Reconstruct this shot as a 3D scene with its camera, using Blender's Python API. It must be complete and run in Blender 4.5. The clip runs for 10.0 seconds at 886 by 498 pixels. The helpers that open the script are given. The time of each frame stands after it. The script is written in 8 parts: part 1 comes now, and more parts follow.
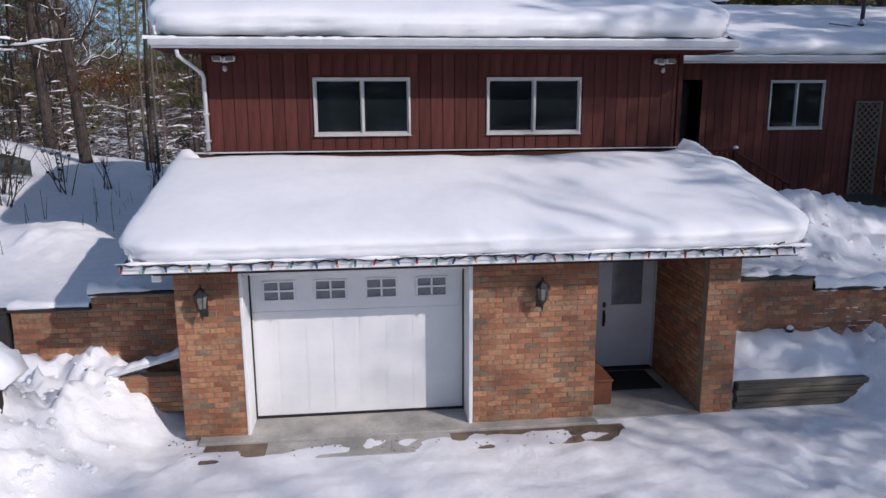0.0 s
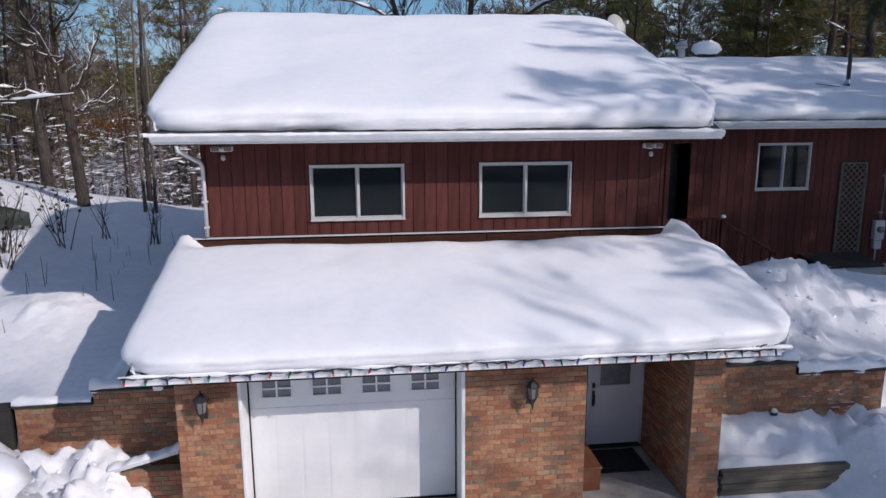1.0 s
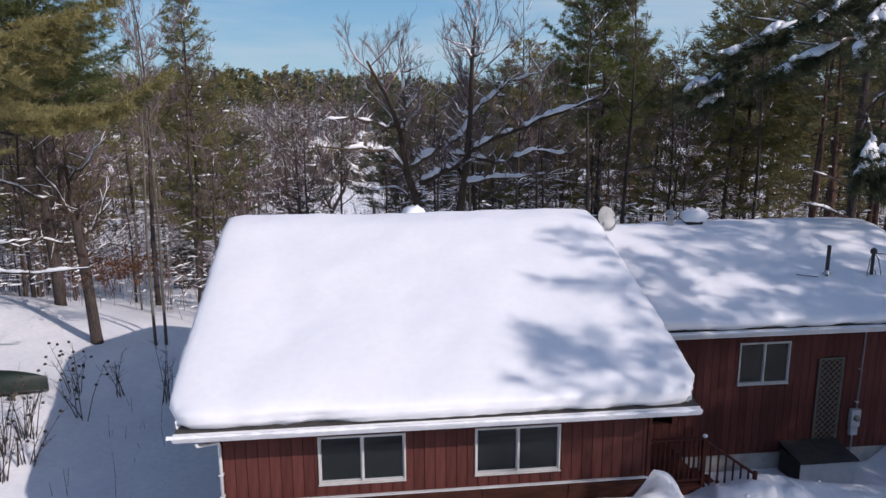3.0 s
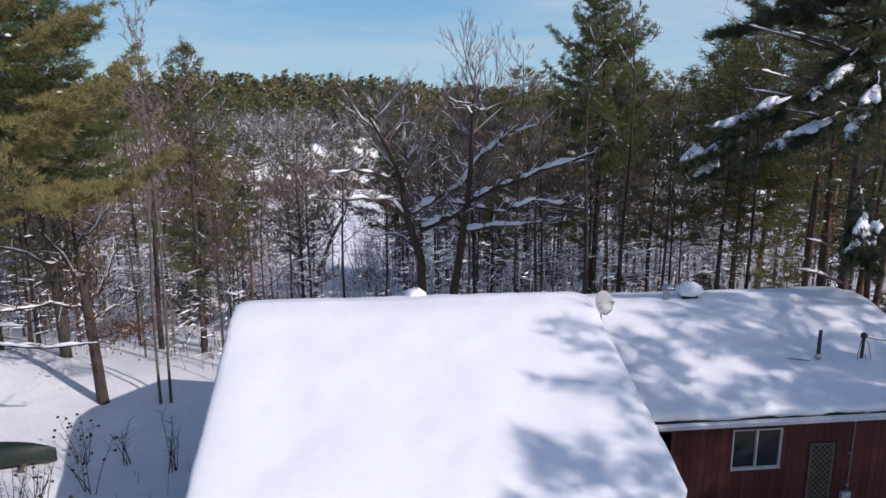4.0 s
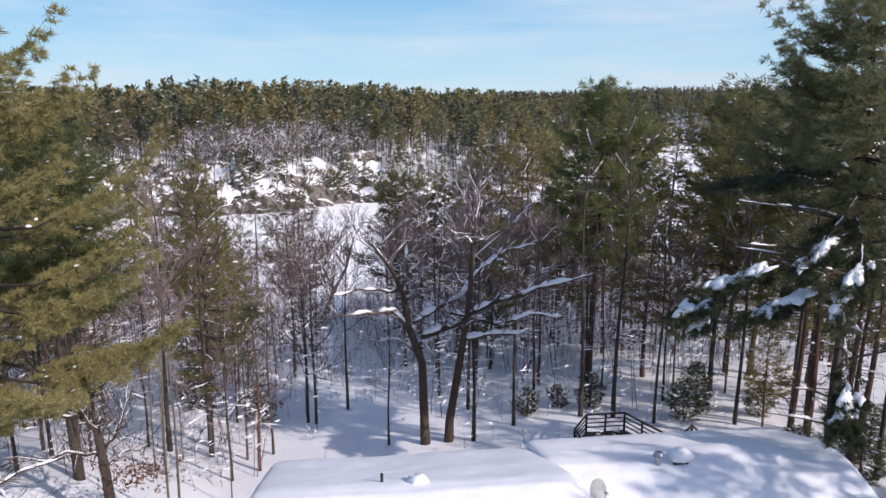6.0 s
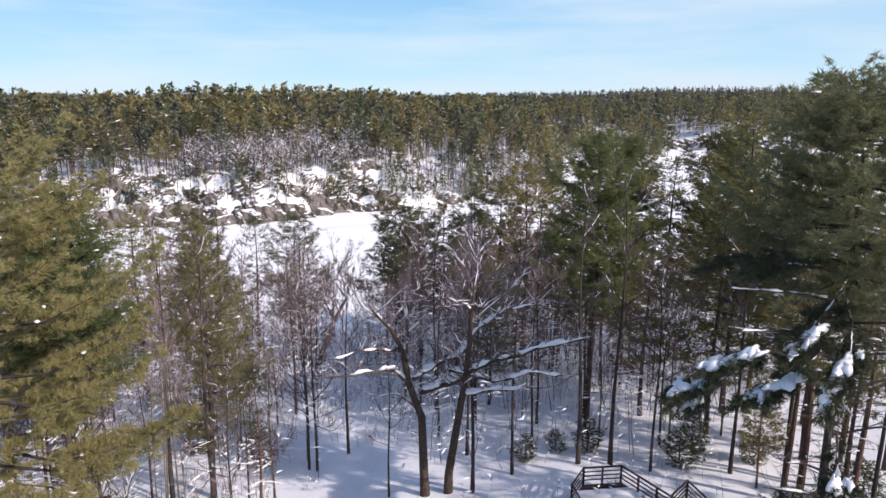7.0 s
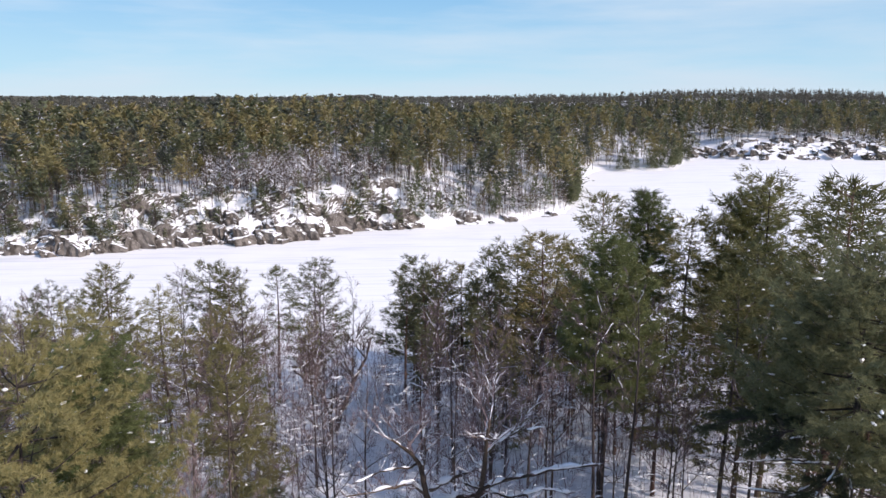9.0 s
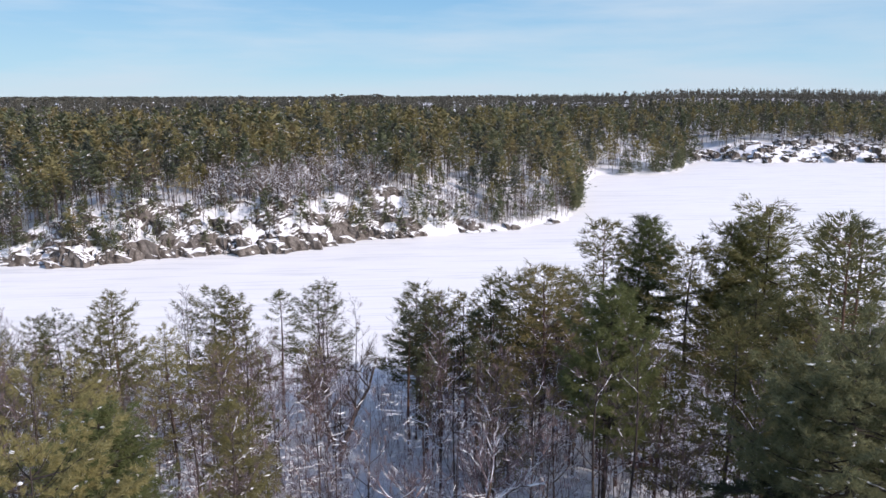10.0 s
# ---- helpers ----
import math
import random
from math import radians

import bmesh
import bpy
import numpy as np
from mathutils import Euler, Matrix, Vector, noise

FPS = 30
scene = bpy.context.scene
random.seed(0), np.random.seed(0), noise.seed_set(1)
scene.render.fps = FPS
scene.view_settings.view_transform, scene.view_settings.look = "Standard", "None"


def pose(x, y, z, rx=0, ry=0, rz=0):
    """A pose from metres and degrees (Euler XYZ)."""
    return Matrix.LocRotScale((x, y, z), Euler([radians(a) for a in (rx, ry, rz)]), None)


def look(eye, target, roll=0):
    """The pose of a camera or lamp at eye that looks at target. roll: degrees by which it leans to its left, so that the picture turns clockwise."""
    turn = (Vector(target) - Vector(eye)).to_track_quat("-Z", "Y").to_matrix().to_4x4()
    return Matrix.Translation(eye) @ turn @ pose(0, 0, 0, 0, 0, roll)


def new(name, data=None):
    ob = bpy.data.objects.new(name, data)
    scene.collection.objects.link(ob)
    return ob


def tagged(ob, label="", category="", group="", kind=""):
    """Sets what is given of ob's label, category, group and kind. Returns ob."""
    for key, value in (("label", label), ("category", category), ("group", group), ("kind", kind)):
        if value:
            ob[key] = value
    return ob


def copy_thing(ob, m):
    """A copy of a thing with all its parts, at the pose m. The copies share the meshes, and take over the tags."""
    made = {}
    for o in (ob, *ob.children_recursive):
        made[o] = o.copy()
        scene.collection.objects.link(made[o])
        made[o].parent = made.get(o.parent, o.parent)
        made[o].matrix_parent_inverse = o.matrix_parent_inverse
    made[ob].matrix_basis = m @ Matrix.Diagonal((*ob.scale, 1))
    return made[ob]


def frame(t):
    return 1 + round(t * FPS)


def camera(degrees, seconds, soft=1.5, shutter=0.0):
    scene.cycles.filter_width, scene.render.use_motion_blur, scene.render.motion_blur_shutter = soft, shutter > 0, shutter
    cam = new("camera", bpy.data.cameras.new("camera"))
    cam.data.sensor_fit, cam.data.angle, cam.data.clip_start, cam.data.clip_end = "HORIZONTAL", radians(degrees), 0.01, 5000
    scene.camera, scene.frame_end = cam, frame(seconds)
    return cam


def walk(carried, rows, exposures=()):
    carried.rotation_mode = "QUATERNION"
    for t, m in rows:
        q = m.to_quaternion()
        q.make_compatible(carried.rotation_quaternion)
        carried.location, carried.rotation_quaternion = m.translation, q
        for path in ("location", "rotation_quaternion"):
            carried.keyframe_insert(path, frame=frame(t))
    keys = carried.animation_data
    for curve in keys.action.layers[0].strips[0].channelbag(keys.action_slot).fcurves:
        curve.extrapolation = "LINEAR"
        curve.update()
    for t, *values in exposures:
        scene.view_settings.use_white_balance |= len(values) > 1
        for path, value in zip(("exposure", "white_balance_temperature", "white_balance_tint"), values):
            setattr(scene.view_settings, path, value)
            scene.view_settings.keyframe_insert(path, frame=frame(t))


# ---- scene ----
cam = camera(64.3, 10.0, soft=1.5)
METRES, EYE, TILT, LEAN, TURN = 27.0, 4.45, -11.5, 0.3, -6.4
ROWS = [
    (0.0, 0.0, 0.0, 0.0, -0.0, 0.0, -0.0),
    (0.5, 0.0007, -0.0048, 0.0221, -0.22, 0.13, 0.06),
    (1.0, 0.0016, -0.0107, 0.0513, -0.32, 0.12, 0.06),
    (1.5, 0.0017, -0.019, 0.0951, -0.33, 0.12, 0.03),
    (2.0, 0.002, -0.0285, 0.142, -0.34, 0.06, -0.07),
    (2.5, 0.0022, -0.0374, 0.1855, -0.33, 0.06, -0.07),
    (3.0, 0.0026, -0.0463, 0.232, -0.3, 0.05, -0.05),
    (4.5, -0.0026, -0.0725, 0.3603, -0.45, 0.01, -0.35),
    (5.0, -0.0048, -0.0804, 0.4116, -0.5, -0.14, -0.31),
    (5.5, -0.0048, -0.0892, 0.4692, -0.48, -0.29, -0.29),
    (7.0, -0.0041, -0.117, 0.6358, -0.5, -0.44, -0.27),
    (7.5, -0.004, -0.1272, 0.6904, -0.5, -0.45, -0.27),
    (8.0, -0.0043, -0.1379, 0.7455, 0.03, -0.47, -0.36),
    (8.5, -0.0045, -0.1503, 0.8041, 0.68, -0.5, -0.49),
    (9.0, -0.004, -0.1638, 0.8662, 0.98, -0.56, -0.54),
    (9.5, -0.0038, -0.1763, 0.9273, 1.17, -0.63, -0.53),
    (10.0, -0.0027, -0.186, 0.9821, 1.2, -0.68, -0.47),
]
walk(cam, [(t, pose(0, 0, EYE, TILT, LEAN, TURN) @ pose(METRES * x, METRES * y, METRES * z, 90 + pitch, roll, yaw)) for t, x, y, z, yaw, pitch, roll in ROWS],
     exposures=[(0.0, -0.18, 6450, 19), (1.5, -0.14, 6520, 20), (2.5, -0.14, 6600, 21), (3.0, -0.03, 6620, 21), (4.5, 0.05, 6480, 20), (7.0, 0.54, 6820, 22), (8.0, 0.55, 6820, 22), (9.0, 0.38, 6680, 21), (10.0, 0.29, 6620, 21)])

# ---- light ----
SUN_AZ, SUN_EL = radians(48.0), radians(31.6)      # from the facade's normal towards +x, and above the horizon
TO_SUN = Vector((math.sin(SUN_AZ) * math.cos(SUN_EL), -math.cos(SUN_AZ) * math.cos(SUN_EL), math.sin(SUN_EL)))
world = bpy.data.worlds.new("sky")
scene.world = world
world.use_nodes = True
wn, wl = world.node_tree.nodes, world.node_tree.links
wn.clear()
sky = wn.new("ShaderNodeTexSky")
sky.sky_type, sky.sun_disc = "NISHITA", False
sky.sun_elevation, sky.sun_rotation = SUN_EL, math.pi - SUN_AZ
sky.air_density, sky.dust_density, sky.ozone_density = 1.0, 0.4, 1.0
wtc, wmap, wno, wrm, wsep, wfac, wlow, wcloud, wband = (wn.new("ShaderNode" + k) for k in ("TexCoord", "Mapping", "TexNoise", "ValToRGB", "SeparateXYZ", "ValToRGB", "ValToRGB", "Mix", "Mix"))
wmap.inputs["Scale"].default_value = (1.1, 1.1, 9.0)
wno.inputs["Scale"].default_value, wno.inputs["Detail"].default_value, wno.inputs["Roughness"].default_value = 2.4, 6, 0.55


def stops(node, rows):
    els = node.color_ramp.elements
    while len(els) < len(rows):
        els.new(0.5)
    for e, (p, c) in zip(els, rows):
        e.position, e.color = p, (*c, 1)


stops(wrm, [(0.40, (0, 0, 0)), (0.70, (0.75, 0.75, 0.75))])
# clear winter haze: pale at the skyline, cyan-blue above it, the deep sky overhead
stops(wlow, [(0.0, (2.95, 4.15, 4.6)), (0.035, (2.0, 3.68, 4.6)), (0.14, (1.0, 2.62, 4.15))])
stops(wfac, [(0.0, (0.95, 0.95, 0.95)), (0.16, (0.88, 0.88, 0.88)), (0.42, (0.0, 0.0, 0.0))])
wcloud.data_type = wband.data_type = "RGBA"
wcloud.inputs["B"].default_value = (2.95, 3.9, 4.5, 1)
wbg, wout = wn.new("ShaderNodeBackground"), wn.new("ShaderNodeOutputWorld")
wbg.inputs["Strength"].default_value = 0.15
wl.new(wtc.outputs["Generated"], wmap.inputs["Vector"])
wl.new(wmap.outputs["Vector"], wno.inputs["Vector"])
wadd = wn.new("ShaderNodeMath")
wadd.operation = "MULTIPLY_ADD"
wadd.inputs[1].default_value = 0.22
wl.new(wsep.outputs["X"], wadd.inputs[0])
wl.new(wno.outputs["Fac"], wadd.inputs[2])
wl.new(wadd.outputs[0], wrm.inputs["Fac"])
wl.new(wtc.outputs["Generated"], wsep.inputs[0])
wl.new(wsep.outputs["Z"], wlow.inputs["Fac"])
wl.new(wsep.outputs["Z"], wfac.inputs["Fac"])
wl.new(wfac.outputs["Color"], wband.inputs["Factor"])
wl.new(sky.outputs["Color"], wband.inputs["A"])
wl.new(wlow.outputs["Color"], wcloud.inputs["A"])
wl.new(wrm.outputs["Color"], wcloud.inputs["Factor"])
wl.new(wcloud.outputs["Result"], wband.inputs["B"])
wl.new(wband.outputs["Result"], wbg.inputs["Color"])
wl.new(wbg.outputs["Background"], wout.inputs["Surface"])
sun = new("sun", bpy.data.lights.new("sun", "SUN"))
sun.data.energy, sun.data.angle, sun.data.color = 3.4, radians(0.6), (1.0, 0.96, 0.90)
sun.matrix_world = look(TO_SUN * 60, (0, 0, 0))

# ---- materials ----
def material(name, rough=0.6, metal=0.0):
    m = bpy.data.materials.new(name)
    m.use_nodes = True
    b = m.node_tree.nodes["Principled BSDF"]
    b.inputs["Roughness"].default_value, b.inputs["Metallic"].default_value = rough, metal
    return m, m.node_tree.nodes, m.node_tree.links, b


def ramp(nodes, links, source, stops):
    r = nodes.new("ShaderNodeValToRGB")
    while len(r.color_ramp.elements) < len(stops):
        r.color_ramp.elements.new(0.5)
    for e, (p, c) in zip(r.color_ramp.elements, stops):
        e.position, e.color = p, (*c, 1)
    links.new(source, r.inputs["Fac"])
    return r.outputs["Color"]


def noise_of(nodes, links, scale, detail=4, rough=0.55, stretch=None, coords="Object"):
    tc, no = nodes.new("ShaderNodeTexCoord"), nodes.new("ShaderNodeTexNoise")
    no.inputs["Scale"].default_value, no.inputs["Detail"].default_value, no.inputs["Roughness"].default_value = scale, detail, rough
    source = tc.outputs[coords]
    if stretch:
        mp = nodes.new("ShaderNodeMapping")
        mp.inputs["Scale"].default_value = stretch
        links.new(source, mp.inputs["Vector"])
        source = mp.outputs["Vector"]
    links.new(source, no.inputs["Vector"])
    return no.outputs["Fac"]


def blend(nodes, links, a, b, fac, mode="MIX"):
    x = nodes.new("ShaderNodeMix")
    x.data_type, x.blend_type = "RGBA", mode
    for key, v in (("A", a), ("B", b), ("Factor", fac)):
        if isinstance(v, (int, float)):
            x.inputs[key].default_value = v
        elif isinstance(v, tuple):
            x.inputs[key].default_value = (*v, 1)
        else:
            links.new(v, x.inputs[key])
    return x.outputs["Result"]


def relief(nodes, links, b, height, strength, distance=0.02):
    bp = nodes.new("ShaderNodeBump")
    bp.inputs["Strength"].default_value, bp.inputs["Distance"].default_value = strength, distance
    links.new(height, bp.inputs["Height"])
    links.new(bp.outputs["Normal"], b.inputs["Normal"])


def surface(name, dark, light, scale=6.0, fine=60.0, rough=0.6, metal=0.0, bump=0.3, dist=0.01, stretch=None, vary=0.0, coords="Object", grain=0.6, gloss=0.5):
    """A grained material: large blotches between two colours, fine grain on top, relief, and a change of tone from piece to piece."""
    m, n, l, b = material(name, rough, metal)
    b.inputs["Specular IOR Level"].default_value = gloss
    big = noise_of(n, l, scale, 5, 0.6, stretch, coords)
    small = noise_of(n, l, fine, 3, 0.6, stretch, coords)
    col = ramp(n, l, big, [(0.3, dark), (0.7, light)])
    col = blend(n, l, col, ramp(n, l, small, [(0.3, (0.72, 0.72, 0.72)), (0.7, (1.15, 1.15, 1.15))]), grain, "MULTIPLY")
    if vary:
        oi = n.new("ShaderNodeObjectInfo")
        col = blend(n, l, col, ramp(n, l, oi.outputs["Random"], [(0, (1 - vary,) * 3), (1, (1 + vary,) * 3)]), 1.0, "MULTIPLY")
    l.new(col, b.inputs["Base Color"])
    relief(n, l, b, small, bump, dist)
    return m


def snow_material(name, tint, crust, fine=45.0, bump=0.35):
    m, n, l, b = material(name, 0.55)
    big, mid, small = noise_of(n, l, 0.7, 4), noise_of(n, l, 6.0, 5), noise_of(n, l, fine, 3)
    col = ramp(n, l, big, [(0.3, tint), (0.7, (0.9, 0.9, 0.9))])
    col = blend(n, l, col, ramp(n, l, mid, [(0.35, crust), (0.6, (1, 1, 1))]), 1.0, "MULTIPLY")
    l.new(col, b.inputs["Base Color"])
    add = n.new("ShaderNodeMath")
    add.operation = "MULTIPLY_ADD"
    add.inputs[1].default_value = 0.25
    l.new(small, add.inputs[0]), l.new(mid, add.inputs[2])
    relief(n, l, b, add.outputs[0], bump, 0.04)
    return m


def brick_material(name):
    m, n, l, b = material(name, 0.85)
    oi = n.new("ShaderNodeObjectInfo")
    base = ramp(n, l, oi.outputs["Random"], [(0.0, (0.25, 0.095, 0.052)), (0.25, (0.38, 0.150, 0.075)), (0.5, (0.50, 0.25, 0.130)),
                                             (0.72, (0.30, 0.105, 0.055)), (0.88, (0.27, 0.15, 0.088)), (0.96, (0.18, 0.125, 0.085)), (1.0, (0.42, 0.27, 0.155))])
    ge = n.new("ShaderNodeNewGeometry")
    tones = []
    for scale, detail in ((2.6, 4), (16.0, 5), (90.0, 3)):
        no = n.new("ShaderNodeTexNoise")
        no.inputs["Scale"].default_value, no.inputs["Detail"].default_value = scale, detail
        l.new(ge.outputs["Position"], no.inputs["Vector"])
        tones.append(no.outputs["Fac"])
    patch, stain, small = tones
    col = blend(n, l, base, (0.40, 0.275, 0.17), ramp(n, l, patch, [(0.5, (0, 0, 0)), (0.68, (0.55, 0.55, 0.55))]))
    col = blend(n, l, col, (0.15, 0.095, 0.062), ramp(n, l, stain, [(0.48, (0, 0, 0)), (0.70, (0.75, 0.75, 0.75))]))
    col = blend(n, l, col, ramp(n, l, small, [(0.3, (0.7, 0.68, 0.66)), (0.7, (1.18, 1.16, 1.14))]), 0.8, "MULTIPLY")
    l.new(col, b.inputs["Base Color"])
    relief(n, l, b, small, 0.5, 0.006)
    return m


def see_through(n, l, b, col, share):
    """Thin foliage: part of the light goes through to the other side."""
    tr, mx, out = n.new("ShaderNodeBsdfTranslucent"), n.new("ShaderNodeMixShader"), n["Material Output"]
    l.new(col, b.inputs["Base Color"])
    l.new(col, tr.inputs["Color"])
    mx.inputs["Fac"].default_value = share
    l.new(b.outputs["BSDF"], mx.inputs[1])
    l.new(tr.outputs["BSDF"], mx.inputs[2])
    l.new(mx.outputs["Shader"], out.inputs["Surface"])


def leaf_material(name, stops, rough=0.65):
    """Foliage: tone from plant to plant, from clump to clump and over some metres."""
    m, n, l, b = material(name, rough)
    b.inputs["Specular IOR Level"].default_value = 0.2
    oi, ge = n.new("ShaderNodeObjectInfo"), n.new("ShaderNodeNewGeometry")
    add = n.new("ShaderNodeMath")
    add.operation = "MULTIPLY_ADD"
    add.inputs[1].default_value = 0.45
    l.new(ge.outputs["Random Per Island"], add.inputs[0])
    half = n.new("ShaderNodeMath")
    half.operation = "MULTIPLY"
    half.inputs[1].default_value = 0.55
    l.new(oi.outputs["Random"], half.inputs[0])
    l.new(half.outputs[0], add.inputs[2])
    see_through(n, l, b, ramp(n, l, add.outputs[0], stops), 0.45)
    return m


def far_material(name, stops, scale):
    """Foliage of a whole wood: tone over some metres and from clump to clump."""
    m, n, l, b = material(name, 0.8)
    ge = n.new("ShaderNodeNewGeometry")
    big = noise_of(n, l, scale, 1, 0.5, (1, 1, 0.15))
    col = ramp(n, l, big, stops)
    col = blend(n, l, col, ramp(n, l, ge.outputs["Random Per Island"], [(0, (0.78, 0.78, 0.78)), (1, (1.2, 1.2, 1.2))]), 1.0, "MULTIPLY")
    see_through(n, l, b, col, 0.3)
    return m


def glass_material(name):
    m, n, l, b = material(name, 0.03)
    b.inputs["Base Color"].default_value = (0.045, 0.062, 0.07, 1)
    b.inputs["Transmission Weight"].default_value, b.inputs["IOR"].default_value = 0.8, 1.3
    return m


SNOW = snow_material("deep_snow", (0.86, 0.87, 0.89), (0.97, 0.97, 0.98), 45.0, 0.12)
SNOW_LUMPY = snow_material("lumpy_snow", (0.80, 0.81, 0.84), (0.93, 0.93, 0.94), 30.0, 0.5)
SNOW_CLUMP = snow_material("branch_snow", (0.85, 0.86, 0.88), (0.95, 0.95, 0.96), 20.0, 0.3)
BARK_RED = surface("red_brown_pine_bark", (0.060, 0.036, 0.028), (0.180, 0.106, 0.079), 5, 30, 0.95, stretch=(4, 4, 0.7), bump=0.8, dist=0.02, vary=0.3, gloss=0.15)


def lake_material():
    """Wind-packed snow on ice, with long drifts and faint tracks."""
    m, n, l, b = material("lake_snow", 0.6)
    drift, track = noise_of(n, l, 0.05, 5, 0.55, (1, 5, 1)), noise_of(n, l, 0.12, 3, 0.5, (0.35, 7, 1))
    col = ramp(n, l, drift, [(0.32, (0.91, 0.905, 0.885)), (0.62, (0.96, 0.955, 0.93))])
    col = blend(n, l, col, ramp(n, l, track, [(0.36, (0.87, 0.88, 0.89)), (0.46, (1, 1, 1))]), 1.0, "MULTIPLY")
    l.new(col, b.inputs["Base Color"])
    relief(n, l, b, drift, 0.3, 0.6)
    return m


ICE_SNOW = lake_material()
BRICK = brick_material("weathered_brick")
MORTAR = surface("mortar", (0.20, 0.145, 0.105), (0.33, 0.25, 0.18), 5, 80, 0.95, bump=0.5, gloss=0.15)
SIDING = surface("red_brown_siding", (0.078, 0.026, 0.022), (0.130, 0.043, 0.035), 2.2, 40, 0.7, bump=0.25, dist=0.004, stretch=(6, 6, 0.6), vary=0.18, gloss=0.15)
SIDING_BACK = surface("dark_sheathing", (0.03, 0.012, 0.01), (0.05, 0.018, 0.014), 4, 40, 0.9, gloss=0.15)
BAND = surface("stained_fascia_boards", (0.039, 0.016, 0.010), (0.088, 0.036, 0.025), 2.5, 30, 0.8, stretch=(1, 1, 5), bump=0.4, gloss=0.15)
WHITE = surface("white_enamel", (0.70, 0.71, 0.72), (0.80, 0.80, 0.80), 3, 60, 0.42, bump=0.03, dist=0.002, grain=0.08)
DOOR_WHITE = surface("white_door_paint", (0.72, 0.73, 0.74), (0.80, 0.80, 0.80), 2.5, 50, 0.38, bump=0.03, dist=0.002, grain=0.08)
GREY_DOOR = surface("grey_door_paint", (0.55, 0.56, 0.59), (0.64, 0.65, 0.68), 2.5, 50, 0.4, bump=0.03, dist=0.002, grain=0.1)
GUTTER = surface("grey_white_metal", (0.50, 0.52, 0.54), (0.66, 0.67, 0.68), 3, 50, 0.4, bump=0.05, dist=0.003, grain=0.15)
CONCRETE = surface("wet_concrete", (0.27, 0.26, 0.235), (0.52, 0.495, 0.45), 2.2, 40, 0.75, bump=0.4)
SAND = surface("gritty_paving", (0.085, 0.058, 0.04), (0.28, 0.21, 0.145), 2.2, 60, 0.85, bump=0.5)
BLACK = surface("black_metal", (0.012, 0.012, 0.013), (0.025, 0.025, 0.027), 8, 60, 0.45, bump=0.1)
RUBBER = surface("black_rubber", (0.012, 0.012, 0.012), (0.022, 0.022, 0.022), 8, 90, 0.9, bump=0.5)
STEEL = surface("galvanised_steel", (0.35, 0.36, 0.37), (0.55, 0.56, 0.57), 6, 60, 0.4, 0.8, bump=0.1)
GREY_PLASTIC = surface("grey_plastic", (0.42, 0.43, 0.44), (0.52, 0.53, 0.54), 4, 60, 0.5, bump=0.1)
DISH_GREY = surface("dish_paint", (0.350, 0.357, 0.350), (0.420, 0.420, 0.406), 4, 60, 0.45, bump=0.1)
TIMBER = surface("weathered_timber", (0.060, 0.053, 0.042), (0.175, 0.152, 0.118), 3, 30, 0.9, stretch=(0.5, 6, 6), bump=0.6, vary=0.25)
STAIN_WOOD = surface("stained_red_wood", (0.055, 0.018, 0.014), (0.098, 0.032, 0.024), 4, 40, 0.75, stretch=(5, 5, 0.8), bump=0.3, gloss=0.15)
TERRA = surface("terracotta_brick", (0.156, 0.053, 0.026), (0.222, 0.081, 0.039), 5, 50, 0.85, bump=0.4)
LATTICE = surface("faded_green_lattice", (0.095, 0.098, 0.078), (0.165, 0.167, 0.135), 5, 40, 0.85, bump=0.3)
DARK_CAP = surface("dark_wall_cap", (0.028, 0.024, 0.022), (0.056, 0.048, 0.042), 4, 40, 0.8, bump=0.4)
SHINGLE = surface("dark_shingles", (0.03, 0.03, 0.03), (0.06, 0.055, 0.05), 8, 60, 0.95, bump=0.6)
# dark green taken darker still: the canoe's missing shade is in the colour
SHADED_GREEN = surface("dark_green_plastic", (0.007, 0.017, 0.012), (0.014, 0.028, 0.020), 5, 50, 0.5, bump=0.15)
# near-black plaster: the shade of the rooms is put into its colour
ROOM_SHADE = surface("dim_plaster", (0.02, 0.023, 0.023), (0.035, 0.038, 0.038), 3, 40, 0.9)
FRAME_PAINT = surface("off_white_window_paint", (0.47, 0.46, 0.44), (0.60, 0.59, 0.57), 3, 60, 0.5, bump=0.05, dist=0.002, grain=0.15)
# opaque grey pane: the reflection of snow and sky is painted as its colour
REFLECT_PANE = surface("milky_grey_glass", (0.16, 0.17, 0.19), (0.24, 0.25, 0.28), 6, 60, 0.12, bump=0.02, dist=0.002, grain=0.1)
BARK = surface("grey_brown_bark", (0.049, 0.035, 0.027), (0.140, 0.105, 0.081), 5, 30, 0.95, stretch=(4, 4, 0.7), bump=0.8, dist=0.02, vary=0.35, gloss=0.15)
BARK_DARK = surface("dark_wet_bark", (0.032, 0.026, 0.024), (0.100, 0.080, 0.070), 5, 30, 0.95, stretch=(4, 4, 0.7), bump=0.8, dist=0.02, vary=0.3, gloss=0.15)
BARK_PALE = surface("pale_aspen_bark", (0.099, 0.084, 0.062), (0.186, 0.161, 0.124), 5, 30, 0.9, stretch=(4, 4, 0.7), bump=0.5, dist=0.01, vary=0.25)
TWIG = surface("brown_twigs", (0.108, 0.080, 0.082), (0.270, 0.205, 0.205), 2, 20, 0.95, vary=0.3, gloss=0.15)
NEEDLES = leaf_material("pine_needles", [(0.0, (0.062, 0.068, 0.034)), (0.4, (0.130, 0.128, 0.051)), (0.75, (0.218, 0.190, 0.077)), (1.0, (0.320, 0.244, 0.110))])
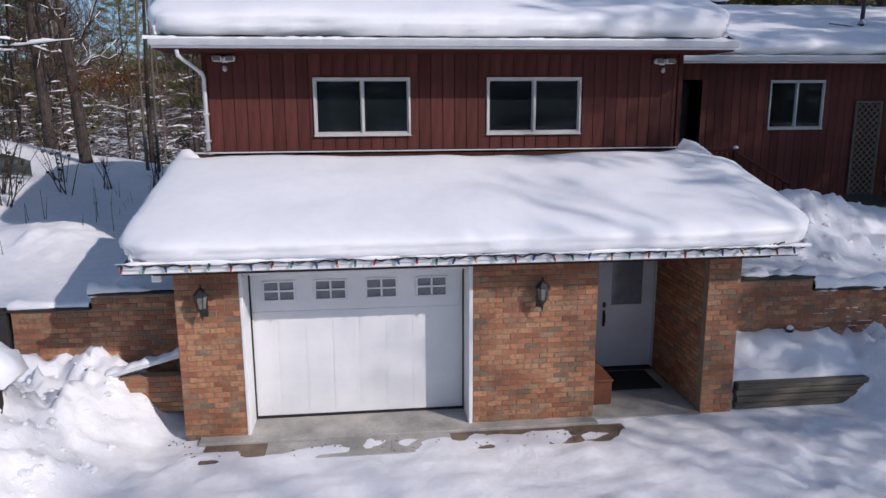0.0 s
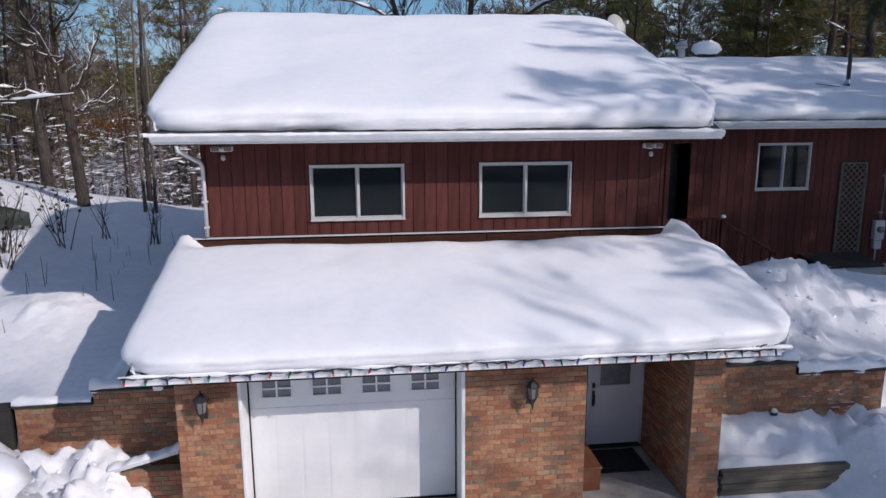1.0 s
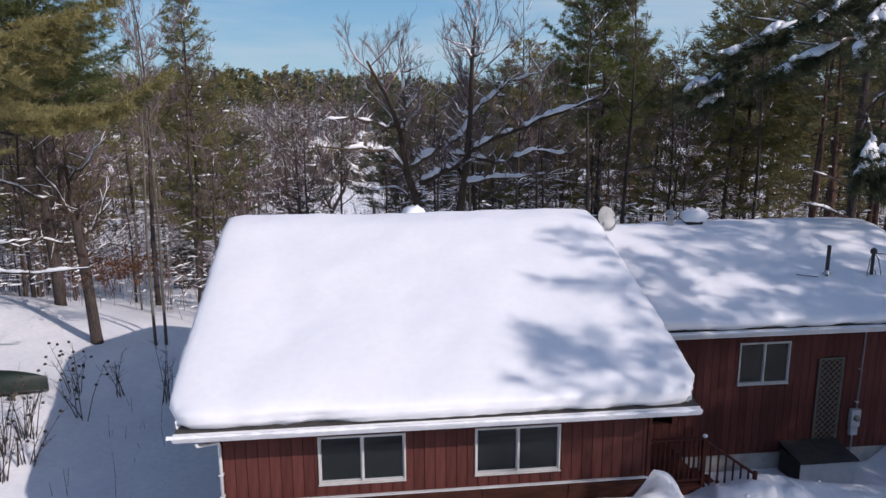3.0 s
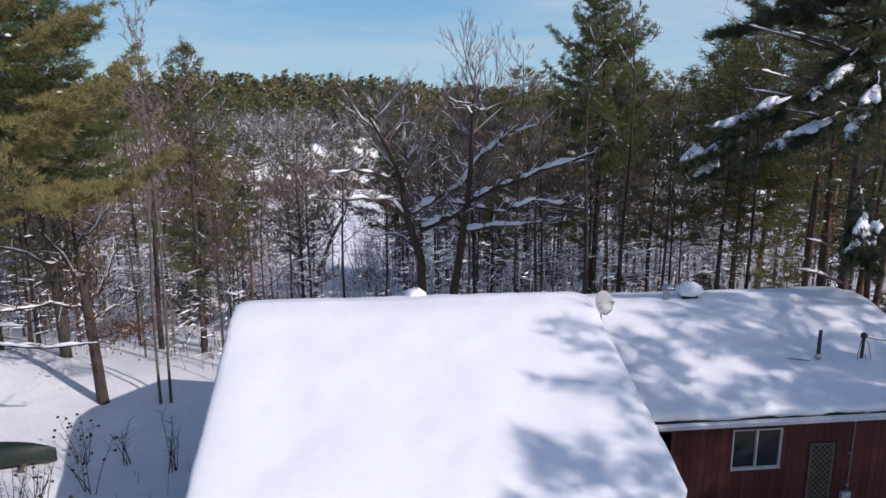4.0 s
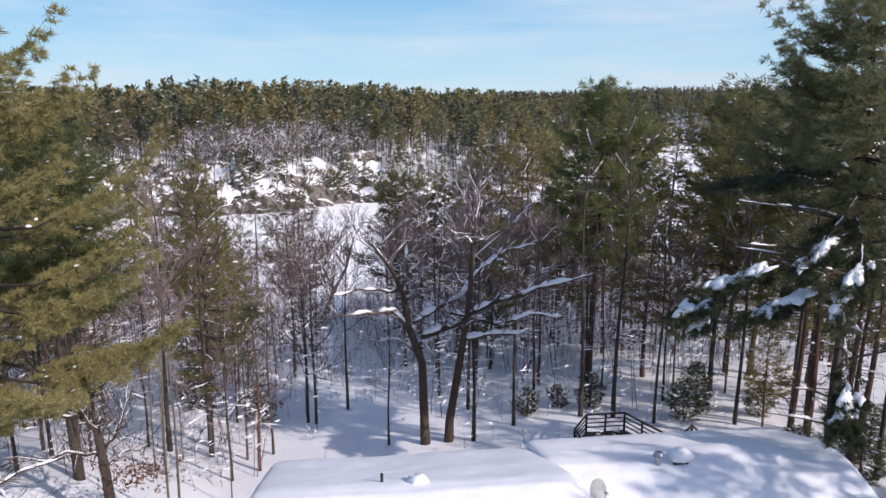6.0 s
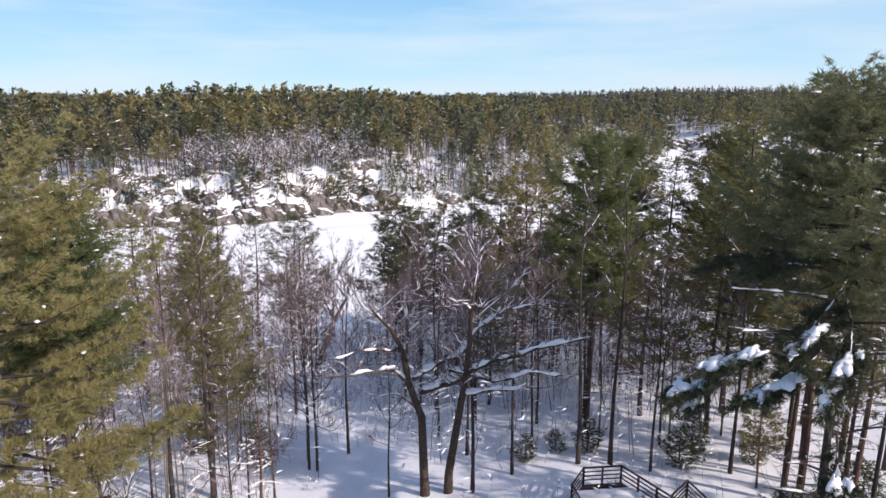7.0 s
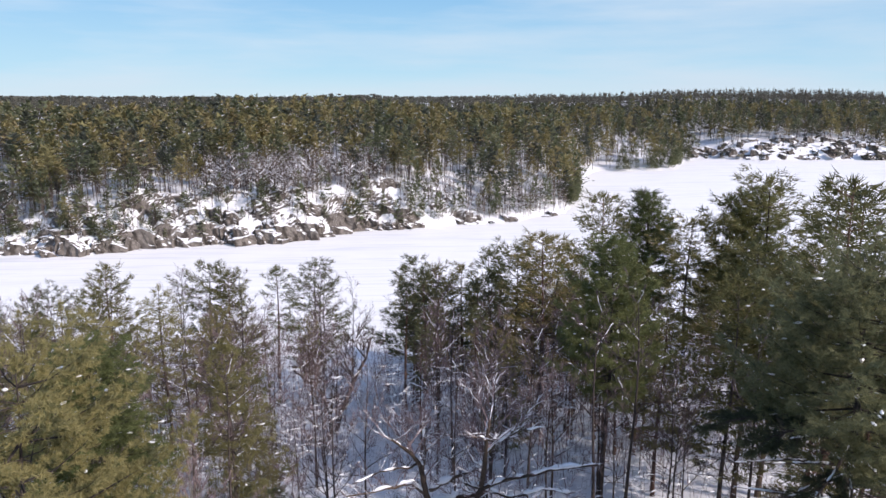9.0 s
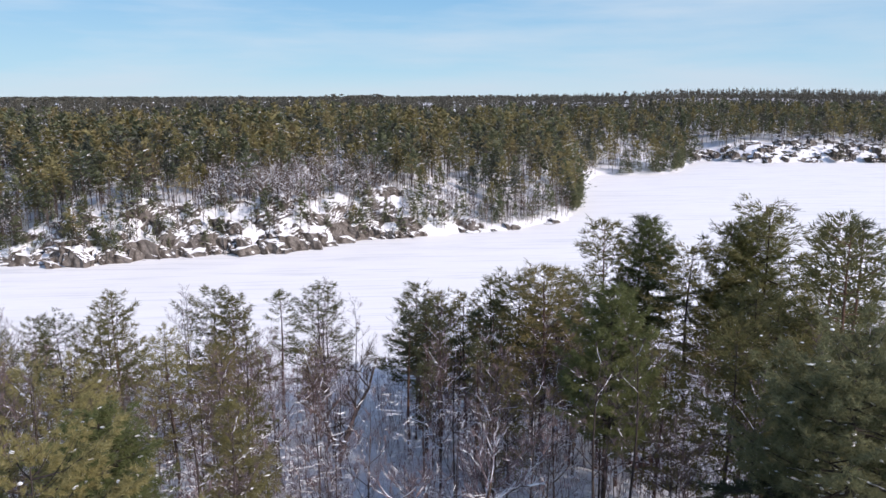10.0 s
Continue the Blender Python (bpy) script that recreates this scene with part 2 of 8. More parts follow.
NEEDLES_DARK = leaf_material("dark_pine_needles", [(0.0, (0.046, 0.058, 0.038)), (0.5, (0.095, 0.105, 0.056)), (1.0, (0.200, 0.190, 0.090))])
NEEDLES_OLIVE = leaf_material("olive_pine_needles", [(0.0, (0.125, 0.124, 0.056)), (0.5, (0.262, 0.236, 0.098)), (1.0, (0.430, 0.362, 0.165))])
NEEDLES_WARM = leaf_material("warm_pine_needles", [(0.0, (0.130, 0.142, 0.078)), (0.5, (0.255, 0.248, 0.122)), (1.0, (0.430, 0.375, 0.180))])
NEEDLES_GREEN = leaf_material("fresh_pine_needles", [(0.0, (0.080, 0.102, 0.044)), (0.5, (0.165, 0.185, 0.072)), (1.0, (0.300, 0.285, 0.118))])
RUST = leaf_material("rust_brown_leaves", [(0.0, (0.10, 0.04, 0.018)), (1.0, (0.26, 0.12, 0.05))])
# far conifers greyed and evened out: distance haze is put into their colours
FAR_GREEN = far_material("far_green_conifers", [(0.3, (0.100, 0.118, 0.062)), (0.5, (0.135, 0.148, 0.076)), (0.7, (0.165, 0.168, 0.088))], 0.22)
FAR_OLIVE = far_material("far_olive_conifers", [(0.3, (0.190, 0.170, 0.070)), (0.5, (0.235, 0.205, 0.082)), (0.7, (0.270, 0.210, 0.100))], 0.22)
FAR_DARK = far_material("far_dark_conifers", [(0.3, (0.060, 0.074, 0.056)), (0.5, (0.082, 0.092, 0.066)), (0.7, (0.110, 0.106, 0.076))], 0.22)
FAR_MIX = far_material("distant_forest", [(0.25, (0.072, 0.074, 0.060)), (0.45, (0.118, 0.110, 0.078)), (0.55, (0.092, 0.090, 0.070)), (0.75, (0.142, 0.118, 0.088))], 0.06)
FAR_BROWN = far_material("far_bare_wood", [(0.3, (0.10, 0.075, 0.062)), (0.7, (0.20, 0.155, 0.13))], 0.09)


def cliff_material():
    """Granite where the bank is steep, snow where it lies flat."""
    m, n, l, b = material("snowy_granite", 0.85)
    ge, sp = n.new("ShaderNodeNewGeometry"), n.new("ShaderNodeSeparateXYZ")
    l.new(ge.outputs["True Normal"], sp.inputs[0])
    add = n.new("ShaderNodeMath")
    add.operation = "MULTIPLY_ADD"
    add.inputs[1].default_value = 0.35
    big, small = noise_of(n, l, 0.45, 5, 0.65), noise_of(n, l, 2.5, 4)
    l.new(big, add.inputs[0]), l.new(sp.outputs["Z"], add.inputs[2])
    fac = ramp(n, l, add.outputs[0], [(0.82, (0, 0, 0)), (0.90, (1, 1, 1))])
    rock = ramp(n, l, small, [(0.3, (0.052, 0.042, 0.034)), (0.5, (0.138, 0.120, 0.104)), (0.75, (0.225, 0.198, 0.172))])
    stain = ramp(n, l, noise_of(n, l, 0.9, 3, 0.6, (1, 1, 0.35)), [(0.42, (0.32, 0.29, 0.26)), (0.5, (1, 1, 1))])
    rock = blend(n, l, rock, stain, 1.0, "MULTIPLY")
    l.new(blend(n, l, rock, (0.86, 0.87, 0.88), fac), b.inputs["Base Color"])
    relief(n, l, b, small, 0.6, 0.2)
    return m


CLIFF = cliff_material()
RUST_WOOD = surface("weathered_brown_boards", (0.066, 0.027, 0.015), (0.132, 0.057, 0.030), 3, 30, 0.9, stretch=(5, 5, 0.7), bump=0.4, vary=0.2)

# ---- mesh tools ----
class MB:
    """Gathers vertices and faces for one mesh."""

    def __init__(self):
        self.v, self.f = [], []

    def add(self, verts, faces):
        n = len(self.v)
        self.v.extend(tuple(p) for p in verts)
        self.f.extend(tuple(i + n for i in q) for q in faces)

    def box(self, x0, x1, y0, y1, z0, z1, bevel=0.0):
        if bevel <= 0:
            self.add([(x, y, z) for z in (z0, z1) for y in (y0, y1) for x in (x0, x1)],
                     [(0, 2, 3, 1), (4, 5, 7, 6), (0, 1, 5, 4), (2, 6, 7, 3), (0, 4, 6, 2), (1, 3, 7, 5)])
            return
        lo, hi, vs, idx = (x0, y0, z0), (x1, y1, z1), [], {}
        for c in range(8):
            s = [(c >> k) & 1 for k in range(3)]
            for a in range(3):
                p = [(hi[k] if s[k] else lo[k]) if k == a else (hi[k] - bevel if s[k] else lo[k] + bevel) for k in range(3)]
                idx[c, a] = len(vs)
                vs.append(p)
        fs = []
        for a in range(3):
            b, c = (a + 1) % 3, (a + 2) % 3
            for s in (0, 1):
                q = [idx[(s << a) | (i << b) | (j << c), a] for i, j in ((0, 0), (1, 0), (1, 1), (0, 1))]
                fs.append(q if s else q[::-1])
            for i in (0, 1):
                for j in (0, 1):
                    p, q = (i << b) | (j << c), (1 << a) | (i << b) | (j << c)
                    face = [idx[p, b], idx[q, b], idx[q, c], idx[p, c]]
                    fs.append(face if i != j else face[::-1])
        for c in range(8):
            t = [idx[c, a] for a in range(3)]
            fs.append(t if bin(c).count("1") % 2 else t[::-1])
        self.add(vs, fs)

    def tube(self, pts, radii, sides=6, caps=True):
        pts = [Vector(p) for p in pts]
        n0, up = len(self.v), None
        for i, p in enumerate(pts):
            d = (pts[min(i + 1, len(pts) - 1)] - pts[max(i - 1, 0)]).normalized()
            if up is None:
                up = d.orthogonal().normalized()
            up = (up - d * up.dot(d)).normalized()
            side, r = d.cross(up), radii[i] if isinstance(radii, (list, tuple)) else radii
            for k in range(sides):
                a = 2 * math.pi * k / sides
                self.v.append(tuple(p + (up * math.cos(a) + side * math.sin(a)) * r))
        for i in range(len(pts) - 1):
            for k in range(sides):
                a, b = n0 + i * sides + k, n0 + i * sides + (k + 1) % sides
                self.f.append((a, b, b + sides, a + sides))
        if caps:
            self.f.append(tuple(range(n0 + sides - 1, n0 - 1, -1)))
            e = n0 + (len(pts) - 1) * sides
            self.f.append(tuple(range(e, e + sides)))

    def lathe(self, profile, centre=(0, 0, 0), sides=12, m=None):
        """Turns (radius, height) pairs round the upright axis."""
        n0, m = len(self.v), m or Matrix.Identity(4)
        for r, h in profile:
            for k in range(sides):
                a = 2 * math.pi * k / sides
                self.v.append(tuple(m @ Vector((r * math.cos(a), r * math.sin(a), h)) + Vector(centre)))
        for i in range(len(profile) - 1):
            for k in range(sides):
                a, b = n0 + i * sides + k, n0 + i * sides + (k + 1) % sides
                self.f.append((a, b, b + sides, a + sides))
        self.f.append(tuple(range(n0 + sides - 1, n0 - 1, -1)))
        e = n0 + (len(profile) - 1) * sides
        self.f.append(tuple(range(e, e + sides)))

    def mesh(self, name, mat, smooth=False):
        me = bpy.data.meshes.new(name)
        me.from_pydata(self.v, [], self.f)
        me.materials.append(mat)
        if smooth:
            me.shade_smooth()
        me.update()
        return me


def grid_mesh(name, P, mat, smooth=True):
    """A mesh from an array of points [rows, columns, 3]."""
    r, c = P.shape[:2]
    i = np.arange(r * c).reshape(r, c)
    q = np.stack([i[:-1, :-1], i[:-1, 1:], i[1:, 1:], i[1:, :-1]], -1).reshape(-1, 4)
    me = bpy.data.meshes.new(name)
    me.from_pydata(P.reshape(-1, 3).tolist(), [], q.tolist())
    me.materials.append(mat)
    if smooth:
        me.shade_smooth()
    me.update()
    return me


def thing(name, at=(0, 0, 0), label="", category="", group="", kind="", turn=0.0):
    ob = new(name)
    ob.empty_display_size = 0.2
    ob.location, ob.rotation_euler = at, (0, 0, turn)
    return tagged(ob, label, category, group, kind)


def part(name, mb, mat, parent, label="", smooth=False):
    ob = new(name, mb if isinstance(mb, bpy.types.Mesh) else mb.mesh(name, mat, smooth))
    ob.parent = parent
    return tagged(ob, label)


def solo(name, mb, mat, label="", category="", group="", kind="", smooth=False):
    ob = new(name, mb if isinstance(mb, bpy.types.Mesh) else mb.mesh(name, mat, smooth))
    return tagged(ob, label, category, group, kind)


def box_of(*a, **k):
    mb = MB()
    mb.box(*a, **k)
    return mb


def tube_of(*a, **k):
    mb = MB()
    mb.tube(*a, **k)
    return mb


def step(a, b, t):
    u = np.clip((np.asarray(t, float) - a) / (b - a), 0, 1)
    return u * u * (3 - 2 * u)


# smooth value noise on arrays, for ground and snow
RNG = np.random.RandomState(11)
TABLE = RNG.rand(256, 256)


def vnoise(x, y, octaves=3, gain=0.5):
    out, amp, tot = 0, 1.0, 0
    for o in range(octaves):
        xi, yi = np.floor(x).astype(int), np.floor(y).astype(int)
        u, w = x - xi, y - yi
        u, w = u * u * (3 - 2 * u), w * w * (3 - 2 * w)
        a, b = TABLE[xi % 256, yi % 256], TABLE[(xi + 1) % 256, yi % 256]
        c, d = TABLE[xi % 256, (yi + 1) % 256], TABLE[(xi + 1) % 256, (yi + 1) % 256]
        out = out + amp * ((a * (1 - u) + b * u) * (1 - w) + (c * (1 - u) + d * u) * w - 0.5)
        tot, amp, x, y = tot + amp, amp * gain, x * 2.03 + 17.3, y * 2.03 + 5.7
    return out / tot


def clump(mb, at, rx, ry, rz, rnd, turn=0.0, sides=7):
    """A lump of snow: a flattened, uneven dome."""
    n0 = len(mb.v)
    ca, sa = math.cos(turn), math.sin(turn)
    rings = ((0.75, -0.35), (1.0, 0.1), (0.8, 0.6), (0.35, 0.95))
    for r, h in rings:
        for k in range(sides):
            a = 2 * math.pi * k / sides
            j = rnd.uniform(0.8, 1.2)
            x, y = rx * r * j * math.cos(a), ry * r * j * math.sin(a)
            mb.v.append((at[0] + x * ca - y * sa, at[1] + x * sa + y * ca, at[2] + rz * h * rnd.uniform(0.85, 1.15)))
    for i in range(len(rings) - 1):
        for k in range(sides):
            a, b = n0 + i * sides + k, n0 + i * sides + (k + 1) % sides
            mb.f.append((a, b, b + sides, a + sides))
    mb.f.append(tuple(range(n0 + (len(rings) - 1) * sides, n0 + len(rings) * sides)))


def snow_pad(mb, at, along, length, width, deep, rnd, sides=18):
    """Snow lying on a drooping bough: one thick, lobed mass that follows the bough's slope."""
    along = along.normalized()
    side = Vector((-along.y, along.x, 0)).normalized()
    n0, ph, off = len(mb.v), rnd.uniform(0, 6.28), rnd.uniform(0, 50)
    rings = ((0.80, -0.5), (1.0, -0.12), (0.92, 0.38), (0.66, 0.78), (0.30, 1.0))
    lobes = [1 + 0.30 * math.sin(3 * 6.283 * k / sides + ph) + 0.20 * math.sin(5 * 6.283 * k / sides + 2.3 * ph) + rnd.uniform(-0.16, 0.16) for k in range(sides)]
    for r, h in rings:
        for k in range(sides):
            a = 6.283 * k / sides
            u, v = 0.5 * length * r * lobes[k] * math.cos(a), 0.5 * width * r * lobes[k] * math.sin(a)
            bump = 1 + 0.5 * noise.noise(Vector((u * 5 + off, v * 5, h)))
            p = at + along * u + side * v + Vector((0, 0, deep * h * bump - 0.5 * deep * (2 * v / width) ** 2 * 0.5))
            mb.v.append(tuple(p))
    for i in range(len(rings) - 1):
        for k in range(sides):
            a, b = n0 + i * sides + k, n0 + i * sides + (k + 1) % sides
            mb.f.append((a, b, b + sides, a + sides))
    mb.f.append(tuple(range(n0 + (len(rings) - 1) * sides, n0 + len(rings) * sides)))
    mb.f.append(tuple(reversed(range(n0, n0 + sides))))


# ---- ground, lake and far shore ----
LAKE = -12.0
SHORE_X = [-900, -400, -101, -78, -58, -28, -6, 12, 42, 66, 80, 90, 110, 127, 138, 170, 200, 221, 257, 328, 600, 1500]
SHORE_Y = [120, 170, 193, 187, 198, 201, 216, 220, 228, 244, 275, 311, 366, 392, 386, 392, 448, 470, 456, 448, 420, 330]


def far_shore(x, y):
    return np.interp(x, SHORE_X, SHORE_Y) + 6 * vnoise(np.asarray(x, float) / 9, np.asarray(x, float) * 0 + 3.1, 3)


def ground_z(x, y):
    x, y = np.asarray(x, float), np.asarray(y, float)
    # wooded slope from the house down to the lake
    near = 113 + 0.10 * np.maximum(x, 0) - 0.05 * np.minimum(x, 0) + 8 * vnoise(x / 22, y * 0 + 8.0, 2)
    fall = np.clip((y - 27) / (near - 27), 0, 1)
    slope = 2.0 - 15.0 * (0.55 * fall + 0.45 * step(27, near, y)) + 1.2 * vnoise(x / 9, y / 9, 3) * step(24, 40, y)
    # the yard behind the retaining walls, and the drive in front of the garage
    rim = np.where(x < 1.5, 1.62 + 0.20 * step(-4.1, -3.8, x), 1.60 + 0.2 * (1 - step(6.9, 7.2, x)))
    yard = rim + (2.0 - rim) * step(10.3, 16, y) + 0.16 * vnoise(x / 2.5, y / 2.5, 3) * step(10.3, 12, y)
    # shovelled bank beside the stairs and drifts left of the garage
    yard = yard + 0.8 * np.exp(-((x - 8.6) / 1.5) ** 2 - ((y - 13.3) / 1.3) ** 2) + 0.35 * np.exp(-((x - 11.2) / 1.6) ** 2 - ((y - 13.0) / 1.6) ** 2)
    yard = yard + 0.75 * np.abs(vnoise(x * 2.2, y * 2.2, 4)) * np.exp(-((x - 9) / 3) ** 2 - ((y - 12.8) / 2.2) ** 2)
    yard = yard + (0.22 + 0.7 * np.abs(vnoise(x * 1.6, y * 1.6, 4))) * np.exp(-((x + 6.3) / 1.1) ** 2 - ((y - 14.4) / 1.2) ** 2) + 0.5 * step(-6.5, -9.5, x) * step(13, 18, y)
    # path trodden along the wing
    yard = yard - 0.52 * step(7.5, 8.3, x) * (1 - step(13.2, 14.0, x)) * step(13.75, 14.35, y + 0.2 * vnoise(x * 1.5, y * 1.5, 2))
    slope = slope + 0.45 * step(-6, -9, x) * (1 - step(27, 33, y)) + 1.5 * np.exp(-((x + 16.5) / 5.5) ** 2 - ((y - 30) / 6.0) ** 2)
    drive = 0.02 * vnoise(x * 1.5, y * 1.5, 3) + 0.05 * vnoise(x * 0.5 + 0.25 * y, y * 1.8 - x * 0.45, 2) * step(9.0, 8.0, y)
    drive = drive + 0.05 * step(8.6, 7.6, y) * (0.5 + vnoise(x * 2.5, y * 2.5, 3)) - 0.03
    drive = drive + 0.11 * step(9.1, 8.66, y + 0.45 * vnoise(x * 1.3, y * 0 + 6.1, 4)) * (0.45 + 1.3 * vnoise(x * 3.3, y * 3.3, 3)) + 0.05 * vnoise(x * 7, y * 7, 2) * step(8.7, 8.2, y)
    drive = drive * step(0.5, 4.5, y) + 0.12 * vnoise(x / 5, y / 7, 2) * (1 - step(0.5, 5, y))
    lump = np.abs(vnoise(x * 1.3 + 4, y * 1.3, 4, 0.55)) * 1.1 + 0.35 * vnoise(x * 4.5, y * 4.5, 3) + 0.5 * np.abs(vnoise(x * 5.3, y * 5.3, 2)) + 0.26 * np.abs(vnoise(x * 11, y * 11, 2)) + 0.10 * vnoise(x * 19, y * 19, 2)
    left = step(-2.55, -4.1, x + 0.35 * (9.4 - y)) * step(0.5, 4.0, y)
    drive = drive + left * (0.60 + 0.75 * lump + 0.25 * step(-4, -7, x) + 0.2 * step(9.2, 10.2, y))
    bed = step(5.2, 5.4, x) * step(9.30, 9.36, y) * (1 - step(7.4, 7.9, x)) * (0.52 + 0.35 * step(9.4, 10.1, y) + 0.25 * vnoise(x * 3, y * 3, 3))
    heap = step(7.2, 8.4, x + 0.4 * (y - 8.4)) * step(6.2, 9.6, y) * (0.75 + 0.6 * lump)
    drive = np.maximum(drive + heap, bed)
    out_left = step(-5.05, -5.6, x) * step(9.4, 10.6, y)
    drive = drive + out_left * 0.8
    k = step(10.26, 10.40, y)
    z = drive * (1 - k) + yard * k
    inside = (x > -2.45) & (x < 5.25) & (y > 9.25)
    z = np.where(inside & (y < 26.5), np.minimum(z, -0.02), z)
    z = np.where((x > -2.45) & (x < 16) & (y > 16.1) & (y < 24.0), 1.2, z)
    z = np.where(y > 24, slope, z)
    z = np.where((y > 16) & (y <= 24.01) & ((x < -2.45) | (x > 16)), yard * (1 - step(20, 24, y)) + slope * step(20, 24, y), z)
    # far side of the lake
    d = y - far_shore(x, y)
    rocky = step(-110, -80, x) * (1 - step(5, 40, x)) + 0.8 * step(225, 260, x) * (1 - step(330, 380, x))
    bank = -13 + step(-1, 4, d) * (2.5 + 2.0 * rocky) + step(1, 17, d) * (2.0 + 7.0 * rocky) + step(15, 60, d) * (8 - 5.5 * rocky)
    bank = bank + 5 * rocky * vnoise(x / 6, y / 5, 4, 0.6) * step(0, 6, d) * (1 - step(16, 40, d)) + 5 * vnoise(x / 70, y / 70, 3) * step(20, 120, d)
    bank = bank + 19 * np.exp(-((x - 640) / 330) ** 2 - ((y - 1150) / 350) ** 2) + 9 * step(40, 170, d) + 8 * step(250, 1500, d)
    return np.where(y > 150, np.where(d > -1, bank, -13.0), z)


def axis(*spans):
    out = [np.arange(a, b, s) for a, b, s in spans]
    return np.concatenate(out)


gx = axis((-4200, -900, 330), (-900, -160, 37), (-160, -40, 4), (-40, -14, 1.3), (-14, -6.5, 0.25), (-6.5, -2.1, 0.07), (-2.1, 5.1, 0.16), (5.1, 9.6, 0.08), (9.6, 16, 0.25), (16, 50, 1.4),
          (50, 140, 5), (140, 400, 9), (400, 900, 40), (900, 4400, 350))
gy = axis((-300, -20, 35), (-20, 2, 2.2), (2, 6, 0.25), (6, 10.2, 0.075), (10.2, 10.5, 0.05), (10.5, 15.9, 0.16), (15.9, 30, 0.5), (30, 118, 1.6), (118, 180, 6), (180, 250, 1.6), (250, 480, 5.5), (480, 1000, 26),
          (1000, 4800, 280))
GX, GY = np.meshgrid(gx, gy)
ground = solo("ground", grid_mesh("ground", np.stack([GX, GY, ground_z(GX, GY)], -1), SNOW_LUMPY), SNOW_LUMPY,
              "snow-covered ground sloping from the yard to the lake", "ground", kind="structure")
lx, ly = axis((-1000, -150, 50), (-150, 200, 5), (200, 1600, 50)), axis((95, 500, 5), (500, 520, 19))
LX, LY = np.meshgrid(lx, ly)
lake = solo("water", grid_mesh("water", np.stack([LX, LY, LAKE + 0.12 * vnoise(LX / 30, LY / 6 + LX / 40, 3)], -1), ICE_SNOW), ICE_SNOW,
            "frozen lake under wind-blown white snow", "lake", kind="structure")

# ---- the house ----
def brick_wall(name, length, height, at, turn, label, seed, slope=None, thick=0.2):
    """A wall of separate bricks over a mortar core. It runs along its own x, faces its own -y."""
    rnd = random.Random(seed)
    core = MB()
    core.box(0, length, 0.003, thick, 0, height)
    wall = solo(name, core, MORTAR, label, "brick wall", kind="structure")
    wall.matrix_world = pose(*at, 0, 0, turn)
    sizes = {}
    rows = int(height / 0.0755)
    for r in range(rows):
        x = -0.105 if r % 2 else 0.0
        while x < length - 0.02:
            a, b = max(x, 0.0) + 0.004, min(x + 0.2, length) - 0.004
            x += 0.21
            if b - a < 0.03:
                continue
            key = round((b - a) / 0.02)
            if key not in sizes:
                w = b - a
                sizes[key] = box_of(-w / 2, w / 2, -0.004, 0.05, 0, 0.067, bevel=0.0035).mesh("brick", BRICK)
            ob = new("brick", sizes[key])
            ob.parent = wall
            ob.location = ((a + b) / 2, rnd.uniform(-0.003, 0.003), 0.006 + r * 0.0755)
            ob.rotation_euler = (0, rnd.uniform(-0.006, 0.006), rnd.uniform(-0.012, 0.012))
    return wall


G_Y, DOOR_Y, UP_Y, WING_Y = 9.2, 9.7, 12.15, 15.9


def board_wall(name, x0, x1, y, z0, z1, holes, label, width=0.203):
    """Upright boards over dark sheathing, cut round the openings (x0, x1, z0, z1)."""
    core = MB()
    xs = sorted({x0, x1, *(h[0] for h in holes), *(h[1] for h in holes)})
    for a, b in zip(xs, xs[1:]):
        cuts = sorted((h[2], h[3]) for h in holes if h[0] <= a + 1e-4 and h[1] >= b - 1e-4)
        z = z0
        for c, d in cuts:
            if c > z:
                core.box(a, b, y + 0.016, y + 0.15, z, c)
            z = d
        if z < z1:
            core.box(a, b, y + 0.016, y + 0.15, z, z1)
    wall = solo(name, core, SIDING_BACK, label, "wall", kind="structure")
    made, x, gap = {}, x0, 0.008
    while x < x1 - 0.02:
        a, b = x + gap / 2, min(x + width, x1) - gap / 2
        x += width
        spans, z = [], z0
        for h in sorted(holes, key=lambda h: h[2]):
            if h[0] < b and h[1] > a:
                spans.append((a, b, z, h[2]))
                if h[0] > a + 0.02:
                    spans.append((a, h[0], h[2], h[3]))
                if h[1] < b - 0.02:
                    spans.append((h[1], b, h[2], h[3]))
                z = h[3]
        spans.append((a, b, z, z1))
        for a, b, c, d in spans:
            if d - c < 0.02:
                continue
            key = (round(b - a, 3), round(d - c, 3))
            if key not in made:
                made[key] = box_of(0, b - a, 0, 0.02, 0, d - c, bevel=0.004).mesh("board", SIDING)
            ob = new("board", made[key])
            ob.parent, ob.location = wall, (a, y, c)
    return wall


